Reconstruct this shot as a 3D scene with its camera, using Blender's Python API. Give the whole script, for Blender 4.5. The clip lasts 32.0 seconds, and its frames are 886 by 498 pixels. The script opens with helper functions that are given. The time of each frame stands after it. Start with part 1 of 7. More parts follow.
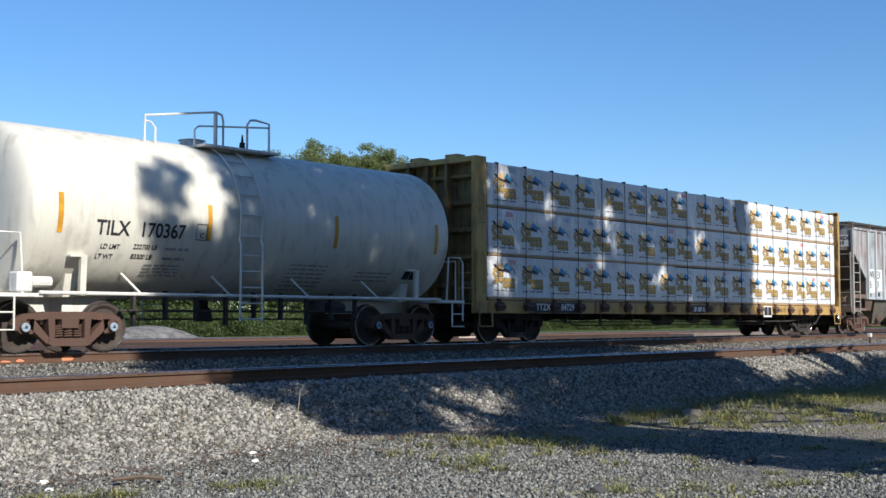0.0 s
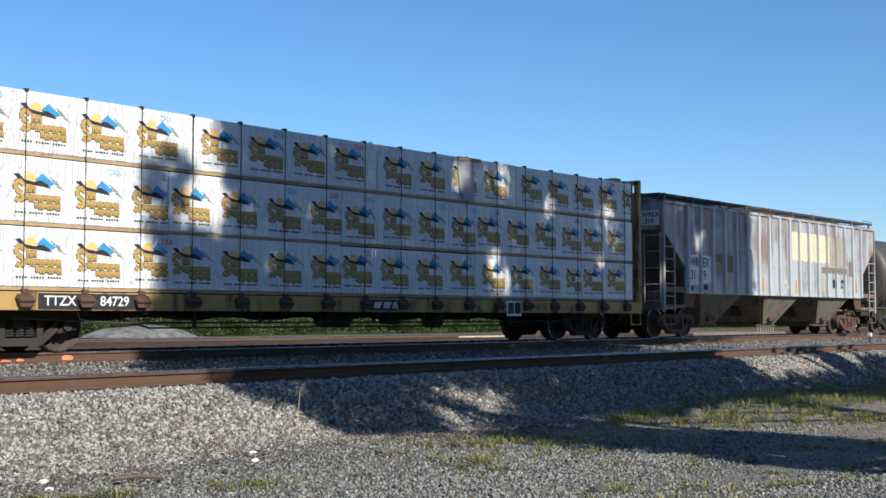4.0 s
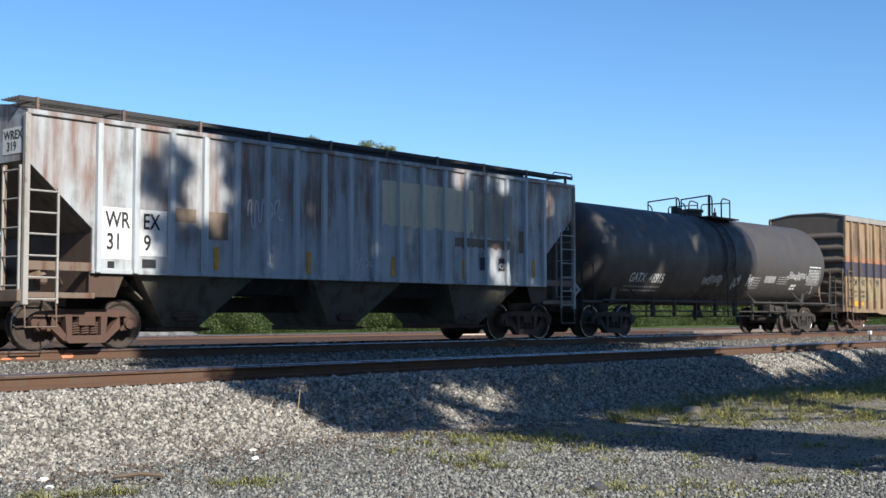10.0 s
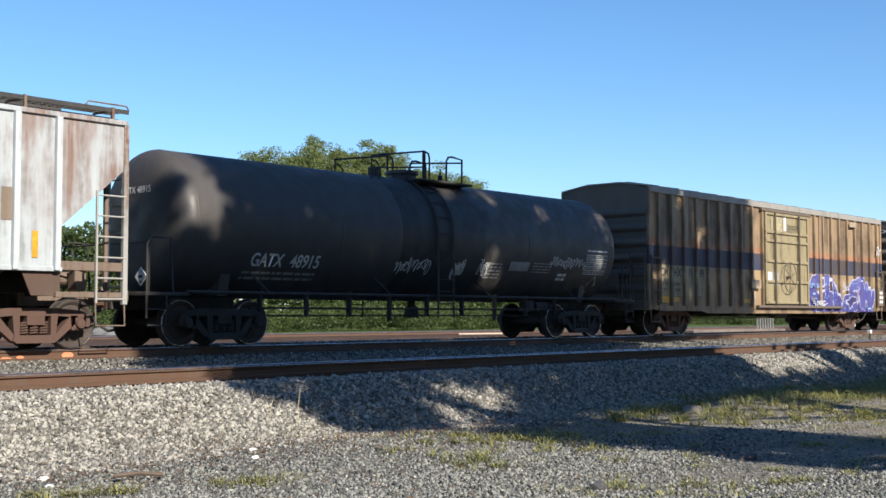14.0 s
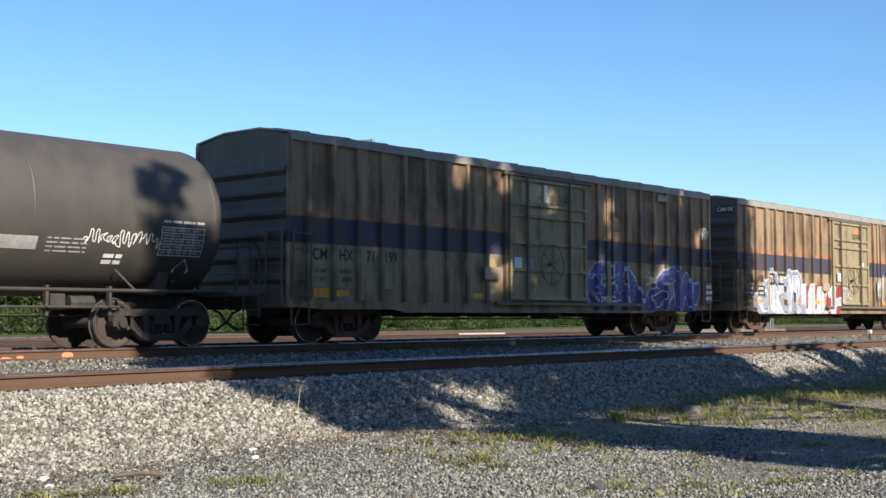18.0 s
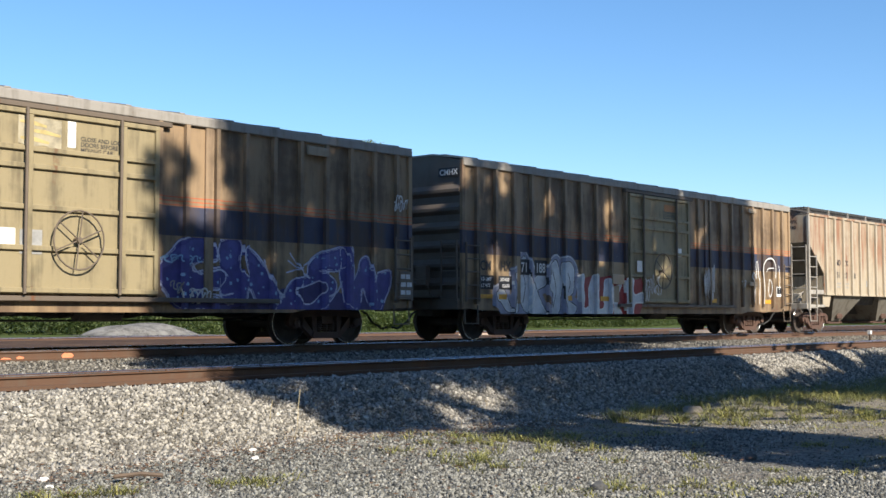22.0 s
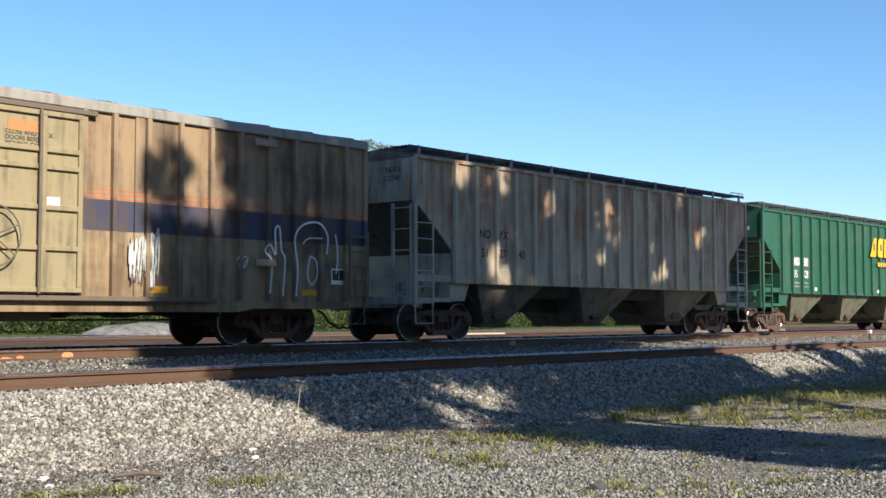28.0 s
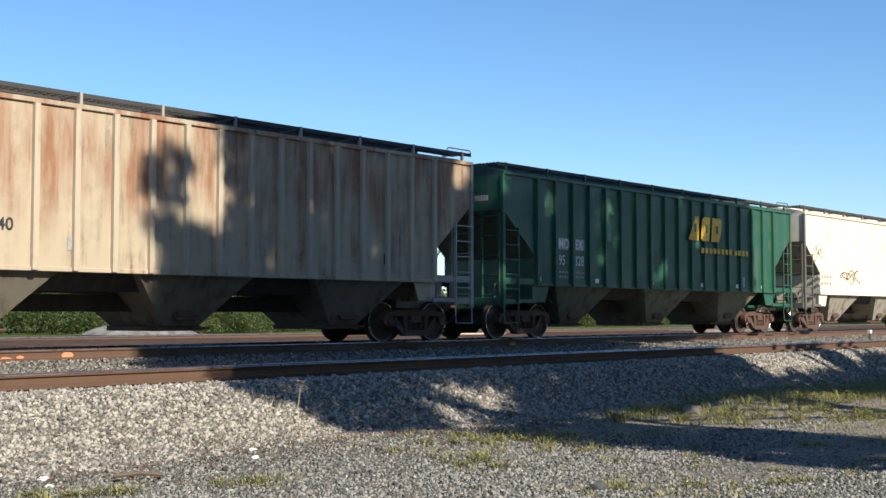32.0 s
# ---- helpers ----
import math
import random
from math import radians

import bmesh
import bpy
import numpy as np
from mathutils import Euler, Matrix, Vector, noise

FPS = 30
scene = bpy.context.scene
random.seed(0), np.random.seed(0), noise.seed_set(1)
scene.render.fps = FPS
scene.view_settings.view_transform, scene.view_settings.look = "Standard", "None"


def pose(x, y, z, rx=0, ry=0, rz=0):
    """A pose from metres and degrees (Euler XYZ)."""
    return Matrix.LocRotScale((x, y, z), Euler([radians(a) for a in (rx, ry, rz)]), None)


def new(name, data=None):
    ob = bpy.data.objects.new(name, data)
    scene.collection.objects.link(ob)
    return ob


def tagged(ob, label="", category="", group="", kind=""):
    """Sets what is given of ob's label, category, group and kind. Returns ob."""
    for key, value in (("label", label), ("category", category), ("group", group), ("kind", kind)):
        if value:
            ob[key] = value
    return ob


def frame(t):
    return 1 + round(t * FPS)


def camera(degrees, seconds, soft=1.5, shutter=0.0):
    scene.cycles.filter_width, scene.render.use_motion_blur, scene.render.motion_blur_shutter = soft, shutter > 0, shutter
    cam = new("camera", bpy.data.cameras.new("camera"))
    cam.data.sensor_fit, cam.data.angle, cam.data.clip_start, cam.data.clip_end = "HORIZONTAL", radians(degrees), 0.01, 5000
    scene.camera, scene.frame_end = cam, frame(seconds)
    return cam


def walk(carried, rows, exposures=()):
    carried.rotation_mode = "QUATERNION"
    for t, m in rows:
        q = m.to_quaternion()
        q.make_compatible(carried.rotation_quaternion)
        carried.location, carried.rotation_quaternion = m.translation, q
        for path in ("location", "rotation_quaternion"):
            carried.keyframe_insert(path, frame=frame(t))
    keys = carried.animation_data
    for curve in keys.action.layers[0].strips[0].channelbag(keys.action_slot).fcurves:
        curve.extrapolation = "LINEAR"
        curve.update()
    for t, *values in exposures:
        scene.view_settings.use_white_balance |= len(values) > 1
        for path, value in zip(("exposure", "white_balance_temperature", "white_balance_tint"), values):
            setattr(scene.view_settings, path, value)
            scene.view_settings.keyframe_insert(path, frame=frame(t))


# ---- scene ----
# Plan: x runs along the rails, y away from the camera, z = 0 at the rail tops.
CAM_Z, TRACK_Y, NEAR_RAIL_Y = 0.61, 20.47, 11.75
YAW, SUN_AZ, SUN_EL = 48.85, 11.0, 33.0

cam = camera(40.2, 32.0, soft=1.5, shutter=0.1)


def aim(tilt):
    """The camera's pose: it stands still and only sags a little in tilt."""
    return pose(0, 0, CAM_Z, 90 + tilt, 0, -YAW)


walk(cam, [(0, aim(3.29)), (1, aim(3.29)), (2, aim(3.265)), (5.5, aim(3.262)), (7, aim(3.225)), (8, aim(3.185)), (10, aim(3.165)),
           (11, aim(3.13)), (20, aim(3.13)), (21, aim(3.155)), (22.5, aim(3.155)), (24, aim(3.13)), (32, aim(3.13))],
     exposures=[(0, 0.40, 5850, 10), (6, 0.40, 5850, 10), (8, 0.50, 5880, 10), (11, 0.65, 5980, 10), (14, 0.72, 6150, 10), (19, 0.80, 6350, 10), (24, 0.81, 6350, 10), (28, 0.84, 6400, 10), (31, 0.80, 6400, 10), (32, 0.70, 6400, 10)])

# ---- light: clear morning sky and one low sun behind the camera
world = bpy.data.worlds.new("sky")
scene.world = world
world.use_nodes = True
sky = world.node_tree.nodes.new("ShaderNodeTexSky")
sky.sky_type, sky.sun_disc = "NISHITA", False
sky.sun_elevation, sky.sun_rotation = radians(SUN_EL), radians(180 + SUN_AZ)
sky.air_density, sky.dust_density, sky.ozone_density = 1.0, 0.2, 5.0
back = world.node_tree.nodes["Background"]
deep = world.node_tree.nodes.new("ShaderNodeHueSaturation")
deep.inputs["Saturation"].default_value = 1.1
world.node_tree.links.new(sky.outputs[0], deep.inputs["Color"])
world.node_tree.links.new(deep.outputs[0], back.inputs[0])
back.inputs[1].default_value = 0.097

sun = new("sun", bpy.data.lights.new("sun", "SUN"))
sun.data.energy, sun.data.angle, sun.data.color = 5.0, radians(0.53), (1.0, 0.90, 0.75)
way = Vector((math.sin(radians(SUN_AZ)), math.cos(radians(SUN_AZ)), -math.tan(radians(SUN_EL))))
sun.matrix_world = Matrix.Translation((-10, -60, 50)) @ way.to_track_quat("-Z", "Y").to_matrix().to_4x4()


# ---- mesh building
class Shape:
    """Collects vertices and faces of one mesh."""

    def __init__(self):
        self.v, self.f = [], []

    def add(self, verts, faces):
        n = len(self.v)
        self.v += [tuple(p) for p in verts]
        self.f += [tuple(n + i for i in f) for f in faces]
        return self

    def box(self, x0, x1, y0, y1, z0, z1, c=0.0):
        """A box; c chamfers its edges."""
        if c <= 0:
            p = [(x, y, z) for x in (x0, x1) for y in (y0, y1) for z in (z0, z1)]
            return self.add(p, [(0, 1, 3, 2), (4, 6, 7, 5), (0, 4, 5, 1), (2, 3, 7, 6), (0, 2, 6, 4), (1, 5, 7, 3)])
        lo, hi = (x0, y0, z0), (x1, y1, z1)
        p, where = [], {}
        for k in range(8):
            s = [(k >> a) & 1 for a in range(3)]
            for axis in range(3):
                q = [hi[a] - c if s[a] else lo[a] + c for a in range(3)]
                q[axis] = hi[axis] if s[axis] else lo[axis]
                where[k, axis] = len(p)
                p.append(q)
        faces = []
        for axis in range(3):
            b, d = [a for a in range(3) if a != axis]
            for side in (0, 1):
                ring = [(0, 0), (1, 0), (1, 1), (0, 1)]
                faces.append([where[side << axis | i << b | j << d, axis] for i, j in ring])
            for i in (0, 1):
                for j in (0, 1):
                    m = i << b | j << d
                    faces.append([where[m, b], where[m | 1 << axis, b], where[m | 1 << axis, d], where[m, d]])
        for k in range(8):
            faces.append([where[k, 0], where[k, 1], where[k, 2]])
        return self.add(p, faces)

    def extrude(self, ring, axis, a, b):
        """A polygon swept along an axis from a to b; ring gives the two other coordinates in axis order."""
        n = len(ring)
        put = {"x": lambda t, p: (t, p[0], p[1]), "y": lambda t, p: (p[0], t, p[1]), "z": lambda t, p: (p[0], p[1], t)}[axis]
        verts = [put(a, p) for p in ring] + [put(b, p) for p in ring]
        faces = [tuple(range(n)), tuple(range(2 * n - 1, n - 1, -1))] + [(i, n + i, n + (i + 1) % n, (i + 1) % n) for i in range(n)]
        return self.add(verts, faces)

    def tube(self, points, r, n=6, close=False):
        """A round bar along a line of points."""
        pts = [Vector(p) for p in points]
        rings, last = [], None
        for i, p in enumerate(pts):
            d = (pts[min(i + 1, len(pts) - 1)] - pts[max(i - 1, 0)])
            if close:
                d = pts[(i + 1) % len(pts)] - pts[i - 1]
            d.normalize()
            side = d.cross(Vector((0, 0, 1)) if abs(d.z) < 0.9 else Vector((0, 1, 0))) if last is None else last - d * last.dot(d)
            side.normalize()
            last = side
            up = d.cross(side)
            rings.append([p + (side * math.cos(2 * math.pi * k / n) + up * math.sin(2 * math.pi * k / n)) * r for k in range(n)])
        m = len(rings)
        verts = [q for ring in rings for q in ring]
        faces = [(i * n + k, i * n + (k + 1) % n, ((i + 1) % m) * n + (k + 1) % n, ((i + 1) % m) * n + k)
                 for i in range(m if close else m - 1) for k in range(n)]
        if not close:
            faces += [tuple(range(n - 1, -1, -1)), tuple((m - 1) * n + k for k in range(n))]
        return self.add(verts, faces)

    def lathe(self, profile, n=24, axis="y", at=(0, 0, 0), caps=True):
        """A turned body: profile of (along, radius)."""
        put = {"x": lambda t, r, a: (at[0] + t, at[1] + r * math.cos(a), at[2] + r * math.sin(a)),
               "y": lambda t, r, a: (at[0] + r * math.cos(a), at[1] + t, at[2] + r * math.sin(a)),
               "z": lambda t, r, a: (at[0] + r * math.cos(a), at[1] + r * math.sin(a), at[2] + t)}[axis]
        verts = [put(t, max(r, 1e-4), 2 * math.pi * k / n) for t, r in profile for k in range(n)]
        m = len(profile)
        faces = [(i * n + k, i * n + (k + 1) % n, (i + 1) * n + (k + 1) % n, (i + 1) * n + k) for i in range(m - 1) for k in range(n)]
        if caps:
            faces += [tuple(range(n - 1, -1, -1)), tuple((m - 1) * n + k for k in range(n))]
        return self.add(verts, faces)

    def mesh(self, name, material, smooth=False):
        me = bpy.data.meshes.new(name)
        me.from_pydata(self.v, [], self.f)
        if material:
            me.materials.append(material)
        bm = bmesh.new()
        bm.from_mesh(me)
        bmesh.ops.recalc_face_normals(bm, faces=bm.faces)
        bm.to_mesh(me)
        bm.free()
        if smooth:
            me.polygons.foreach_set("use_smooth", [True] * len(me.polygons))
            me.set_sharp_from_angle(angle=radians(40))
        return me


def part(name, shape, material, parent, label="", at=(0, 0, 0), smooth=False):
    """One mesh object under a thing or under a part. shape: a Shape, or a mesh that alike parts share."""
    me = shape if isinstance(shape, bpy.types.Mesh) else shape.mesh(name, material, smooth)
    ob = new(name, me)
    ob.parent = parent
    ob.location = at
    return tagged(ob, label)


def thing(name, shape, material, label, category, group="", kind="", smooth=False):
    ob = new(name, shape.mesh(name, material, smooth))
    return tagged(ob, label, category, group, kind)


def big_mesh(name, verts, faces, material, sizes=None):
    """A mesh from numpy arrays; faces all have the same number of corners."""
    me = bpy.data.meshes.new(name)
    k = faces.shape[1]
    me.vertices.add(len(verts))
    me.vertices.foreach_set("co", verts.astype(np.float32).ravel())
    me.loops.add(faces.size)
    me.loops.foreach_set("vertex_index", faces.astype(np.int32).ravel())
    me.polygons.add(len(faces))
    me.polygons.foreach_set("loop_start", np.arange(0, faces.size, k, dtype=np.int32))
    me.polygons.foreach_set("loop_total", np.full(len(faces), k, dtype=np.int32))
    me.materials.append(material)
    me.update(calc_edges=True)
    return me


# ---- materials
class Nodes:
    """A short way to write a node material."""

    def __init__(self, name):
        self.m = bpy.data.materials.new(name)
        self.m.use_nodes = True
        self.t = self.m.node_tree
        self.bsdf = self.t.nodes["Principled BSDF"]
        self.where = self.t.nodes.new("ShaderNodeTexCoord").outputs["Object"]

    def link(self, a, b):
        if hasattr(a, "is_output"):
            self.t.links.new(a, b)
        else:
            b.default_value = (*a, 1) if isinstance(a, tuple) and len(a) == 3 and len(b.default_value) == 4 else a

    def scaled(self, s):
        n = self.t.nodes.new("ShaderNodeMapping")
        n.inputs["Scale"].default_value = s
        self.t.links.new(self.where, n.inputs[0])
        return n.outputs[0]

    def noise(self, scale=1.0, detail=4, stretch=None, rough=0.6):
        n = self.t.nodes.new("ShaderNodeTexNoise")
        n.inputs["Scale"].default_value, n.inputs["Detail"].default_value, n.inputs["Roughness"].default_value = scale, detail, rough
        self.t.links.new(self.scaled(stretch) if stretch else self.where, n.inputs["Vector"])
        return n.outputs["Fac"]

    def cells(self, scale, stretch=None, out="Color"):
        n = self.t.nodes.new("ShaderNodeTexVoronoi")
        n.inputs["Scale"].default_value = scale
        self.t.links.new(self.scaled(stretch) if stretch else self.where, n.inputs["Vector"])
        return n.outputs[out]

    def steps(self, value, lo, hi, a=0.0, b=1.0):
        n = self.t.nodes.new("ShaderNodeMapRange")
        n.interpolation_type = "SMOOTHSTEP"
        for k, v in zip(("Value", "From Min", "From Max", "To Min", "To Max"), (value, lo, hi, a, b)):
            self.link(v, n.inputs[k])
        return n.outputs[0]

    def math(self, op, a, b=0.0):
        n = self.t.nodes.new("ShaderNodeMath")
        n.operation = op
        self.link(a, n.inputs[0])
        self.link(b, n.inputs[1])
        return n.outputs[0]

    def mix(self, fac, a, b, how="MIX"):
        n = self.t.nodes.new("ShaderNodeMix")
        n.data_type, n.blend_type = "RGBA", how
        self.link(fac, n.inputs["Factor"])
        self.link(a, n.inputs["A"])
        self.link(b, n.inputs["B"])
        return n.outputs["Result"]

    def axis(self, k):
        n = self.t.nodes.new("ShaderNodeSeparateXYZ")
        self.t.links.new(self.where, n.inputs[0])
        return n.outputs[k]

    def random(self):
        return self.t.nodes.new("ShaderNodeObjectInfo").outputs["Random"]

    def island(self):
        return self.t.nodes.new("ShaderNodeNewGeometry").outputs["Random Per Island"]

    def bump(self, height, strength=0.3, distance=0.01):
        n = self.t.nodes.new("ShaderNodeBump")
        n.inputs["Strength"].default_value, n.inputs["Distance"].default_value = strength, distance
        self.t.links.new(height, n.inputs["Height"])
        self.t.links.new(n.outputs[0], self.bsdf.inputs["Normal"])
        return self

    def done(self, color, rough=0.6, metal=0.0):
        self.link(color, self.bsdf.inputs["Base Color"])
        self.link(rough, self.bsdf.inputs["Roughness"])
        self.link(metal, self.bsdf.inputs["Metallic"])
        return self.m


def paint(name, color, rough=0.5, rust=0.25, dirt=0.35, rust_color=(0.16, 0.06, 0.025), dirt_color=(0.10, 0.085, 0.065), streak=1.0, runs=0.0, runs_from=4.3):
    """Weathered steel paint: vertical streaks of rust, blotches of road dirt, fine scratches."""
    n = Nodes(name)
    run = n.noise(1.0, 5, (5.0, 5.0, 0.45 * streak))
    spots = n.noise(2.3, 6)
    fine = n.noise(45, 3)
    c = n.mix(n.steps(fine, 0.3, 0.75, 0.0, 0.25), color, tuple(x * 0.8 for x in color))
    c = n.mix(n.steps(n.math("MULTIPLY", run, n.math("ADD", spots, 0.45)), 0.42, 0.72, 0.0, dirt), c, dirt_color)
    c = n.mix(n.steps(n.math("ADD", run, n.math("MULTIPLY", n.noise(9, 5), 0.35)), 0.92 - 0.3 * rust, 1.05 - 0.25 * rust, 0.0, min(1.0, 2.2 * rust)), c, rust_color)
    if runs:
        reach = n.math("ADD", n.math("MULTIPLY", n.noise(1.0, 4, (3.2, 3.2, 0.15)), 3.6), n.math("SUBTRACT", n.axis(2), runs_from + 0.55))
        patchy = n.math("MULTIPLY", n.steps(n.noise(1.0, 5, (2.2, 2.2, 0.5)), 0.36, 0.66), n.steps(n.noise(1.0, 4, (9, 9, 0.5)), 0.2, 0.7, 0.35, 1.0))
        c = n.mix(n.math("MULTIPLY", patchy, n.steps(n.math("ADD", reach, n.math("MULTIPLY", n.noise(5, 5), 0.8)), -0.3, 1.3, 0.0, runs)), c, rust_color)
    n.bump(n.math("ADD", fine, n.noise(4, 3)), 0.12, 0.004)
    return n.done(c, n.steps(spots, 0.3, 0.7, rough - 0.08, rough + 0.15))


def plain(name, color, rough=0.6, metal=0.0, vary=0.25, scale=12):
    n = Nodes(name)
    k = n.noise(scale, 5)
    big = n.noise(scale / 9, 3)
    c = n.mix(n.steps(n.math("ADD", k, big), 0.75, 1.3, 0.0, 1.0), color, tuple(x * (1 - vary) for x in color))
    n.bump(k, 0.15, 0.004)
    return n.done(c, n.steps(big, 0.3, 0.7, max(0.05, rough - 0.08), min(1, rough + 0.08)), metal)


# ---- ground and tracks
def ground_height(x, y):
    """Height of the ground: yard level, the ballast bank of the near track, and the flat land behind."""
    def ramp(a, b):
        t = np.clip((y - a) / (b - a), 0, 1)
        return t * t * (3 - 2 * t)
    z = -0.78 + 0.58 * ramp(9.9, 11.35)
    z = z - 0.06 * ramp(14.0, 16.5) + 0.05 * ramp(18.0, 19.0) - 0.42 * ramp(22.6, 25.5)
    z = z + 0.05 * np.sin(0.7 * x + 1.3) * np.sin(0.9 * y) * (y < 10) * (y > -30)
    z = z + 0.10 * np.sin(0.05 * x + 0.02 * y) * (y > 30)
    return z


def ground_material():
    n = Nodes("ground")
    x, y = n.axis(0), n.axis(1)
    wob = n.noise(0.6, 5)
    edge = n.math("ADD", y, n.math("MULTIPLY", wob, 1.6))
    cell = n.cells(34)
    grey = n.mix(n.steps(n.noise(30, 3), 0.3, 0.7), (0.080, 0.075, 0.066), (0.23, 0.218, 0.192))
    grey = n.mix(0.6, grey, n.mix(n.steps(cell, 0.2, 0.8), (0.058, 0.055, 0.049), (0.35, 0.332, 0.29)))
    yard = n.mix(n.steps(n.noise(0.45, 5), 0.42, 0.62), n.mix(n.steps(n.noise(14, 4), 0.35, 0.7), (0.165, 0.146, 0.120), (0.29, 0.266, 0.228)), grey)
    dirt = n.mix(n.steps(n.noise(0.8, 6), 0.3, 0.7), (0.060, 0.037, 0.026), (0.125, 0.080, 0.056))
    green = n.mix(n.noise(6, 5), (0.05, 0.085, 0.02), (0.12, 0.14, 0.045))
    c = n.mix(n.steps(edge, 10.2, 10.9), yard, grey)
    c = n.mix(n.steps(edge, 22.2, 23.4), c, dirt)
    c = n.mix(n.steps(n.math("ADD", y, n.math("MULTIPLY", wob, 8)), 62, 66), c, green)
    turf = n.math("MULTIPLY", n.steps(n.math("ADD", x, n.math("MULTIPLY", wob, 5)), 14, 17), n.steps(edge, 10.7, 9.8))
    loam = n.mix(n.steps(n.noise(35, 5), 0.35, 0.65), (0.165, 0.142, 0.108), (0.33, 0.292, 0.23))
    moss = n.mix(n.steps(n.noise(50, 4), 0.4, 0.6), (0.10, 0.105, 0.04), (0.20, 0.185, 0.085))
    c = n.mix(n.math("MULTIPLY", turf, 0.8), c, n.mix(n.steps(n.math("ADD", n.noise(1.3, 5), n.math("MULTIPLY", n.noise(18, 4), 0.3)), 0.66, 0.84, 0.0, 0.40), loam, moss))
    n.bump(n.math("ADD", n.cells(34, None, "Distance"), n.noise(70, 3)), 0.7, 0.03)
    n.bsdf.inputs["Specular IOR Level"].default_value = 0.1
    return n.done(c, 0.95)


def grid_lines(lo, hi, fine_lo, fine_hi, step):
    a = [lo]
    out = np.concatenate([-np.geomspace(1.0, fine_lo - lo + 1, 16)[::-1] + fine_lo + 1, np.arange(fine_lo, fine_hi, step),
                          np.geomspace(1.0, hi - fine_hi + 1, 24) + fine_hi - 1])
    return np.unique(np.round(out, 3))


GROUND = ground_material()
gx, gy = grid_lines(-3000, 3000, -10, 60, 0.5), grid_lines(-3000, 3500, 0, 28, 0.2)
XX, YY = np.meshgrid(gx, gy, indexing="ij")
idx = np.arange(XX.size).reshape(XX.shape)
quads = np.stack([idx[:-1, :-1], idx[1:, :-1], idx[1:, 1:], idx[:-1, 1:]], -1).reshape(-1, 4)
ground = new("ground", big_mesh("ground", np.stack([XX, YY, ground_height(XX, YY)], -1).reshape(-1, 3), quads, GROUND))
ground.data.polygons.foreach_set("use_smooth", [True] * len(ground.data.polygons))
tagged(ground, "grey gravel and dirt yard beside the rails", "ground", kind="structure")

STEEL_RUST = paint("rail_rust", (0.105, 0.055, 0.032), 0.75, rust=0.2, dirt=0.4, rust_color=(0.09, 0.04, 0.02))
STEEL_SHINE = plain("rail_top", (0.66, 0.66, 0.68), 0.30, 1.0, 0.25, 30)
TIE_WOOD = plain("tie_wood", (0.12, 0.085, 0.06), 0.9, 0, 0.4, 8)

RAIL_RING = [(-0.076, -0.186), (0.076, -0.186), (0.076, -0.172), (0.02, -0.158), (0.009, -0.145), (0.009, -0.055), (0.034, -0.045),
             (0.037, -0.006), (-0.037, -0.006), (-0.034, -0.045), (-0.009, -0.055), (-0.009, -0.145), (-0.02, -0.158), (-0.076, -0.172)]


def rail(y, z, label, x0=-120, x1=420):
    ob = thing("rail", Shape().extrude([(y + a, z + b) for a, b in RAIL_RING], "x", x0, x1), STEEL_RUST, label, "rail", "rails")
    part("running_surface", Shape().extrude([(y - 0.0385, z - 0.024), (y + 0.0385, z - 0.024), (y + 0.034, z - 0.010), (y + 0.020, z), (y - 0.020, z), (y - 0.034, z - 0.010)], "x", x0, x1), STEEL_SHINE, ob, "bright worn rail top")
    return ob


rail(NEAR_RAIL_Y, 0.0, "rusty steel rail of the empty near track")
rail(NEAR_RAIL_Y + 1.51, -0.10, "lower rusty rail of the empty near track")
rail(TRACK_Y - 0.755, 0.0, "steel rail of the track under the train")
rail(TRACK_Y + 0.755, 0.0, "steel rail of the track under the train")
for far in (53.2, 54.7):
    rail(far, -0.46, "rusty rail of a disused track behind the train")
# an old rail lies against the near track, half sunk in the ballast
thing("old_rail", Shape().extrude([(NEAR_RAIL_Y - 0.16 + a, -0.118 + b) for a, b in RAIL_RING], "x", -120, 420), STEEL_RUST, "old rusty rail lying beside the near track", "rail")
for row_y, row_z in ((NEAR_RAIL_Y + 0.755, -0.235), (TRACK_Y, -0.186)):
    ties = Shape()
    for i in range(300):
        ties.box(-40 + 0.55 * i, -40 + 0.55 * i + 0.23, row_y - 1.25 if row_z > -0.2 else row_y - 0.6, row_y + 1.25, row_z - 0.18, row_z, 0.012)
    thing("sleepers", ties, TIE_WOOD, "weathered wooden sleepers bedded in ballast", "sleepers", kind="stuff")


# ---- trees
BARK = plain("bark", (0.11, 0.085, 0.065), 0.95, 0, 0.5, 6)


def leaf_material(name, a, b):
    n = Nodes(name)
    c = n.mix(n.island(), a, b)
    c = n.mix(n.steps(n.noise(0.5, 3), 0.35, 0.65, 0.0, 0.35), c, tuple(0.6 * v for v in a))
    n.done(c, 0.6)
    thin = n.t.nodes.new("ShaderNodeBsdfTranslucent")
    n.link(n.mix(1.0, c, (1.5, 1.35, 0.8), "MULTIPLY"), thin.inputs["Color"])
    both = n.t.nodes.new("ShaderNodeMixShader")
    both.inputs[0].default_value = 0.45
    n.t.links.new(n.bsdf.outputs[0], both.inputs[1])
    n.t.links.new(thin.outputs[0], both.inputs[2])
    n.t.links.new(both.outputs[0], n.t.nodes["Material Output"].inputs["Surface"])
    return n.m


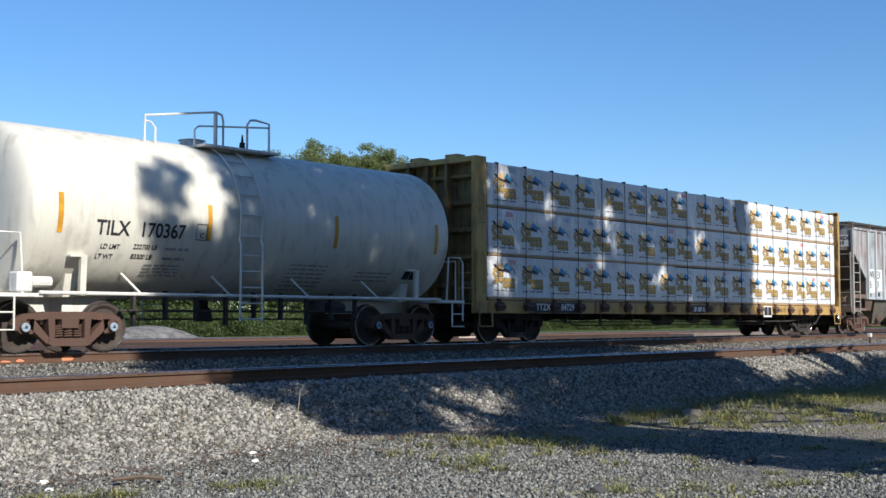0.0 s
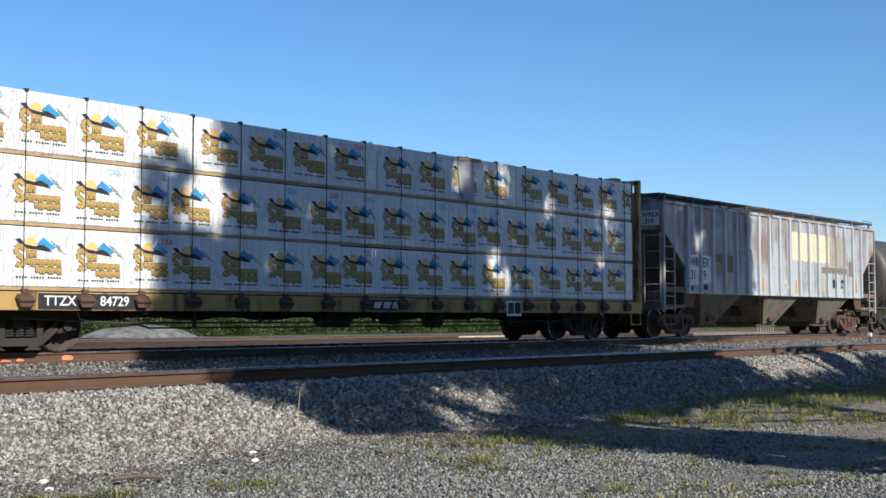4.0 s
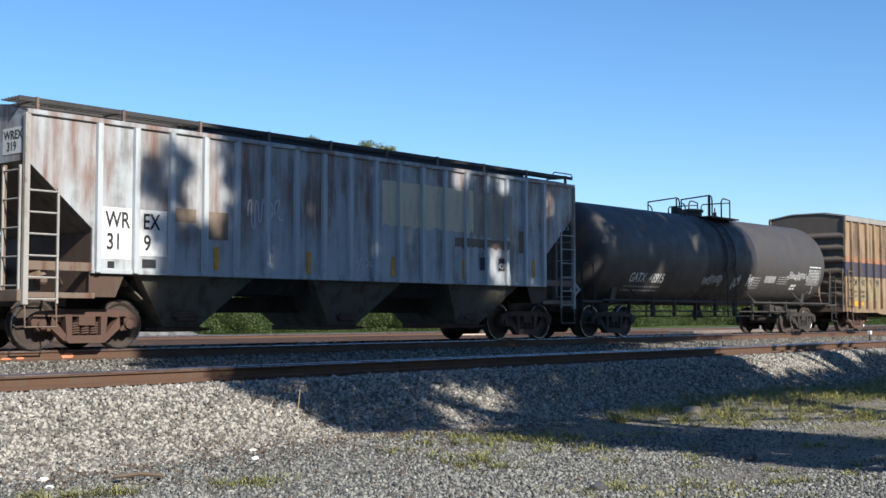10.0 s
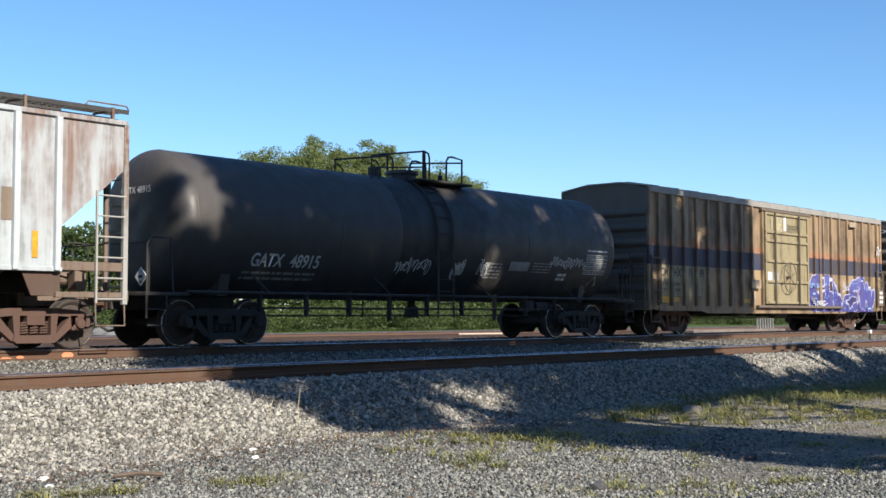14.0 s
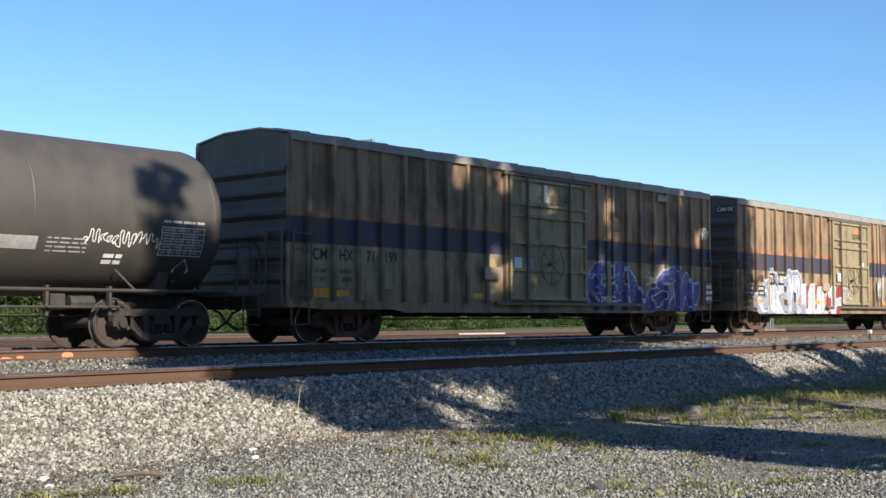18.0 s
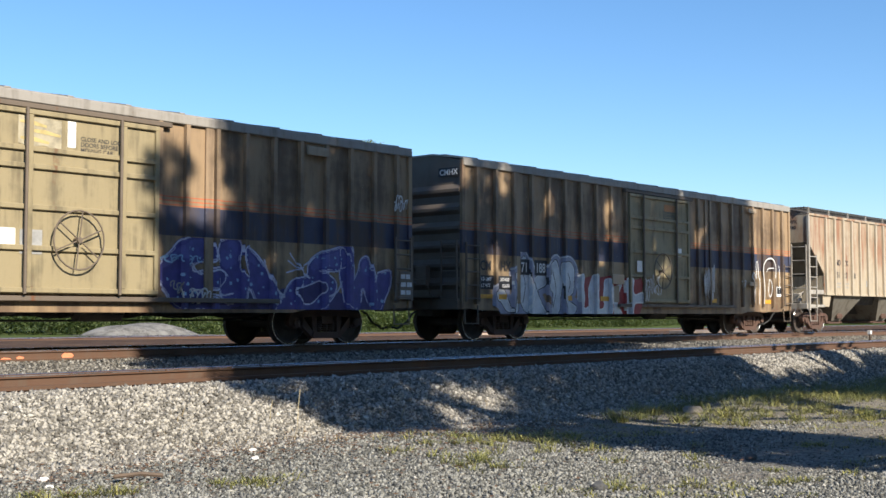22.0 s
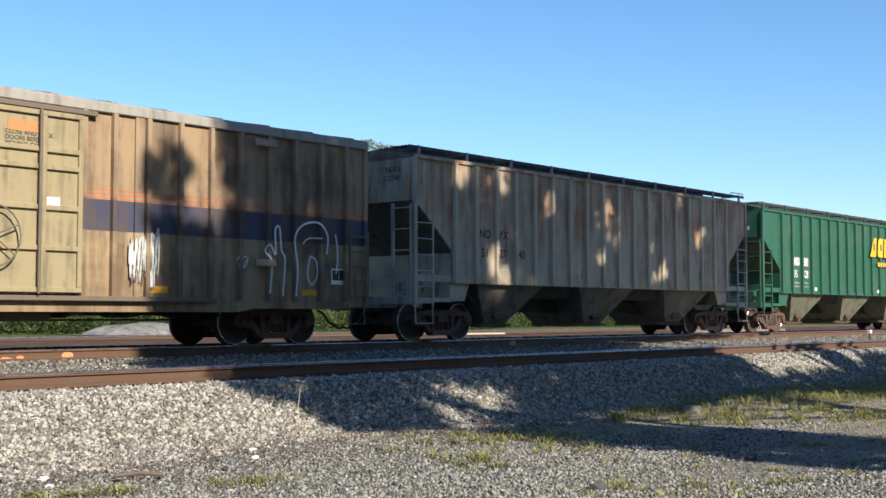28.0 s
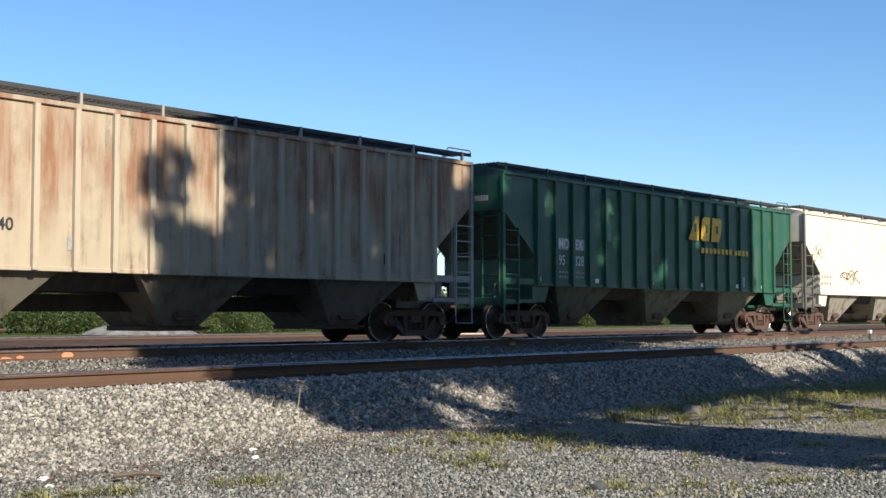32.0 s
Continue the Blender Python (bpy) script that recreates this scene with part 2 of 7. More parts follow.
LEAF_NEAR = leaf_material("leaf_near", (0.05, 0.09, 0.02), (0.09, 0.14, 0.035))
LEAF_FAR = leaf_material("leaf_far", (0.045, 0.080, 0.020), (0.115, 0.145, 0.042))
LEAF_TALL = leaf_material("leaf_tall", (0.12, 0.16, 0.052), (0.22, 0.25, 0.10))


def leaf_cloud(rng, centres, radii, count, size):
    """Small folded leaves scattered in clumps."""
    c = np.repeat(centres, count, 0)
    r = np.repeat(radii, count)[:, None]
    d = rng.normal(size=c.shape)
    d /= np.linalg.norm(d, axis=1)[:, None]
    p = c + d * r * rng.random((len(c), 1)) ** 0.45 * np.array([1, 1, 0.75])
    a = rng.normal(size=c.shape)
    a /= np.linalg.norm(a, axis=1)[:, None]
    b = np.cross(a, rng.normal(size=c.shape))
    b /= np.linalg.norm(b, axis=1)[:, None]
    s = size * rng.uniform(0.6, 1.3, (len(c), 1))
    verts = np.stack([p - a * s, p + b * s * 0.5, p + a * s, p - b * s * 0.5], 1).reshape(-1, 3)
    return verts, np.arange(len(verts)).reshape(-1, 4)


def inside(px, pz, ring):
    """Which places lie inside a closed line."""
    hit = np.zeros(px.shape, bool)
    for (ax, az), (bx, bz) in zip(ring, ring[1:] + ring[:1]):
        hit ^= ((az > pz) != (bz > pz)) & (px < (bx - ax) * (pz - az) / (bz - az + 1e-9) + ax)
    return hit


def crown_places(rng, outlines, gaps, step):
    """Places of leaf clumps inside the outlines of a crown, but for its gaps (x, z, half width, half height)."""
    gx, gz = np.meshgrid(np.arange(5, 35, step), np.arange(1, 22, step), indexing="ij")
    gx, gz = gx + rng.uniform(-0.4, 0.4, gx.shape) * step, gz + rng.uniform(-0.4, 0.4, gx.shape) * step
    keep = np.zeros(gx.shape, bool)
    for ring in outlines:
        keep |= inside(gx, gz, ring)
    for x, z, rx, rz in gaps:
        keep &= np.hypot((gx - x) / rx, (gz - z) / rz) > 1
    depth = rng.uniform(-1.5, np.clip((gx[keep] - 10.0) * 0.8, 1.5, 7.5))
    # the sun comes in aslant: a clump deeper in the crown hangs in the line of the one before it
    return np.stack([gx[keep] + 0.19 * depth, depth, gz[keep] - 0.66 * depth], 1)


def tree(seed, x, y, z, height, spread, low, clumps, clump, leaves, size, material, label, group="", deep=1.0, boughs=(), crown=()):
    """A trunk with limbs and a crown of leaf clumps in an uneven outline; boughs (x, z, half width, half height, clumps) shape it one by one, or crown its outline and gaps."""
    rng = np.random.default_rng(seed)
    ob = tagged(new("tree"), label, "tree", group)
    ob.location = (x, y, z)
    trunk = Shape()
    r0 = 0.017 * height
    rings = [(0, 0, -0.3), (0.05, 0.03, height * 0.2), (0.15, -0.1, height * 0.45), (0.05, 0.1, height * 0.78)]
    for k in range(3):
        trunk.tube([rings[k], rings[k + 1]], r0 * (1 - 0.27 * k), 9)
    mid, half = (height + low) / 2, (height - low) / 2
    if crown or boughs:
        centres = [crown_places(rng, *crown) - np.array([x, 0, z])] if crown else []
        for bx, bz, rx, rz, count in boughs:
            ang, out = rng.uniform(0, 2 * math.pi, count), np.sqrt(rng.random(count))
            centres.append(np.stack([bx - x + rx * out * np.cos(ang), rng.uniform(-1.5, 1.5, count), bz - z + rz * out * np.sin(ang)], 1))
            # the sun comes in aslant: a bough deeper in the crown hangs in the line of the one before it
            centres[-1][:, 0] += 0.19 * centres[-1][:, 1]
            centres[-1][:, 2] -= 0.66 * centres[-1][:, 1]
        centres = np.concatenate(centres)
    else:
        d = rng.normal(size=(clumps, 3))
        d /= np.linalg.norm(d, axis=1)[:, None]
        k = rng.random((clumps, 1)) ** 0.42 * rng.uniform(0.78, 1.03, (clumps, 1))
        centres = d * k * np.array([spread, spread * deep, half]) + np.array([0, 0, mid])
    for c in centres[:: max(1, len(centres) // 26)]:
        e = Vector(c)
        s = Vector((0.1, 0, max(height * 0.12, e.z * 0.55)))
        trunk.tube([s, s.lerp(e, 0.5) + Vector((0, 0, 0.3)), e], r0 * 0.22, 5)
    part("trunk", trunk, BARK, ob, smooth=True)
    verts, faces = leaf_cloud(rng, centres, clump * rng.uniform(0.6, 1.25, len(centres)), leaves, size)
    crown = new("crown", big_mesh("crown", verts, faces, material))
    crown.parent = ob
    return ob


# the trees behind the camera whose shade falls on the train and on the bank
SLENDER = [[(8.65, 7.0), (8.6, 6.2), (9.15, 5.4), (9.5, 4.1), (10.0, 2.0), (12.4, 1.6), (11.6, 4.4), (11.4, 5.7), (11.5, 6.9), (10.6, 7.45), (9.3, 7.4)],
           [(6.45, 9.7), (6.35, 8.95), (7.0, 8.7), (7.25, 7.9), (7.6, 7.75), (8.9, 7.8), (9.2, 8.2), (8.8, 8.75), (9.0, 9.7)],
           [(9.5, 7.85), (10.3, 7.4), (11.4, 7.2), (12.2, 7.5), (13.4, 9.7), (10.8, 9.7), (11.1, 8.5), (10.7, 7.9)],
           [(8.8, 8.85), (11.0, 8.75), (11.0, 9.7), (8.8, 9.7)], [(9.2, 8.52), (10.0, 8.22), (10.8, 8.0), (10.8, 8.12), (10.0, 8.36), (9.3, 8.64)],
           [(8.95, 18.0), (8.85, 17.6), (9.05, 17.3), (9.3, 17.35), (9.35, 17.8), (9.15, 18.1)], [(9.4, 18.35), (9.75, 18.35), (10.0, 18.0), (9.95, 17.4), (9.8, 16.9), (9.5, 17.1), (9.42, 17.7)],
           [(9.0, 17.05), (9.5, 17.15), (9.95, 16.8), (9.9, 16.5), (9.2, 16.3), (9.1, 16.7)]]
SPREAD = [[(10.35, 20.9), (10.8, 18.6), (11.0, 18.0), (10.85, 17.45), (11.05, 16.95), (11.6, 16.6), (9.7, 16.7), (9.35, 15.6), (9.2, 14.6), (8.6, 14.0), (7.6, 11.2), (6.9, 9.9), (6.9, 9.45), (12.6, 9.45),
           (12.5, 7.6), (13.3, 7.0), (14.4, 7.5), (16.6, 7.4), (18.8, 8.3), (18.8, 20.9)]]
tree(11, 11.2, -3.0, -0.78, 18.0, 3.0, 2.0, 0, 0.28, 56, 0.085, LEAF_NEAR, "slender leafy shade tree beside the gravel yard", "yard trees", crown=(SLENDER, [(7.1, 8.98, 0.22, 0.12), (8.0, 9.25, 0.25, 0.1)], 0.225))
tree(14, 15.5, -3.0, -0.78, 25.0, 8.0, 7.0, 0, 0.46, 88, 0.13, LEAF_NEAR, "tall leafy shade tree beside the gravel yard", "yard trees",
     crown=(SPREAD, [(18.0, 18.7, 0.5, 0.7), (13.3, 17.5, 0.22, 0.3), (15.1, 16.5, 0.22, 0.3)], 0.345))
OPEN = [[(18.7, 10.3), (19.8, 12.0), (22.5, 13.2), (25.5, 14.0), (29.0, 14.9), (33.0, 15.2), (33.2, 17.0), (32.6, 19.5), (31.0, 20.9), (18.7, 20.9)],
        [(16.8, 7.5), (17.0, 6.9), (19.0, 6.75), (21.5, 7.0), (24.0, 7.2), (27.0, 8.3), (25.5, 8.9), (22.3, 8.25), (20.5, 8.3), (18.8, 8.15)]]
tree(12, 22.5, -3.0, -0.78, 25.0, 6.6, 7.0, 0, 0.46, 84, 0.13, LEAF_NEAR, "tall leafy shade tree with an open crown", "yard trees",
     boughs=((23.0, 10.5, 1.8, 0.8, 20), (21.0, 6.5, 1.0, 0.25, 5)),
     crown=(OPEN, [(18.9, 18.4, 0.4, 0.5), (19.8, 18.7, 0.42, 0.6), (19.4, 16.4, 0.42, 0.65), (20.1, 16.05, 0.3, 0.4), (21.6, 18.1, 0.3, 0.45), (24.4, 18.0, 0.42, 0.6), (25.1, 17.2, 0.35, 0.45), (24.0, 16.6, 0.3, 0.35),
                   (26.8, 18.3, 0.3, 0.45), (27.4, 16.3, 0.3, 0.45), (28.6, 18.6, 0.3, 0.4), (29.6, 17.6, 0.32, 0.4), (30.6, 16.4, 0.3, 0.35), (26.0, 14.6, 0.35, 0.3)], 0.345))
# an unseen low wood and taller row behind the camera, added to block skylight
for i in range(9):
    tree(50 + i, -46 + 13 * i, -17 - 3 * (i % 2), -0.78, 9.5 + (i * 37 % 5) * 0.5, 7.0, 0.8, 70, 1.7, 70, 0.32, LEAF_NEAR, "unseen leafy tree added to dim the skylight", "yard edge trees")
for i in range(9):
    tree(60 + i, -70 + 19 * i, -46 - 5 * (i % 2), -0.78, 25.0 + (i * 37 % 5) * 0.7, 10.5, 1.0, 90, 2.9, 90, 0.55, LEAF_NEAR, "unseen tall leafy tree added to dim the skylight", "yard edge trees")

# trees and scrub behind the track
for i, (x, y, h, w) in enumerate(((77.5, 92, 17.4, 3.6), (81.5, 91, 19.1, 3.8), (86.0, 92, 20.0, 4.2), (90.5, 93, 20.2, 4.0), (93.9, 92, 21.0, 3.2), (97.5, 93, 19.8, 3.6), (102.5, 92, 18.8, 4.0), (107.0, 92, 18.6, 3.8), (110.5, 92, 17.4, 3.2))):
    tree(30 + i, x, y, -0.6, h, w, h * 0.42, 230, 0.95, 175, 0.115, LEAF_TALL, "tall feathery green tree behind the track", "far trees")
for i, (x, y, h, w) in enumerate(((42, 82, 7.8, 4.5), (48.5, 81, 8.6, 4.5), (53.5, 82, 8.6, 4.5), (59, 84, 8.0, 5.0), (66, 86, 8.0, 5.0))):
    tree(40 + i, x, y, -0.6, h, w, 0.6, 80, 1.2, 90, 0.2, LEAF_FAR, "bushy green tree behind the track", "far trees")

rng = np.random.default_rng(77)
# scrub along the foot of the trees
n = 2300
sx = rng.uniform(34, 205, n)
sy = 71 + 5 * rng.random(n) + 2.0 * np.sin(sx * 0.21)
sz = -0.5 + rng.random(n) * (1.0 + 0.7 * np.sin(sx * 0.13 + 1) ** 2 + 0.5 * np.sin(sx * 0.71) ** 2)
verts, faces = leaf_cloud(rng, np.stack([sx, sy, sz], 1), np.full(n, 0.75), 62, 0.105)
tagged(new("scrub", big_mesh("scrub", verts, faces, LEAF_FAR)), "green scrub and weeds behind the track", "scrub", kind="stuff")
n = 1300
sx = rng.uniform(36, 235, n)
verts, faces = leaf_cloud(rng, np.stack([sx, 84 + 9 * rng.random(n), rng.random(n) * (3.6 + 1.6 * np.sin(sx * 0.11) + 0.8 * np.sin(sx * 0.37))], 1), np.full(n, 1.5), 100, 0.25)
tagged(new("woods", big_mesh("woods", verts, faces, LEAF_FAR)), "low green woods behind the track", "woods", kind="stuff")


# ---- rolling stock: shared hardware
TRAIN, WHEELSETS, WHEEL_R, POSTS = [], [], 0.457, {}
TRUCK_IRON = paint("truck_iron", (0.092, 0.050, 0.036), 0.8, rust=0.4, dirt=0.4, rust_color=(0.13, 0.055, 0.03), dirt_color=(0.09, 0.065, 0.05))
WHEEL_IRON = paint("wheel_iron", (0.05, 0.036, 0.03), 0.75, rust=0.3, dirt=0.4, rust_color=(0.12, 0.055, 0.03))
TREAD = plain("wheel_tread", (0.5, 0.5, 0.5), 0.28, 1.0, 0.3, 30)
BLACK_IRON = paint("underframe_black", (0.035, 0.032, 0.03), 0.75, rust=0.25, dirt=0.5)
RUBBER = plain("hose_rubber", (0.02, 0.02, 0.02), 0.7)
CAST = plain("coupler_cast", (0.12, 0.07, 0.045), 0.8, 0, 0.4, 10)
BLACK_INK = plain("black_lettering", (0.025, 0.025, 0.03), 0.6)
WHITE_INK = plain("white_lettering", (0.72, 0.72, 0.70), 0.6, 0, 0.3)
GREY_INK = plain("faded_lettering", (0.33, 0.33, 0.32), 0.7, 0, 0.3)
YELLOW_TAPE = plain("yellow_reflector", (0.74, 0.36, 0.025), 0.45, 0, 0.35, 9)
WHITE_PLATE = plain("white_plate", (0.78, 0.78, 0.75), 0.5, 0, 0.15)
ORANGE_MARK = plain("orange_marking_paint", (0.85, 0.30, 0.15), 0.6, 0, 0.3, 20)


def wheel_mesh():
    s = Shape().lathe([(-0.07, 0.10), (-0.085, 0.12), (-0.03, 0.16), (-0.012, 0.34), (-0.055, 0.385), (-0.065, 0.40), (-0.065, 0.44), (-0.06, 0.457), (0.045, 0.462),
                       (0.05, 0.487), (0.075, 0.487), (0.08, 0.47), (0.08, 0.40), (0.04, 0.385), (0.012, 0.34), (0.03, 0.16), (0.085, 0.12), (0.085, 0.10)], 36, "y")
    return s.mesh("wheel", WHEEL_IRON, True)


def frame_mesh():
    """A cast side frame: top arch, pedestal jaws, sloping tension bars and columns with the spring window between."""
    s, a, b = Shape(), -0.075, 0.075
    s.extrude([(-1.10, 0.50), (-1.06, 0.62), (-0.92, 0.69), (-0.45, 0.735), (0.45, 0.735), (0.92, 0.69), (1.06, 0.62), (1.10, 0.50),
               (1.08, 0.40), (1.00, 0.40), (0.98, 0.56), (0.80, 0.57), (0.44, 0.60), (-0.44, 0.60), (-0.80, 0.57), (-0.98, 0.56), (-1.00, 0.40), (-1.08, 0.40)], "y", a, b)
    s.extrude([(-0.36, 0.12), (0.36, 0.12), (0.44, 0.17), (0.40, 0.26), (-0.40, 0.26), (-0.44, 0.17)], "y", a - 0.03, b + 0.03)
    for k in (-1, 1):
        s.extrude([(k * 0.42, 0.14), (k * 0.40, 0.27), (k * 0.70, 0.60), (k * 0.84, 0.60), (k * 0.86, 0.48), (k * 0.78, 0.44)], "y", a, b)
        s.extrude([(k * 0.30, 0.24), (k * 0.40, 0.24), (k * 0.44, 0.64), (k * 0.30, 0.64)], "y", a - 0.01, b + 0.01)
        s.extrude([(k * 0.72, 0.34), (k * 0.79, 0.34), (k * 0.80, 0.60), (k * 0.70, 0.60)], "y", a, b)
    return s.mesh("side_frame", TRUCK_IRON)


def spring_mesh():
    s = Shape()
    for x in (0.0,):
        s.tube([(x + 0.075 * math.cos(k * 0.9), 0.075 * math.sin(k * 0.9), 0.27 + 0.0063 * k) for k in range(36)], 0.017, 5)
    return s.mesh("spring", TRUCK_IRON, True)


AXLE_MESH = Shape().lathe([(-0.98, 0.07), (-0.72, 0.075), (-0.70, 0.1), (0.70, 0.1), (0.72, 0.075), (0.98, 0.07)], 12, "y").mesh("axle", WHEEL_IRON, True)
WHEEL_MESH, FRAME_MESH, SPRING_MESH = wheel_mesh(), frame_mesh(), spring_mesh()
TREAD_MESH = Shape().lathe([(-0.0655, 0.438), (-0.069, 0.442), (-0.069, 0.452), (-0.062, 0.4585)], 36, "y", caps=False).mesh("tread_rim", TREAD, True)
BOLSTER_MESH = Shape().extrude([(-1.1, 0.44), (1.1, 0.44), (1.1, 0.60), (0.5, 0.68), (-0.5, 0.68), (-1.1, 0.60)], "x", -0.17, 0.17).mesh("bolster", TRUCK_IRON)
CAP_MESH = Shape().lathe([(-0.13, 0.045), (-0.125, 0.085), (-0.07, 0.095), (-0.06, 0.125), (0.09, 0.125)], 14, "y").mesh("bearing_cap", TRUCK_IRON, True)
BRAKE_MESH = Shape().tube([(0.36, -0.75, 0.36), (0.42, 0, 0.4), (0.36, 0.75, 0.36)], 0.03, 6).box(0.36, 0.43, -0.82, -0.66, 0.25, 0.50, 0.01).box(0.36, 0.43, 0.66, 0.82, 0.25, 0.50, 0.01).mesh("brake_beam", TRUCK_IRON)
BRAKE_MESH_B = Shape().tube([(-0.36, -0.75, 0.36), (-0.42, 0, 0.4), (-0.36, 0.75, 0.36)], 0.03, 6).box(-0.43, -0.36, -0.82, -0.66, 0.25, 0.50, 0.01).box(-0.43, -0.36, 0.66, 0.82, 0.25, 0.50, 0.01).mesh("brake_beam", TRUCK_IRON)


GRIMY_IRON = paint("grimy_truck_iron", (0.032, 0.027, 0.024), 0.8, rust=0.25, dirt=0.4, rust_color=(0.07, 0.035, 0.022), dirt_color=(0.05, 0.042, 0.036))
GRIMY = {}


def truck(car, x, grimy=False):
    """A four-wheel truck under a car, centred at x; grimy ones are nearly black."""
    def tone(me):
        if not grimy:
            return me
        if me.name not in GRIMY:
            GRIMY[me.name] = me.copy()
            GRIMY[me.name].materials[0] = GRIMY_IRON
        return GRIMY[me.name]
    part("bolster", tone(BOLSTER_MESH), None, car, at=(x, 0, 0))
    part("brake_beam", tone(BRAKE_MESH), None, car, at=(x, 0, 0))
    part("brake_beam", tone(BRAKE_MESH_B), None, car, at=(x, 0, 0))
    for y in (-1.0, 1.0):
        f = part("side_frame", tone(FRAME_MESH), None, car, at=(x, y, 0))
        for dx in (-0.19, 0.0, 0.19):
            part("spring", tone(SPRING_MESH), None, f, at=(dx, 0, 0))
        for dx in (-0.889, 0.889):
            part("bearing_cap", tone(CAP_MESH), None, f, at=(dx, 0 if y < 0 else 0.02, WHEEL_R))
    for dx in (-0.889, 0.889):
        a = part("wheelset", AXLE_MESH, None, car, at=(x + dx, 0, WHEEL_R))
        WHEELSETS.append((a, x + dx))
        for y in (-0.76, 0.76):
            w = part("wheel", WHEEL_MESH, None, a, at=(0, y, 0))
            if y > 0:
                w.rotation_euler = (0, 0, math.pi)
        part("tread_rim", TREAD_MESH, None, a, "bright worn wheel rim", at=(0, -0.76, 0))


COUPLER_MESH = Shape().box(-0.25, 0.45, -0.07, 0.07, 0.79, 0.93, 0.02).extrude([(0.40, -0.15), (0.62, -0.17), (0.70, -0.06), (0.62, 0.0), (0.66, 0.10), (0.52, 0.17), (0.40, 0.13)], "z", 0.72, 1.0).mesh("coupler", CAST)
HOSE_MESH = Shape().tube([(0.12, 0.28, 0.72), (0.30, 0.30, 0.66), (0.42, 0.24, 0.46), (0.60, 0.08, 0.30), (0.72, 0.0, 0.33)], 0.028, 7).mesh("air_hose", RUBBER, True)


def coupler(car, x, sign):
    for name, me in (("coupler", COUPLER_MESH), ("air_hose", HOSE_MESH)):
        o = part(name, me, None, car, at=(x, 0, 0))
        if sign < 0:
            o.rotation_euler = (0, 0, math.pi)


def railcar(name, label, x0, x1, inset, group="train"):
    """The empty base of a car between x0 and x1 (its place at the start), with its trucks and couplers."""
    car = tagged(new(name), label, "railcar", group)
    mid = (x0 + x1) / 2
    TRAIN.append((car, mid))
    half = (x1 - x0) / 2
    for k in (-1, 1):
        truck(car, k * (half - inset), label.startswith(("yellow", "grimy")))
    return car, half


def lettering(words, height, x, z, y, material, parent, label="", name="lettering", squeeze=1.0):
    """Flat words on a wall that faces the camera, left edge at x, foot at z."""
    curve = bpy.data.curves.new("words", "FONT")
    curve.body, curve.size, curve.offset = words, height / 0.70, 0.026 * height
    holder = bpy.data.objects.new("words", curve)
    me = bpy.data.meshes.new_from_object(holder)
    bpy.data.objects.remove(holder)
    me.transform(Matrix.Translation((x, y, z)) @ Matrix.Rotation(radians(90), 4, "X") @ Matrix.Diagonal((squeeze, 1, 1, 1)))
    me.materials.clear()
    me.materials.append(material)
    return part(name, me, None, parent, label)


def bars(x, z, w, rows, y, material, parent, height=0.05, gap=0.09, cut=0.0, name="stencil_bar"):
    """Small print that cannot be read: plain bars."""
    s, rng = Shape(), random.Random(int(100 * (x + 7 * z)) % 9973)
    for i in range(rows):
        a = x
        while a < x + w * (1 - cut * rng.random()):
            b = min(x + w, a + rng.uniform(0.12, 0.3) * max(w, 0.6) * 0.6)
            s.box(a, b, y - 0.004, y, z - i * gap - height, z - i * gap)
            a = b + height * 0.8
    return part(name, s, material, parent)


def plate(x, z, w, h, y, material, parent, name="plate", label=""):
    return part(name, Shape().box(x, x + w, y - 0.006, y, z, z + h), material, parent, label)


def ladder(car, x0, x1, z0, z1, y, rungs, material, label="", r=0.018):
    """Two stiles on a side wall, with each rung a piece of its own."""
    s = Shape()
    for x in (x0, x1):
        s.box(x - 0.02, x + 0.02, y - 0.012, y + 0.03, z0, z1, 0.004)
    ob = part("ladder", s, material, car, label)
    rung = Shape().tube([(x0, y, 0), (x1, y, 0)], r, 6).mesh("rung", material)
    for i in range(rungs):
        part("rung", rung, None, ob, at=(0, 0, z0 + 0.08 + (z1 - z0 - 0.16) * i / max(1, rungs - 1)))
    return ob


def end_ladder(car, x, y0, y1, z0, z1, rungs, material, label=""):
    s = Shape()
    for y in (y0, y1):
        s.box(x - 0.02, x + 0.02, y - 0.02, y + 0.02, z0, z1, 0.004)
    ob = part("ladder", s, material, car, label)
    rung = Shape().tube([(x, y0, 0), (x, y1, 0)], 0.018, 6).mesh("rung", material)
    for i in range(rungs):
        part("rung", rung, None, ob, at=(0, 0, z0 + 0.08 + (z1 - z0 - 0.16) * i / max(1, rungs - 1)))
    return ob


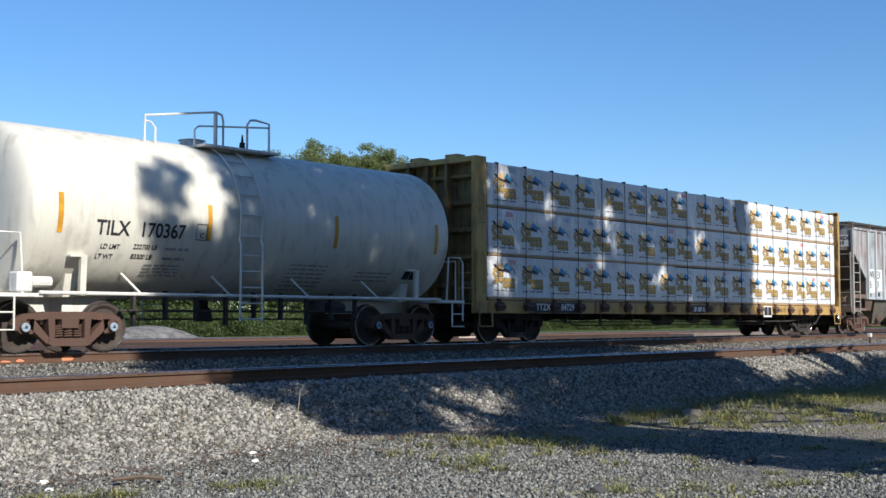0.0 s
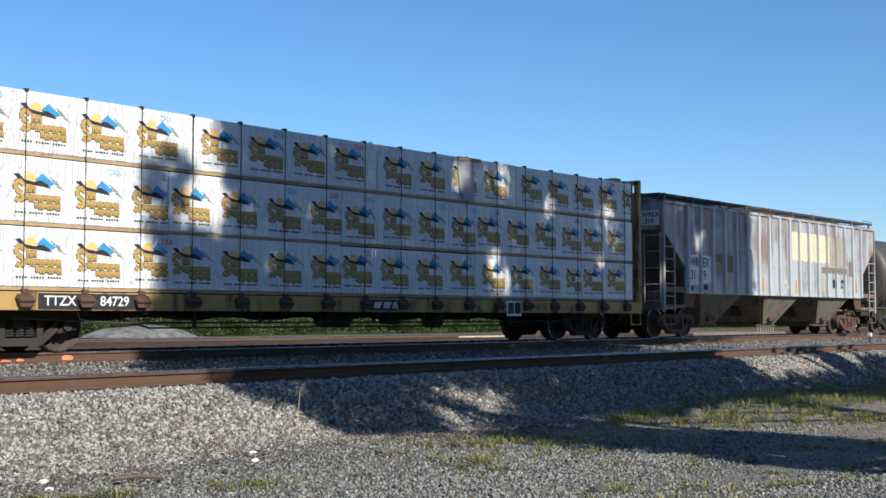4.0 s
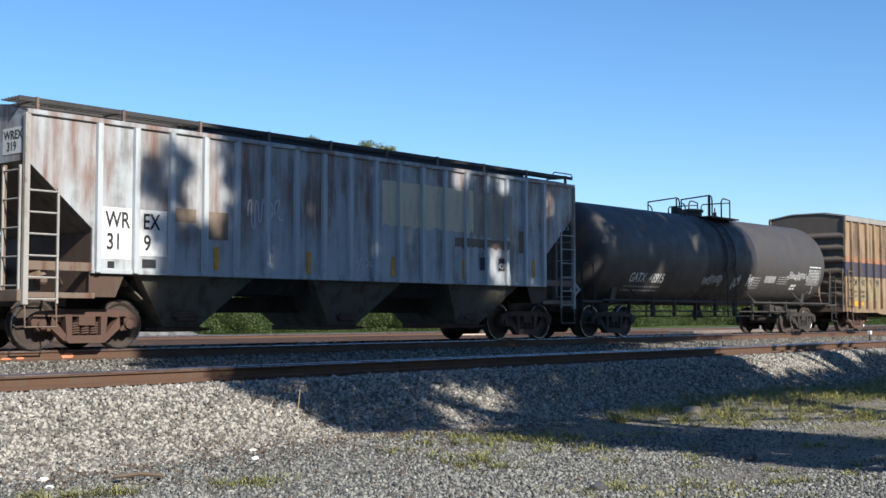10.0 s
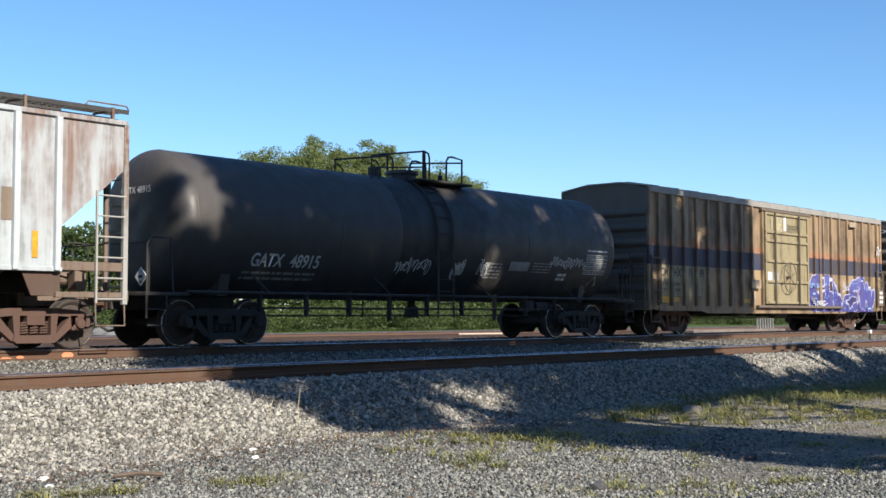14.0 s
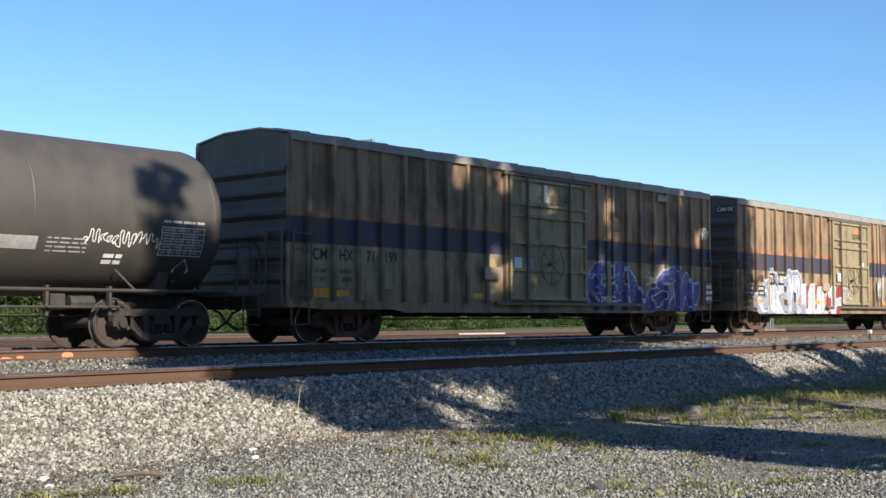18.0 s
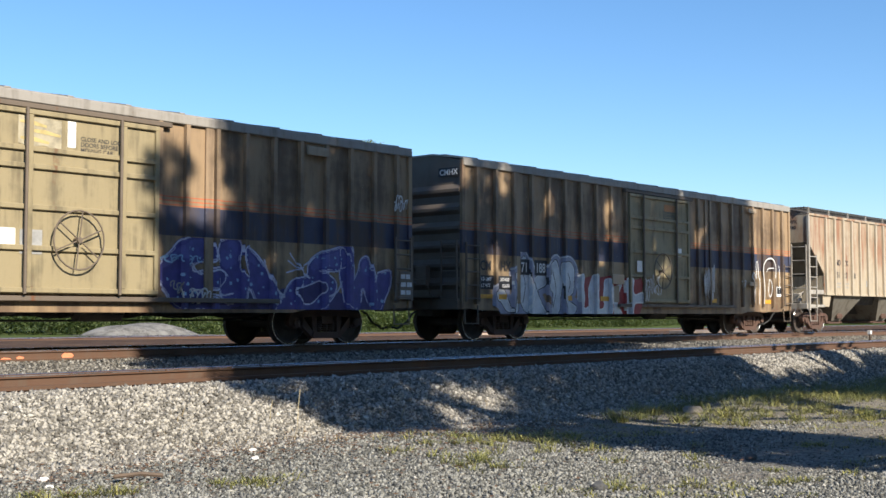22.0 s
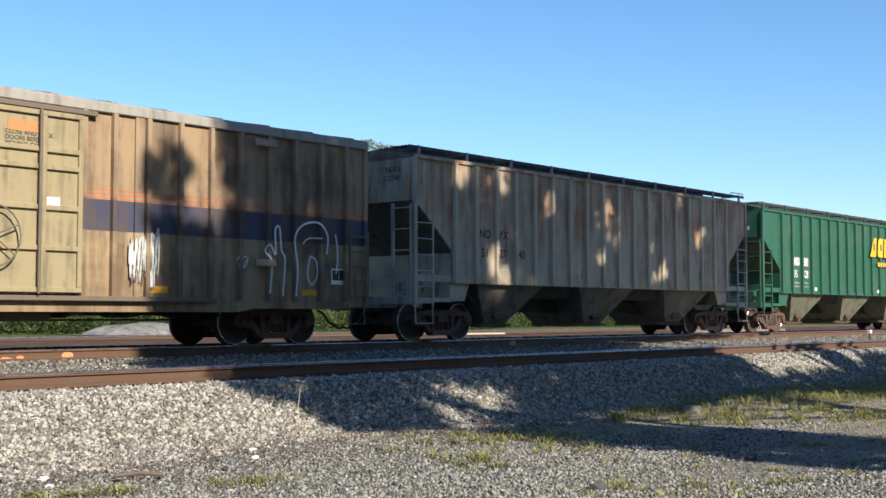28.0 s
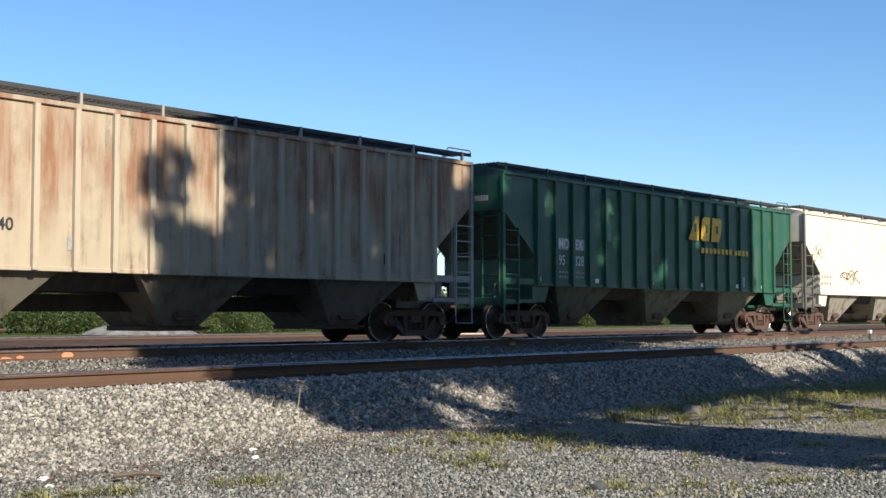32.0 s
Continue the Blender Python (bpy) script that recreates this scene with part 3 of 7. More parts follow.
# ---- boxcars
def livery(name, tan, rust, grime):
    """Tan boxcar paint with a dark blue band and three orange lines over it, weathered."""
    n = Nodes(name)
    z = n.axis(2)
    run = n.noise(1.0, 5, (2.2, 2.2, 0.30))
    thin = n.noise(1.0, 4, (22, 22, 0.5))
    spots = n.noise(1.3, 6)
    fine = n.noise(40, 3)
    c = n.mix(n.steps(z, 2.15, 2.11), tan, (tan[0] * 1.12, tan[1] * 1.15, tan[2] * 1.12))
    c = n.mix(n.math("MULTIPLY", n.steps(z, 2.125, 2.135), n.steps(z, 2.70, 2.69)), c, (0.042, 0.048, 0.085))
    for k in range(3):
        a = 2.706 + 0.076 * k
        c = n.mix(n.math("MULTIPLY", n.steps(z, a, a + 0.004), n.steps(z, a + 0.024, a + 0.020)), c, (0.50, 0.115, 0.045))
    # pale chalking and dark brown road film run down the sheets
    c = n.mix(n.steps(n.math("MULTIPLY", thin, n.noise(0.9, 4)), 0.30, 0.5, 0.0, 0.30), c, (0.36, 0.31, 0.25))
    c = n.mix(n.steps(n.math("MULTIPLY", run, n.math("ADD", spots, 0.5)), 0.38, 0.66, 0.0, grime), c, (0.085, 0.058, 0.038))
    c = n.mix(n.steps(n.math("ADD", z, n.math("MULTIPLY", n.noise(1.0, 5, (7, 7, 0.6)), 2.2)), 2.75, 1.55, 0.0, 0.45), c, (0.14, 0.085, 0.05))
    c = n.mix(n.steps(n.math("ADD", run, n.math("MULTIPLY", n.noise(7, 5), 0.4)), 0.90 - 0.2 * rust, 1.06 - 0.2 * rust, 0.0, 0.8), c, (0.17, 0.07, 0.03))
    # peeled flecks
    c = n.mix(n.steps(n.noise(1.0, 6, (13, 13, 4.5)), 0.71, 0.74, 0.0, 0.6), c, (0.42, 0.37, 0.30))
    n.bump(n.math("ADD", fine, n.noise(2.2, 3)), 0.2, 0.008)
    return n.done(c, n.steps(spots, 0.3, 0.7, 0.5, 0.72))


def boxcar(name, label, x0, x1, seed, door_paint):
    skin = livery(name + "_paint", (0.30, 0.208, 0.12), 0.36 + 0.1 * seed, 0.85)
    post_skin = livery(name + "_post_paint", (0.31, 0.22, 0.135), 0.25 + 0.1 * seed, 0.75)
    roof_paint = paint(name + "_roof", (0.30, 0.28, 0.25), 0.6, rust=0.3, dirt=0.5)
    grime = paint(name + "_end", (0.12, 0.097, 0.077), 0.65, rust=0.3, dirt=0.6)
    iron = paint(name + "_iron", (0.135, 0.105, 0.078), 0.65, rust=0.5, dirt=0.6)
    car, h = railcar("boxcar", label, x0, x1, 2.2)
    w, zb, zt = 1.53, 0.98, 4.30
    for y in (-1, 1):
        part("side_wall", Shape().box(-h + 0.05, h - 0.05, min(y * w, y * (w - 0.06)), max(y * w, y * (w - 0.06)), zb, zt), skin, car)
        part("side_sill", Shape().extrude([(-h + 0.1, 0.98), (h - 0.1, 0.98), (h - 0.1, 0.80), (h - 0.9, 0.74), (h - 3.2, 0.74), (h - 3.6, 0.67), (-h + 3.6, 0.67), (-h + 3.2, 0.74), (-h + 0.9, 0.74), (-h + 0.1, 0.80)], "y", y * (w - 0.03), y * (w + 0.001)), skin, car)
        part("eave", Shape().box(-h + 0.02, h - 0.02, min(y * (w - 0.05), y * (w + 0.075)), max(y * (w - 0.05), y * (w + 0.075)), 4.27, 4.45, 0.015), roof_paint, car)
    post = Shape().extrude([(-0.052, -w), (-0.044, -w - 0.09), (0.044, -w - 0.09), (0.052, -w)], "z", 0.90, 4.272).mesh("side_post", post_skin)
    d0, d1 = 7.33 - h, 10.72 - h
    xs = [-h + 0.54 + 0.745 * i for i in range(9)] + [d0 - 0.07, d1 + 0.07] + [d1 + 0.70 + 0.733 * i for i in range(9)]
    POSTS[car.name] = xs
    for x in xs:
        part("side_post", post, None, car, at=(x, 0, 0))
        o = part("side_post", post, None, car, at=(-x, 0, 0))
        o.rotation_euler = (0, 0, math.pi)
    for a, b in ((xs[2] + 0.065, xs[2] + 0.26), (xs[12] - 0.28, xs[12] - 0.08)):
        part("side_batten", Shape().box(a, b, -w - 0.05, -w + 0.01, 0.92, 4.27, 0.006), post_skin, car)
    # ends with deep horizontal ribs
    for k in (-1, 1):
        x = k * (h - 0.06)
        part("end_wall", Shape().extrude([(-w, 0.80), (w, 0.80), (w, 4.40), (0.55, 4.60), (-0.55, 4.60), (-w, 4.40)], "x", x - 0.03, x + 0.03), grime, car)
        for i in range(6):
            z = 1.25 + 0.457 * i
            part("end_rib", Shape().extrude([(k * (h - 0.035), z), (k * (h + 0.06), z + 0.10), (k * (h + 0.065), z + 0.17), (k * (h - 0.035), z + 0.30)], "y", -w + 0.04, w - 0.04), grime, car)
        for y in (-1, 1):
            part("corner_post", Shape().box(min(k * (h - 0.10), k * (h + 0.02)), max(k * (h - 0.10), k * (h + 0.02)), min(y * (w - 0.04), y * (w + 0.05)), max(y * (w - 0.04), y * (w + 0.05)), 0.78, 4.42, 0.01), skin, car)
        part("end_sill", Shape().box(min(k * (h - 0.3), k * (h + 0.12)), max(k * (h - 0.3), k * (h + 0.12)), -1.5, 1.5, 0.76, 1.02, 0.015), iron, car)
        part("crossover_platform", Shape().box(min(k * h, k * (h + 0.42)), max(k * h, k * (h + 0.42)), -0.95, 0.95, 1.06, 1.10), iron, car)
        end_ladder(car, k * (h + 0.12), -1.48, -0.98, 0.95, 2.45, 5, iron)
        part("brake_pipe", Shape().tube([(k * (h + 0.08), -0.6, 1.1), (k * (h + 0.2), -0.55, 1.5), (k * (h + 0.2), 0.6, 1.5)], 0.02, 6), iron, car)
        part("retainer_box", Shape().box(min(k * (h + 0.02), k * (h + 0.2)), max(k * (h + 0.02), k * (h + 0.2)), -0.55, -0.2, 1.35, 1.85, 0.02), iron, car)
        coupler(car, k * (h + 0.12), k)
        lx = sorted((k * (h - 0.08), k * (h - 0.58)))
        ladder(car, lx[0], lx[1], 0.95, 2.4, -w - 0.10, 5, iron)
        part("stirrup_step", Shape().tube([(lx[0], -w - 0.03, 0.86), (lx[0], -w - 0.05, 0.42), (lx[1], -w - 0.05, 0.42), (lx[1], -w - 0.03, 0.86)], 0.018, 6), iron, car)
    # roof: shallow pitch with raised seams
    part("roof", Shape().extrude([(-1.58, 4.43), (-0.6, 4.585), (0.6, 4.585), (1.58, 4.43), (1.58, 4.47), (0.6, 4.625), (-0.6, 4.625), (-1.58, 4.47)], "x", -h, h), roof_paint, car)
    seam = Shape().extrude([(-1.585, 4.465), (-0.6, 4.62), (0.6, 4.62), (1.585, 4.465), (1.585, 4.49), (0.6, 4.665), (-0.6, 4.665), (-1.585, 4.49)], "x", -0.06, 0.06).mesh("roof_seam", roof_paint)
    for i in range(15):
        part("roof_seam", seam, None, car, at=(-h + 0.5 + i * (2 * h - 1.0) / 14, 0, 0))
    # the plug door with its frames, locking bars and hand wheel
    door = part("door", Shape().box(d0, d1, -w - 0.10, -w - 0.02, 0.98, 4.12), door_paint, car, "tan panelled sliding door with locking bars")
    fr = Shape()
    for z in (1.0, 1.72, 2.42, 3.12, 3.42, 4.05):
        fr.box(d0, d1, -w - 0.155, -w - 0.10, z, z + 0.09, 0.01)
    for x in (d0, d0 + 0.72, d1 - 0.80, d1 - 0.09):
        fr.box(x, x + 0.09, -w - 0.155, -w - 0.10, 1.09, 4.05, 0.01)
    part("door_frame", fr, door_paint, door)
    part("locking_bar", Shape().tube([(d0 + 0.66, -w - 0.2, 0.98), (d0 + 0.66, -w - 0.2, 4.15)], 0.028, 8), iron, door)
    part("locking_bar", Shape().tube([(d1 - 0.86, -w - 0.2, 0.98), (d1 - 0.86, -w - 0.2, 4.15)], 0.028, 8), iron, door)
    hub = Vector((d0 + 1.66, -w - 0.24, 1.93))
    ring = [(hub.x + 0.50 * math.cos(a), hub.y, hub.z + 0.52 * math.sin(a)) for a in np.linspace(0, 2 * math.pi, 25)[:-1]]
    wheel = Shape().tube(ring, 0.016, 6, True)
    for a in (0.4, 1.45, 2.5, 3.54, 4.6, 5.63):
        wheel.tube([hub, (hub.x + 0.50 * math.cos(a), hub.y, hub.z + 0.52 * math.sin(a))], 0.013, 5)
    wheel.lathe([(-0.03, 0.05), (0.12, 0.05)], 10, "y", tuple(hub))
    part("hand_wheel", wheel, iron, door)
    part("door_track", Shape().box(d0 - 0.5, d1 + 3.0, -w - 0.14, -w - 0.02, 0.86, 0.95, 0.01), iron, car)
    part("door_track", Shape().box(d0 - 0.2, d1 + 0.3, -w - 0.13, -w - 0.02, 4.16, 4.25, 0.01), iron, car)
    part("centre_sill", Shape().box(-h + 0.4, h - 0.4, -0.25, 0.25, 0.60, 1.0), BLACK_IRON, car)
    for x in np.linspace(-h + 3.9, h - 3.9, 8):
        part("cross_bearer", Shape().extrude([(-1.45, 0.95), (1.45, 0.95), (1.40, 0.70), (0.3, 0.56), (-0.3, 0.56), (-1.40, 0.70)], "x", x - 0.06, x + 0.06), BLACK_IRON, car)
    part("brake_rod", Shape().tube([(-h + 3.2, -0.5, 0.52), (h - 3.2, -0.5, 0.52)], 0.022, 6), BLACK_IRON, car)
    part("floor", Shape().box(-h + 0.1, h - 0.1, -1.5, 1.5, 0.95, 1.02), BLACK_IRON, car)
    part("brake_cylinder", Shape().lathe([(0, 0.13), (0.5, 0.14), (0.55, 0.08)], 12, "x", (-1.8, -0.7, 0.72)), BLACK_IRON, car)
    part("air_reservoir", Shape().lathe([(0, 0.1), (0.08, 0.2), (1.0, 0.2), (1.08, 0.1)], 14, "x", (0.6, -0.75, 0.70)), BLACK_IRON, car)
    # reflectors along the sill
    for x in (-h + 1.35, -h + 4.2, -h + 6.0, d1 + 1.5, h - 1.9) if seed else (-h + 1.35, -h + 6.0):
        plate(x, 1.02, 0.42, 0.13, -w - 0.002, YELLOW_TAPE, car, "reflector", "yellow reflective strip")
    return car, h, w


# ---- covered hoppers
def hopper(name, label, x0, x1, body, roof_c, rails_c, posts, zt=4.2, bays=3, post_w=0.058, post_c=None, bay=(0.155, 0.14, 0.112), knee_recess_c=None, ladder_c=None):
    car, h = railcar("covered_hopper", label, x0, x1, 1.52)
    # dirty bay paint, its tone lowered further for the shade under the car
    bay_shade_c = paint(name + "_bay_dirt_shade", bay, 0.75, rust=0.35, dirt=0.85, dirt_color=(0.075, 0.06, 0.045))
    w, zs = 1.53, 1.43
    ring = [(-h, zt), (h, zt), (h, 3.30), (h - 1.32, 2.17), (h - 1.32, zs), (-h + 1.32, zs), (-h + 1.32, 2.17), (-h, 3.30)]
    for y in (-1, 1):
        part("side_sheet", Shape().extrude(ring, "y", y * w, y * (w - 0.04)), body, car)
        part("eave_angle", Shape().box(-h, h, min(y * (w - 0.06), y * (w + 0.05)), max(y * (w - 0.06), y * (w + 0.05)), zt - 0.02, zt + 0.07, 0.01), body, car)
        part("side_sill", Shape().box(-h + 1.3, h - 1.3, min(y * (w - 0.10), y * (w + 0.03)), max(y * (w - 0.10), y * (w + 0.03)), 1.37, 1.45, 0.008), body, car)
    post = Shape().extrude([(-post_w, -w), (-post_w * 0.92, -w - 0.085), (post_w * 0.92, -w - 0.085), (post_w, -w)], "z", 1.39, zt - 0.02).mesh("side_post", post_c or body)
    n = posts
    for i in range(n if n > 1 else 0):
        x = -h + 1.42 + (2 * h - 2.84) * i / (n - 1)
        part("side_post", post, None, car, at=(x, 0, 0))
        o = part("side_post", post, None, car, at=(x, 0, 0))
        o.rotation_euler = (0, 0, math.pi)
        o.location = (x, 0, 0)
    # roof, hatches and running boards
    part("roof", Shape().extrude([(-w - 0.03, zt + 0.05), (-1.0, zt + 0.20), (-0.4, zt + 0.27), (0.4, zt + 0.27), (1.0, zt + 0.20), (w + 0.03, zt + 0.05), (w, zt), (-w, zt)], "x", -h, h), roof_c, car)
    part("hatch_trough", Shape().box(-h + 0.6, h - 0.6, -0.32, 0.32, zt + 0.26, zt + 0.42, 0.04), roof_c, car)
    grate = bpy.data.materials.get("roof_grating") or plain("roof_grating", (0.06, 0.058, 0.055), 0.7, 0.3, 0.3)
    for y in (-1, 1):
        s = Shape()
        y0, y1 = y * 0.86, y * 1.42
        for j in range(6):
            yy = y0 + (y1 - y0) * j / 5
            s.box(-h - 0.1, h + 0.1, yy - 0.012, yy + 0.012, zt + (0.22 if j == 5 else 0.27), zt + 0.30)
        for i in range(int(2 * h / 0.16)):
            s.box(-h + 0.16 * i, -h + 0.16 * i + 0.02, min(y0, y1), max(y0, y1), zt + 0.275, zt + 0.292)
        part("running_board", s, grate, car, "steel grating walkway along the roof edge")
        for i in range(10):
            x = -h + 0.25 + (2 * h - 0.5) * i / 9
            part("walkway_bracket", Shape().box(x - 0.025, x + 0.025, min(y * 1.40, y * 1.46), max(y * 1.40, y * 1.46), zt + 0.04, zt + 0.31).box(x - 0.02, x + 0.02, min(y * 0.8, y * 1.42), max(y * 0.8, y * 1.42), zt + 0.24, zt + 0.268), rails_c, car)
    # ends: upper sheet, slope sheet, open platform with posts and ladders
    for k in (-1, 1):
        part("end_sheet", Shape().extrude([(-w, 3.29), (w, 3.29), (w, zt + 0.03), (1.0, zt + 0.18), (0.4, zt + 0.25), (-0.4, zt + 0.25), (-1.0, zt + 0.18), (-w, zt + 0.03)], "x", k * h, k * (h - 0.03)), body, car)
        # slope sheets wear the dark bay paint as their painted underside shade
        part("slope_sheet", Shape().extrude([(k * h, 3.29), (k * (h - 0.03), 3.33), (k * (h - 2.12), 1.51), (k * (h - 2.12), 1.46)], "y", -w + 0.045, w - 0.045).extrude([(k * (h - 2.1), 1.42), (k * (h - 2.1), 1.46), (k * (h - 2.7), 0.95), (k * (h - 2.7), 0.9)], "y", -1.1, 1.1), bay_shade_c, car)
        # where given, the dark knee paint puts the end recess's shade into the bulkhead
        part("end_bulkhead", Shape().extrude([(k * (h - 1.32), 2.10), (k * (h - 1.36), 2.07), (k * (h - 1.36), 0.95), (k * (h - 1.32), 0.95)], "y", -w + 0.06, w - 0.06), knee_recess_c or body, car)
        part("end_platform", Shape().box(min(k * (h - 1.5), k * (h + 0.10)), max(k * (h - 1.5), k * (h + 0.10)), -0.42, 0.42, 0.78, 1.02), rails_c, car)
        part("end_sill", Shape().box(min(k * (h - 0.06), k * (h + 0.10)), max(k * (h - 0.06), k * (h + 0.10)), -1.5, 1.5, 0.86, 1.06, 0.01), rails_c, car)
        for y in (-1, 1):
            part("corner_post", Shape().box(min(k * (h - 0.07), k * (h + 0.03)), max(k * (h - 0.07), k * (h + 0.03)), min(y * (w - 0.05), y * (w + 0.04)), max(y * (w - 0.05), y * (w + 0.04)), 0.80, zt, 0.008), ladder_c or rails_c, car)
            part("side_rail", Shape().box(min(k * (h - 1.4), k * h), max(k * (h - 1.4), k * h), min(y * (w - 0.09), y * (w - 0.01)), max(y * (w - 0.09), y * (w - 0.01)), 1.40, 1.56, 0.008), rails_c, car)
            part("platform_sill", Shape().box(min(k * (h - 1.4), k * h), max(k * (h - 1.4), k * h), min(y * (w - 0.09), y * (w - 0.01)), max(y * (w - 0.09), y * (w - 0.01)), 0.92, 1.02, 0.008), rails_c, car)
            part("bolster_plate", Shape().extrude([(k * (h - 1.30), 1.40), (k * (h - 2.05), 1.40), (k * (h - 1.85), 0.95), (k * (h - 1.30), 0.95)], "y", y * (w - 0.05), y * (w - 0.08)), knee_recess_c or body, car)
            part("end_post", Shape().box(min(k * (h - 0.02), k * (h + 0.05)), max(k * (h - 0.02), k * (h + 0.05)), y * 0.85 - 0.04, y * 0.85 + 0.04, 1.02, 3.24, 0.006), rails_c, car)
        lx = sorted((k * (h - 0.02), k * (h - 0.62)))
        ladder(car, lx[0], lx[1], 0.82, 2.85, -w - 0.03, 6, ladder_c or rails_c)
        end_ladder(car, k * (h + 0.06), -1.46, -0.9, 1.05, 3.2, 5, ladder_c or rails_c)
        part("stirrup_step", Shape().tube([(lx[0], -w, 0.9), (lx[0], -w - 0.03, 0.42), (lx[1], -w - 0.03, 0.42), (lx[1], -w, 0.9)], 0.018, 6), rails_c, car)
        if k > 0:
            part("roof_handrail", Shape().tube([(k * (h + 0.1), -1.42, zt + 0.30), (k * (h + 0.05), -1.42, zt + 0.37), (k * (h - 0.75), -1.42, zt + 0.37), (k * (h - 0.8), -1.42, zt + 0.30)], 0.016, 6), rails_c, car)
        part("brake_gear", Shape().lathe([(0, 0.12), (0.45, 0.13), (0.5, 0.07)], 12, "x", (k * (h - 0.75) - 0.25, -0.55, 1.28)).box(k * (h - 0.55) - 0.12, k * (h - 0.55) + 0.12, -0.95, -0.7, 1.06, 1.45, 0.02), rails_c, car)
        part("brake_pipe", Shape().tube([(k * (h - 0.2), -1.1, 1.06), (k * (h - 0.25), -1.05, 1.4), (k * (h - 0.9), -0.9, 1.5), (k * (h - 1.3), -0.6, 1.2)], 0.022, 6), rails_c, car)
        coupler(car, k * (h + 0.12), k)
    # outlet hoppers
    wide = 2.85
    gap = (2 * h - 4.65 - bays * wide) / (bays - 1)
    part("slope_ridge", Shape().extrude([(-w + 0.25, 1.42), (w - 0.25, 1.42), (w - 0.5, 1.05), (-w + 0.5, 1.05)], "x", -h + 2.4, h - 2.4), BLACK_IRON, car)
    for b in range(bays):
        c = -h + 2.325 + wide / 2 + (wide + gap) * b
        t, o, yo = wide * 0.5, 0.42, 0.55
        top = [(c - t, -w + 0.06, 1.42), (c + t, -w + 0.06, 1.42), (c + t, w - 0.06, 1.42), (c - t, w - 0.06, 1.42)]
        low = [(c - o, -yo - 0.35, 0.40), (c + o, -yo - 0.35, 0.40), (c + o, yo + 0.35, 0.40), (c - o, yo + 0.35, 0.40)]
        part("outlet_hopper", Shape().add(top + low, [(0, 1, 5, 4), (1, 2, 6, 5), (2, 3, 7, 6), (3, 0, 4, 7), (4, 5, 6, 7)]), bay_shade_c, car)
        part("gate_opener", Shape().box(c - 0.22, c + 0.22, -1.08, -0.96, 0.50, 0.70, 0.02).tube([(c - 0.30, -1.06, 0.60), (c + 0.30, -1.06, 0.60)], 0.03, 6), TRUCK_IRON, car)
        part("outlet_gate", Shape().box(c - o - 0.12, c + o + 0.12, -0.85, 0.85, 0.30, 0.40, 0.01).tube([(c - o - 0.35, -0.8, 0.35), (c + o + 0.35, -0.8, 0.35)], 0.03, 6), TRUCK_IRON, car)
    part("centre_sill", Shape().box(-h + 0.3, h - 0.3, -0.25, 0.25, 0.68, 1.0), BLACK_IRON, car)
    return car, h, w


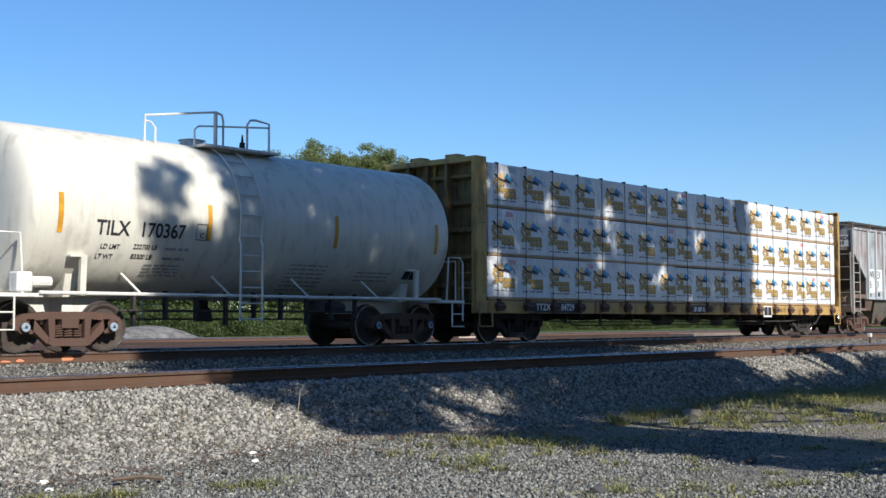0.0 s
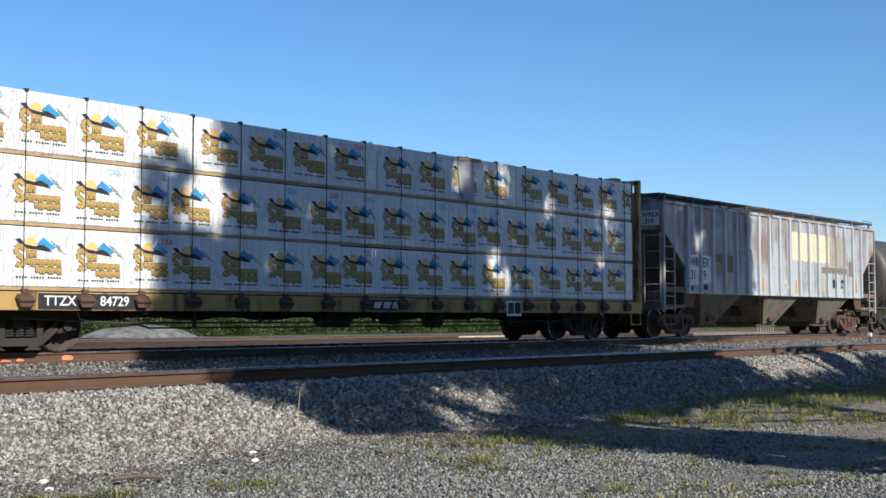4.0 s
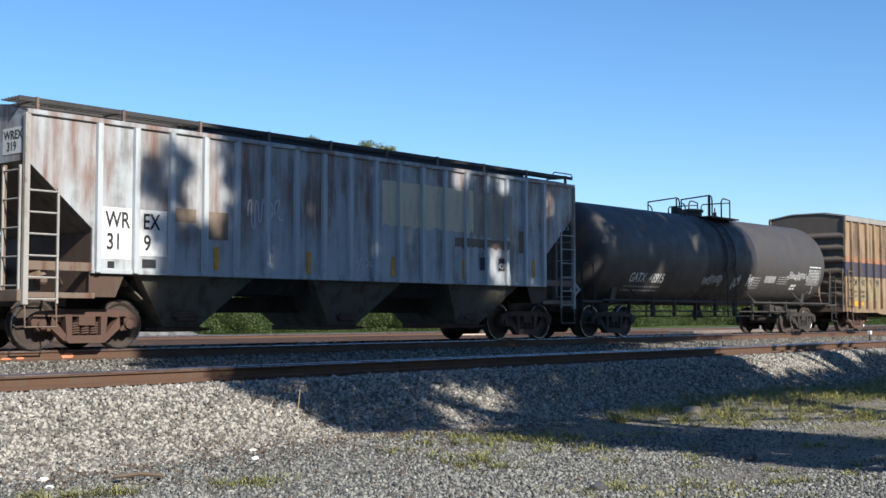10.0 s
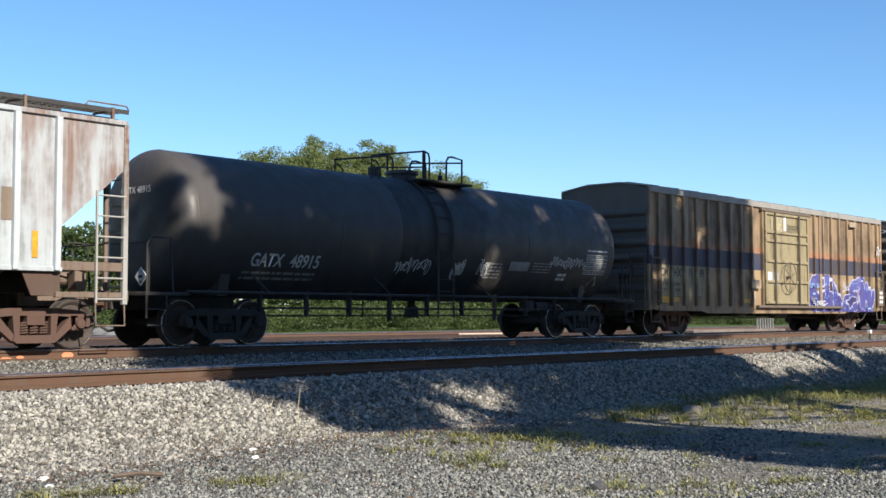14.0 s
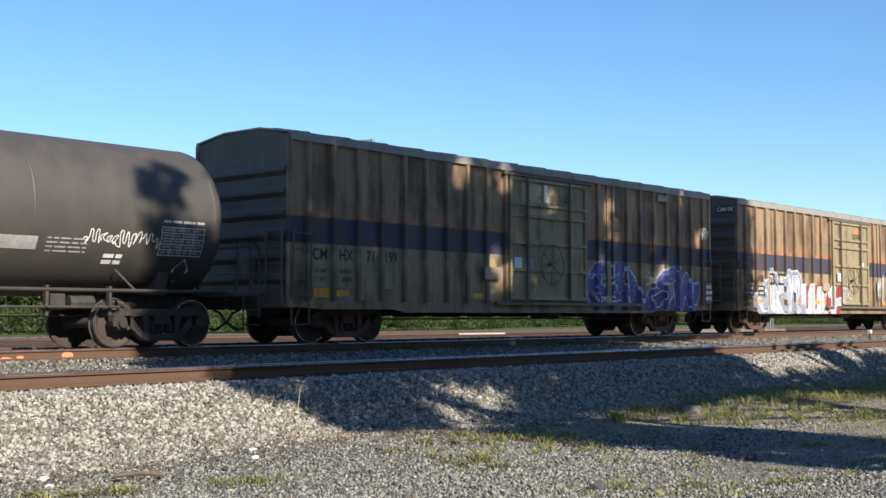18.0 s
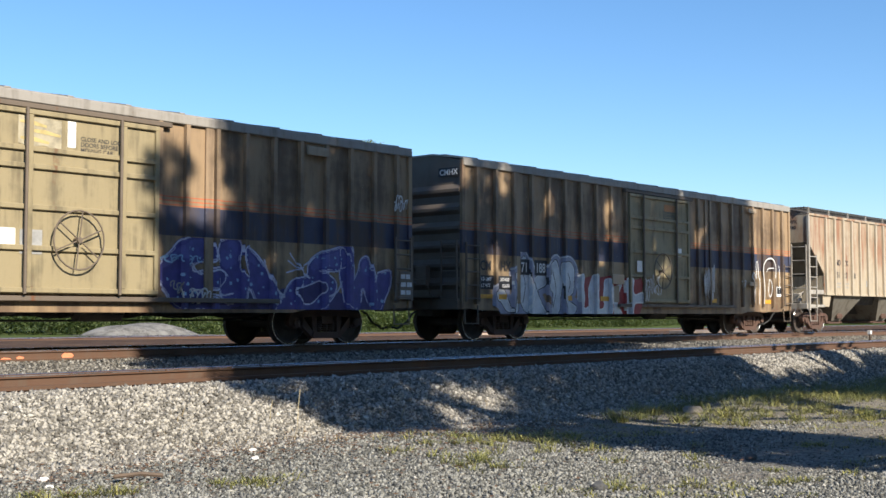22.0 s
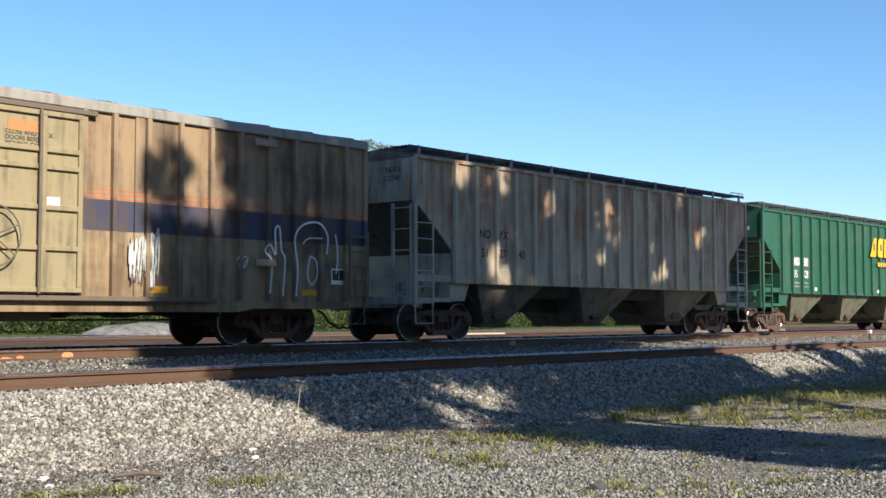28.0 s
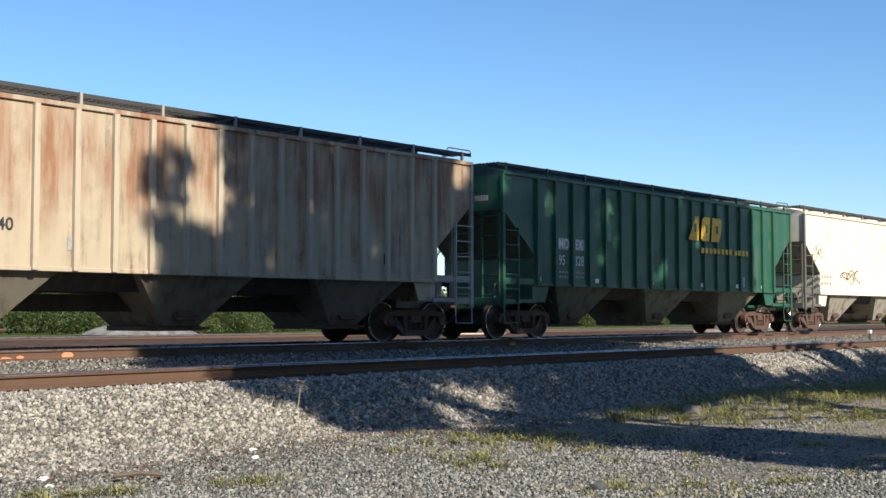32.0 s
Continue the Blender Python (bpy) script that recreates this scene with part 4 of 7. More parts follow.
# ---- tank cars
def tank_car(name, label, x0, x1, r, zc, seam0, seam1, inset, lx, body, iron, slim=False):
    car, h = railcar("tank_car", label, x0, x1, inset)
    mid = (x0 + x1) / 2
    head = (0.20 if slim else 0.27) * r
    curl = 0.42 if slim else 0.36
    a, b = seam0 - mid - head, seam1 - mid + head
    prof = [(a + head * (1 - math.cos(t)), r * math.sin(t) ** curl) for t in np.linspace(0.0, 1.0, 24) ** 2 * (math.pi / 2 - 1e-4) + 1e-4] + [(b - head * (1 - math.cos(t)), r * math.sin(t) ** curl) for t in (np.linspace(1.0, 0.0, 24) ** 2 * (math.pi / 2 - 1e-4) + 1e-4)]
    part("tank_shell", Shape().lathe(prof, 64, "x", (0, 0, zc)), body, car, smooth=True)
    for x in (a + head, (a + b) / 2 - (b - a) * 0.22, (a + b) / 2 + (b - a) * 0.22, b - head):
        part("weld_seam", Shape().lathe([(-0.02, r), (-0.012, r + 0.004), (0.012, r + 0.004), (0.02, r)], 64, "x", (x, 0, zc)), body, car, smooth=True)
    # stub sills, saddles, side walkway pipe
    for k in (-1, 1):
        part("stub_sill", Shape().box(min(k * h, k * (h - 3.0)), max(k * h, k * (h - 3.0)), -0.30, 0.30, 0.72, 1.08, 0.01), iron, car)
        part("end_platform", Shape().box(min(k * (h + 0.02), k * (h - 1.0)), max(k * (h + 0.02), k * (h - 1.0)), -1.45, 1.45, 0.98, 1.05, 0.01), iron, car)
        part("saddle", Shape().extrude([(-1.0, 1.0), (1.0, 1.0), (1.12, 1.55), (0, 1.2), (-1.12, 1.55)], "x", k * (h - inset) - 0.12, k * (h - inset) + 0.12), body, car)
        for y in (-1, 1):
            if slim:
                part("side_bracket", Shape().extrude([(k * (h - inset) - 0.06, 1.02), (k * (h - inset) + 0.06, 1.02), (k * (h - inset) + 0.08, 1.74), (k * (h - inset) - 0.04, 1.74)], "y", y * 1.40, y * 1.48).box(k * (h - inset) - 0.26, k * (h - inset) + 0.08, min(y * 1.22, y * 1.48), max(y * 1.22, y * 1.48), 1.70, 1.75, 0.008), body, car)
            part("end_handrail", Shape().tube([(k * (h - 0.02), y * 1.42, 0.55), (k * (h - 0.02), y * 1.42, 1.95), (k * (h - 0.12), y * 1.42, 2.08), (k * (h - 0.55), y * 1.42, 2.08), (k * (h - 0.62), y * 1.42, 1.05)], 0.022, 7), iron, car)
            part("corner_ladder", Shape().tube([(k * (h - 0.45), y * 1.45, 1.0), (k * (h - 0.45), y * 1.45, 0.42), (k * (h - 0.02), y * 1.45, 0.42)], 0.02, 6).tube([(k * (h - 0.45), y * 1.45, 0.72), (k * (h - 0.02), y * 1.45, 0.72)], 0.016, 6), iron, car)
        part("head_rail", Shape().tube([(k * (h - 0.15), -1.3, 1.05), (k * (h - 0.15), -1.3, 2.0), (k * (h - 0.15), 1.3, 2.0), (k * (h - 0.15), 1.3, 1.05)], 0.02, 6), iron, car)
        coupler(car, k * (h + 0.05), k)
    for y in (-1, 1):
        part("side_pipe", Shape().tube([(-h + 0.9, y * 1.47, 1.06), (h - 0.9, y * 1.47, 1.06)], 0.035, 8), iron, car)
        for x in np.linspace(-h + 3.0, h - 3.0, 4):
            part("pipe_brace", Shape().tube([(x, y * 1.45, 1.06), (x - 0.25, y * 1.15, 1.45)], 0.025, 6), iron, car)
    # top platform with rails and fittings
    px = lx - mid
    zt = zc + r
    zp = zt - 0.10
    part("top_platform", Shape().box(px - 0.75, px + 1.25, -0.95, -0.40, zp, zp + 0.05, 0.01).box(px - 0.75, px + 1.25, 0.40, 0.95, zp, zp + 0.05, 0.01).box(px + 1.1, px + 1.25, -0.95, 0.95, zp, zp + 0.045), iron, car)
    k = 0.7 if slim else 1.0
    part("manway", Shape().lathe([(0, 0.36 * k), (0.16, 0.36 * k), (0.18, 0.42 * k), (0.26 * k, 0.42 * k), (0.30 * k, 0.15)], 18, "z", (px - 0.35, 0, zt - 0.05)), iron if slim else body, car)
    part("valve", Shape().lathe([(0, 0.10), (0.12, 0.10), (0.13, 0.06), (0.25, 0.06), (0.26, 0.03), (0.42, 0.015)], 10, "z", (px + 0.75, -0.3, zp + 0.03)), BLACK_IRON, car)
    if not slim:
        part("valve", Shape().box(px - 1.45, px - 1.2, -0.12, 0.12, zt - 0.02, zt + 0.24, 0.02), BLACK_IRON, car)
    rail_paint = iron
    rx = px - 1.95 if slim else px - 2.05
    for y in ((-0.62,) if slim else (-0.62, 0.62)):
        part("platform_rail", Shape().tube([(rx, y, zp - 0.05), (rx, y, zp + 0.50), (px - 0.2, y, zp + 0.78), (px - 0.06, y, zp + 0.74), (px - 0.02, y, zp + 0.62), (px - 0.02, y, zp)], 0.024, 7)
             .tube([(rx + 0.25, y, zp - 0.03), (rx + 0.25, y, zp + 0.28), (rx + 0.15, y, zp + 0.38), (rx, y, zp + 0.40)], 0.020, 6), rail_paint, car)
        part("platform_rail", Shape().tube([(px - 0.75, y, zp), (px - 0.75, y, zp + 0.36), (px - 0.65, y, zp + 0.44), (px + 1.22, y, zp + 0.62)], 0.020, 6)
             .tube([(px - 0.22, y, zp), (px - 0.22, y, zp + 0.78)], 0.026 if y > 0 else 0.045, 6), rail_paint, car)
        part("platform_rail", Shape().tube([(px + 0.62, y, zp), (px + 0.62, y, zp + 0.62), (px + 0.70, y, zp + 0.72), (px + 0.85, y, zp + 0.74), (px + 1.22, y, zp + 0.70), (px + 1.22, y, zp)], 0.026, 7), rail_paint, car)
    # the curved side ladder
    for y in (-1, 1):
        s = Shape()
        lp = px - (0.08 if slim else 0.45)
        for x in (lp - 0.28, lp + 0.28):
            arc = [(x, y * (r + 0.05) * math.cos(t), zc + (r + 0.05) * math.sin(t)) for t in np.linspace(1.25, -0.25, 12)]
            s.tube(arc + [(x, y * (r + 0.05), zc - 0.5), (x, y * (r + 0.04), 0.55)], 0.024, 6)
        side = part("side_ladder", s, iron, car)
        rung = Shape().tube([(lp - 0.28, 0, 0), (lp + 0.28, 0, 0)], 0.016, 6).mesh("rung", iron)
        for t in np.linspace(1.1, -0.2, 6):
            part("rung", rung, None, side, at=(0, y * (r + 0.05) * math.cos(t), zc + (r + 0.05) * math.sin(t)))
        for z in np.linspace(zc - 0.72, 0.60, 5):
            part("rung", rung, None, side, at=(0, y * (r + 0.045), z))
    part("bottom_outlet", Shape().lathe([(0, 0.2), (0.25, 0.16), (0.3, 0.1), (0.55, 0.1)], 14, "z", (px, 0, 0.55)), BLACK_IRON, car)
    part("brake_cylinder", Shape().lathe([(0, 0.12), (0.5, 0.12), (0.55, 0.05)], 12, "x", (h - 4.0, -0.8, 0.85)).box(h - 4.4, h - 4.1, -0.9, -0.6, 0.7, 1.0, 0.02), BLACK_IRON, car)
    part("brake_rod", Shape().tube([(-h + 2.6, -0.6, 0.60), (h - 2.6, -0.6, 0.60)], 0.022, 6).tube([(-h + 2.9, -0.9, 0.76), (h - 2.9, -0.9, 0.76)], 0.028, 6), BLACK_IRON, car)
    for i in range(9):
        x = -h + 3.2 + (2 * h - 6.4) * i / 8
        part("pipe_hanger", Shape().box(x - 0.03, x + 0.03, -0.95, -0.85, 0.60 if i % 3 else 0.48, 1.15), BLACK_IRON, car)
    return car, h


# ---- the centre-beam flatcar with its wrapped lumber
def centre_beam(label, x0, x1):
    yellow = paint("car_yellow", (0.50, 0.325, 0.095), 0.55, rust=0.3, dirt=0.75, dirt_color=(0.12, 0.085, 0.05))
    bulk_brown = paint("bulkhead_brown", (0.26, 0.165, 0.06), 0.7, rust=0.5, dirt=0.9, dirt_color=(0.07, 0.05, 0.03))
    sill_yellow = paint("sill_yellow", (0.44, 0.28, 0.09), 0.6, rust=0.6, dirt=1.0, dirt_color=(0.055, 0.042, 0.03))
    wrap = bpy.data.materials.get("lumber_wrap") or wrap_material()
    car, h = railcar("centre_beam_flatcar", label, x0, x1, 2.3)
    w = 1.56
    for y in (-1, 1):
        part("side_sill", Shape().box(-h, h, min(y * (w - 0.08), y * w), max(y * (w - 0.08), y * w), 0.74, 1.06, 0.01), sill_yellow, car)
    part("deck", Shape().box(-h, h, -w + 0.08, w - 0.08, 0.98, 1.07), BLACK_IRON, car)
    part("centre_sill", Shape().box(-h + 0.3, h - 0.3, -0.28, 0.28, 0.62, 1.0), BLACK_IRON, car)
    part("centre_beam", Shape().box(-h + 0.2, h - 0.2, -0.06, 0.06, 4.35, 4.62).box(-h + 0.2, h - 0.2, -0.03, 0.03, 1.07, 4.35), yellow, car)
    for k in (-1, 1):
        x = k * h
        part("bulkhead_sheet", Shape().box(min(x - k * 0.35, x - k * 0.30), max(x - k * 0.35, x - k * 0.30), -w + 0.1, w - 0.1, 1.0, 4.55), bulk_brown, car)
        deep = 0.42 if k < 0 else 0.15
        for y in (-1, 1):
            part("bulkhead_post", Shape().box(min(x, x - k * deep), max(x, x - k * deep), min(y * (w - 0.16), y * w), max(y * (w - 0.16), y * w), 0.74, 4.62, 0.015), yellow if k < 0 else sill_yellow, car, "tall yellow corner post")
        part("bulkhead_cap", Shape().box(min(x, x - k * deep), max(x, x - k * deep), -w, w, 4.50, 4.64, 0.015), yellow if k < 0 else sill_yellow, car)
        for y in (-0.55, 0.1, 0.75):
            part("bulkhead_stiffener", Shape().box(min(x - k * 0.02, x - k * 0.30), max(x - k * 0.02, x - k * 0.30), y - 0.05, y + 0.05, 1.0, 4.5, 0.01), bulk_brown, car)
        for i in range(5):
            z = 1.35 + 0.68 * i
            part("bulkhead_rib", Shape().extrude([(x - k * 0.30, z), (x - k * 0.14, z + 0.07), (x - k * 0.14, z + 0.13), (x - k * 0.30, z + 0.20)], "y", -w + 0.16, w - 0.16), bulk_brown, car)
        for y in (-0.7, 0.5):
            part("cap_block", Shape().box(min(x - k * 0.05, x - k * 0.38), max(x - k * 0.05, x - k * 0.38), y - 0.2, y + 0.2, 4.64, 4.74, 0.01), yellow, car)
        part("stirrup_step", Shape().tube([(x - k * 0.12, -w, 0.78), (x - k * 0.12, -w - 0.02, 0.42), (x - k * 0.62, -w - 0.02, 0.42), (x - k * 0.62, -w, 0.78)], 0.02, 6), yellow, car)
        end_ladder(car, x + k * 0.05, -1.5, -1.05, 0.9, 2.2, 4, yellow)
        part("grab_iron", Shape().tube([(x - k * 0.28, -w - 0.01, 1.25), (x - k * 0.26, -w - 0.05, 1.3), (x - k * 0.26, -w - 0.05, 2.2), (x - k * 0.3, -w - 0.01, 2.25)], 0.014, 6), yellow, car)
        coupler(car, x + k * 0.05, k)
    part("truss_rod", Shape().tube([(-h + 4.2, -1.0, 0.62), (-h + 5.0, -1.0, 0.42), (h - 5.0, -1.0, 0.42), (h - 4.2, -1.0, 0.62)], 0.02, 6), BLACK_IRON, car)
    part("brake_pipe", Shape().tube([(-h + 2.0, -1.25, 0.62), (-h + 4.0, -1.25, 0.52), (h - 4.0, -1.25, 0.52), (h - 2.0, -1.25, 0.62)], 0.022, 6), BLACK_IRON, car)
    for i in range(9):
        x = -h + 4.2 + (2 * h - 8.4) * i / 8
        part("pipe_hanger", Shape().box(x - 0.025, x + 0.025, -1.28, -1.22, 0.42 if i % 2 else 0.50, 0.76), BLACK_IRON, car)
    part("air_reservoir", Shape().lathe([(0, 0.1), (0.07, 0.19), (0.95, 0.19), (1.02, 0.1)], 14, "x", (-1.3, -0.75, 0.62)), BLACK_IRON, car)
    part("brake_cylinder", Shape().lathe([(0, 0.13), (0.5, 0.14), (0.56, 0.06)], 12, "x", (0.7, -0.85, 0.60)), BLACK_IRON, car)
    part("brake_valve", Shape().box(2.2, 2.55, -1.05, -0.75, 0.38, 0.74, 0.03).lathe([(0, 0.07), (0.16, 0.07)], 10, "x", (2.55, -0.9, 0.5)), BLACK_IRON, car)
    for x in np.linspace(-h + 4.6, h - 4.6, 7):
        part("cross_bearer", Shape().extrude([(-1.48, 0.76), (1.48, 0.76), (1.48, 0.68), (0.3, 0.56), (-0.3, 0.56), (-1.48, 0.68)], "x", x - 0.05, x + 0.05), BLACK_IRON, car)
    mid = (x0 + x1) / 2
    # lumber packs, three tiers on each side, each wrapped in printed plastic
    rng = random.Random(5)
    tiers = ((1.14, 2.19, (23.35, 27.9, 32.44, 37.0, 41.55, 44.15)), (2.25, 3.40, (23.38, 27.9, 32.44, 37.0, 41.55, 44.15)), (3.46, 4.53, (23.36, 28.45, 33.55, 38.65, 44.12)))
    for y in (-1, 1):
        for za, zb, ends in tiers:
            for a, b in zip(ends, ends[1:]):
                a, b = a - mid + 0.006, b - mid - 0.006
                top = zb - rng.uniform(0, 0.025)
                pack = part("lumber_pack", Shape().box(a, b, min(y * (w - 0.03), y * 0.10), max(y * (w - 0.03), y * 0.10), za, top, 0.02), wrap, car, "lumber pack in white printed plastic wrap")
                if y < 0:
                    start = a + rng.uniform(0.02, 0.25)
                    k = 0
                    while start + 1.19 * k < b - 0.3:
                        logo(start + 1.19 * k, b - 0.01, za + 0.14 + rng.uniform(-0.03, 0.03), -w + 0.026, pack)
                        if k % 2 == rng.randint(0, 1):
                            lettering("2X6", 0.11, start + 1.19 * k + rng.uniform(0.5, 0.7), zb - 0.2, -w + 0.024, rng.choice((RED_INK, BLUE_INK)), pack, name="size_mark")
                        k += 1
            part("dunnage", Shape().box(23.4 - mid, 44.1 - mid, min(y * 0.12, y * (w - 0.05)), max(y * 0.12, y * (w - 0.05)), za - 0.055, za - 0.002), LUMBER, car)
    # straps with winches along the sill
    strap = Shape().box(-0.006, 0.006, -w + 0.012, -w + 0.022, 1.06, 4.545).mesh("strap", RUBBER)
    guard = Shape().box(-0.035, 0.035, -w + 0.008, -w + 0.12, 4.49, 4.55, 0.008).mesh("corner_guard", RUBBER)
    winch = Shape().extrude([(-0.16, 0.94), (-0.10, 0.80), (0.10, 0.80), (0.19, 0.90), (0.10, 1.02), (-0.12, 1.02)], "y", -w - 0.10, -w + 0.01).lathe([(-0.14, 0.05), (0.14, 0.05)], 8, "x", (0.0, -w - 0.09, 0.92)).box(-0.05, 0.07, -w - 0.05, -w + 0.03, 1.02, 1.11, 0.008).mesh("strap_winch", TRUCK_IRON)
    for i in range(18):
        x = 23.75 + 1.175 * i - mid
        part("strap", strap, None, car, at=(x, 0, 0))
        part("corner_guard", guard, None, car, at=(x, 0, 0))
        part("strap_winch", winch, None, car, at=(x, 0, 0))
    # one wrap has torn and hangs open over the boards
    flap = part("torn_wrap", Shape().add([(36.30 - mid, -w + 0.010, 4.42), (36.92 - mid, -w + 0.010, 4.44), (36.93 - mid, -w - 0.012, 3.46), (36.52 - mid, -w - 0.03, 3.47), (36.36 - mid, -w - 0.015, 3.72)], [(0, 1, 2, 3, 4)]), plain("wrap_inside", (0.30, 0.31, 0.33), 0.5, 0, 0.4, 3), car, "grey inside of a torn plastic wrap")
    part("bare_board", Shape().box(36.30 - mid, 37.2 - mid, -w + 0.005, -w + 0.024, 4.44, 4.53), LUMBER, car)
    part("sill_emblem_patch", Shape().box(33.29 - mid, 34.16 - mid, -w - 0.006, -w + 0.01, 0.78, 1.02), BLACK_INK, car)
    for i in range(3):
        part("sill_emblem_bar", Shape().extrude([(33.29 + 0.12 + 0.30 * i - mid, 0.83), (33.29 + 0.32 + 0.30 * i - mid, 0.83), (33.29 + 0.40 + 0.30 * i - mid, 0.97), (33.29 + 0.16 + 0.30 * i - mid, 0.97)], "y", -w - 0.010, -w - 0.006), WHITE_INK, car)
    part("sill_patch", Shape().box(25.2 - mid, 27.4 - mid, -w - 0.006, -w + 0.01, 0.76, 1.04), BLACK_INK, car)
    lettering("TTZX", 0.17, 25.31 - mid, 0.83, -w - 0.010, WHITE_INK, car)
    lettering("84729", 0.17, 26.42 - mid, 0.83, -w - 0.010, WHITE_INK, car)
    board = part("data_panel", Shape().box(38.2 - mid, 38.8 - mid, -w - 0.012, -w + 0.01, 0.66, 1.04, 0.004), WHITE_PLATE, car)
    for a in (38.24, 38.52):
        part("panel_field", Shape().box(a - mid, a + 0.24 - mid, -w - 0.016, -w - 0.010, 0.72, 1.0), BLACK_INK, board)
    lettering("RSH 75", 0.13, 39.33 - mid, 0.83, -w - 0.004, BLACK_INK, car, squeeze=0.9)
    lettering("C", 0.09, 23.03 - mid, 3.06, -w - 0.004, BLACK_INK, car)
    part("plate_frame", Shape().box(22.97 - mid, 23.19 - mid, -w - 0.003, -w, 3.32, 3.33).box(22.97 - mid, 23.19 - mid, -w - 0.003, -w, 2.98, 2.99).box(22.97 - mid, 22.98 - mid, -w - 0.003, -w, 2.99, 3.32).box(23.18 - mid, 23.19 - mid, -w - 0.003, -w, 2.99, 3.32), BLACK_INK, car)
    return car, h, w


def poly(s, points, y):
    """A flat polygon on a wall that faces the camera."""
    n = len(s.v)
    s.v += [(x, y, z) for x, z in points]
    s.f.append(tuple(range(n, n + len(points))))


def logo(x, end, z, y, pack):
    """The printed emblem of the wrap: a sun, a dark swoosh, a blue peak and rows of yellow blocks, cut off at the pack's end."""
    def cut(points):
        return [(min(x + a, end), z + b) for a, b in points]
    s = {k: Shape() for k in ("sun", "swoosh", "peak", "block", "print", "shadow")}
    sun_ring = [(0.33 + 0.115 * math.cos(t), 0.60 + 0.115 * math.sin(t)) for t in np.linspace(0, 2 * math.pi, 15)[:-1]]
    poly(s["sun"], cut(sun_ring), y)
    poly(s["swoosh"], cut([(0.02, 0.66), (0.12, 0.68), (0.22, 0.58), (0.42, 0.55), (0.55, 0.62), (0.74, 0.46), (0.48, 0.49), (0.22, 0.51), (0.12, 0.58)]), y - 0.002)
    poly(s["peak"], cut([(0.42, 0.58), (0.56, 0.72), (0.63, 0.66), (0.80, 0.55), (0.72, 0.50), (0.55, 0.58)]), y - 0.004)
    for k in range(4):
        a = 0.70 + 0.05 * k
        poly(s["print"], cut([(a, 0.66 - 0.05 * k), (a + 0.16, 0.58 - 0.05 * k), (a + 0.16, 0.575 - 0.05 * k), (a, 0.645 - 0.05 * k)]), y - 0.002)
    curl = [(0.22, 0.48), (0.12, 0.56), (0.05, 0.50), (0.07, 0.40), (0.18, 0.33), (0.20, 0.25), (0.13, 0.21), (0.05, 0.25)]
    for (a, b), (c, d) in zip(curl, curl[1:]):
        nx, nz = d - b, a - c
        m = 0.034 / math.hypot(nx, nz)
        e = 0.052 / math.hypot(nx, nz)
        poly(s["shadow"], cut([(a + nx * e, b + nz * e), (c + nx * e, d + nz * e), (c - nx * e, d - nz * e), (a - nx * e, b - nz * e)]), y - 0.003)
        poly(s["block"], cut([(a + nx * m, b + nz * m), (c + nx * m, d + nz * m), (c - nx * m, d - nz * m), (a - nx * m, b - nz * m)]), y - 0.006)
    for count, a0, b0, wid, hgt in ((2, 0.25, 0.37, 0.085, 0.105), (8, 0.24, 0.23, 0.076, 0.092), (6, 0.42, 0.10, 0.076, 0.088)):
        for i in range(count):
            a = a0 + i * (wid + 0.008)
            drop = 0.018 * math.sin(3.1 * i + b0 * 9)
            shape = [(a, b0 + drop), (a + 0.026, b0 + drop), (a + 0.030, b0 + hgt * 0.55), (a + wid - 0.03, b0 + hgt * 0.55), (a + wid - 0.026, b0 + drop), (a + wid, b0 + drop), (a + wid, b0 + hgt), (a, b0 + hgt + 0.012)]
            poly(s["block"], cut(shape), y - 0.006)
            poly(s["shadow"], cut([(a - 0.014, b0 + drop - 0.020), (a + wid + 0.010, b0 + drop - 0.020), (a + wid + 0.010, b0 + hgt + 0.008), (a - 0.014, b0 + hgt + 0.018)]), y - 0.003)
    for i in range(16):
        a = 0.06 + 0.054 * i
        if i not in (4, 10):
            poly(s["print"], cut([(a, 0.0), (a + 0.036, 0.0), (a + 0.036, 0.035), (a, 0.035)]), y - 0.002)
    inks = {"sun": SUN_INK, "swoosh": BLACK_INK, "peak": PEAK_INK, "block": GOLD_INK, "print": BLACK_INK, "shadow": SEPIA_INK}
    for k, ink in inks.items():
        me = bpy.data.meshes.new("printed_" + k)
        me.from_pydata(s[k].v, [], s[k].f)
        me.materials.append(ink)
        part("printed_" + k, me, None, pack)


SUN_INK = plain("print_orange", (0.82, 0.52, 0.20), 0.5, 0, 0.1)
PEAK_INK = plain("print_blue", (0.06, 0.30, 0.58), 0.5, 0, 0.2)
GOLD_INK = plain("print_gold", (0.50, 0.33, 0.095), 0.5, 0, 0.2)
SEPIA_INK = plain("print_sepia", (0.17, 0.125, 0.06), 0.5, 0, 0.2)
RED_INK = plain("stencil_red", (0.75, 0.12, 0.12), 0.6, 0, 0.2)
BLUE_INK = plain("stencil_blue", (0.25, 0.50, 0.70), 0.6, 0, 0.2)
LUMBER = plain("bare_lumber", (0.45, 0.30, 0.16), 0.8, 0, 0.3, 15)


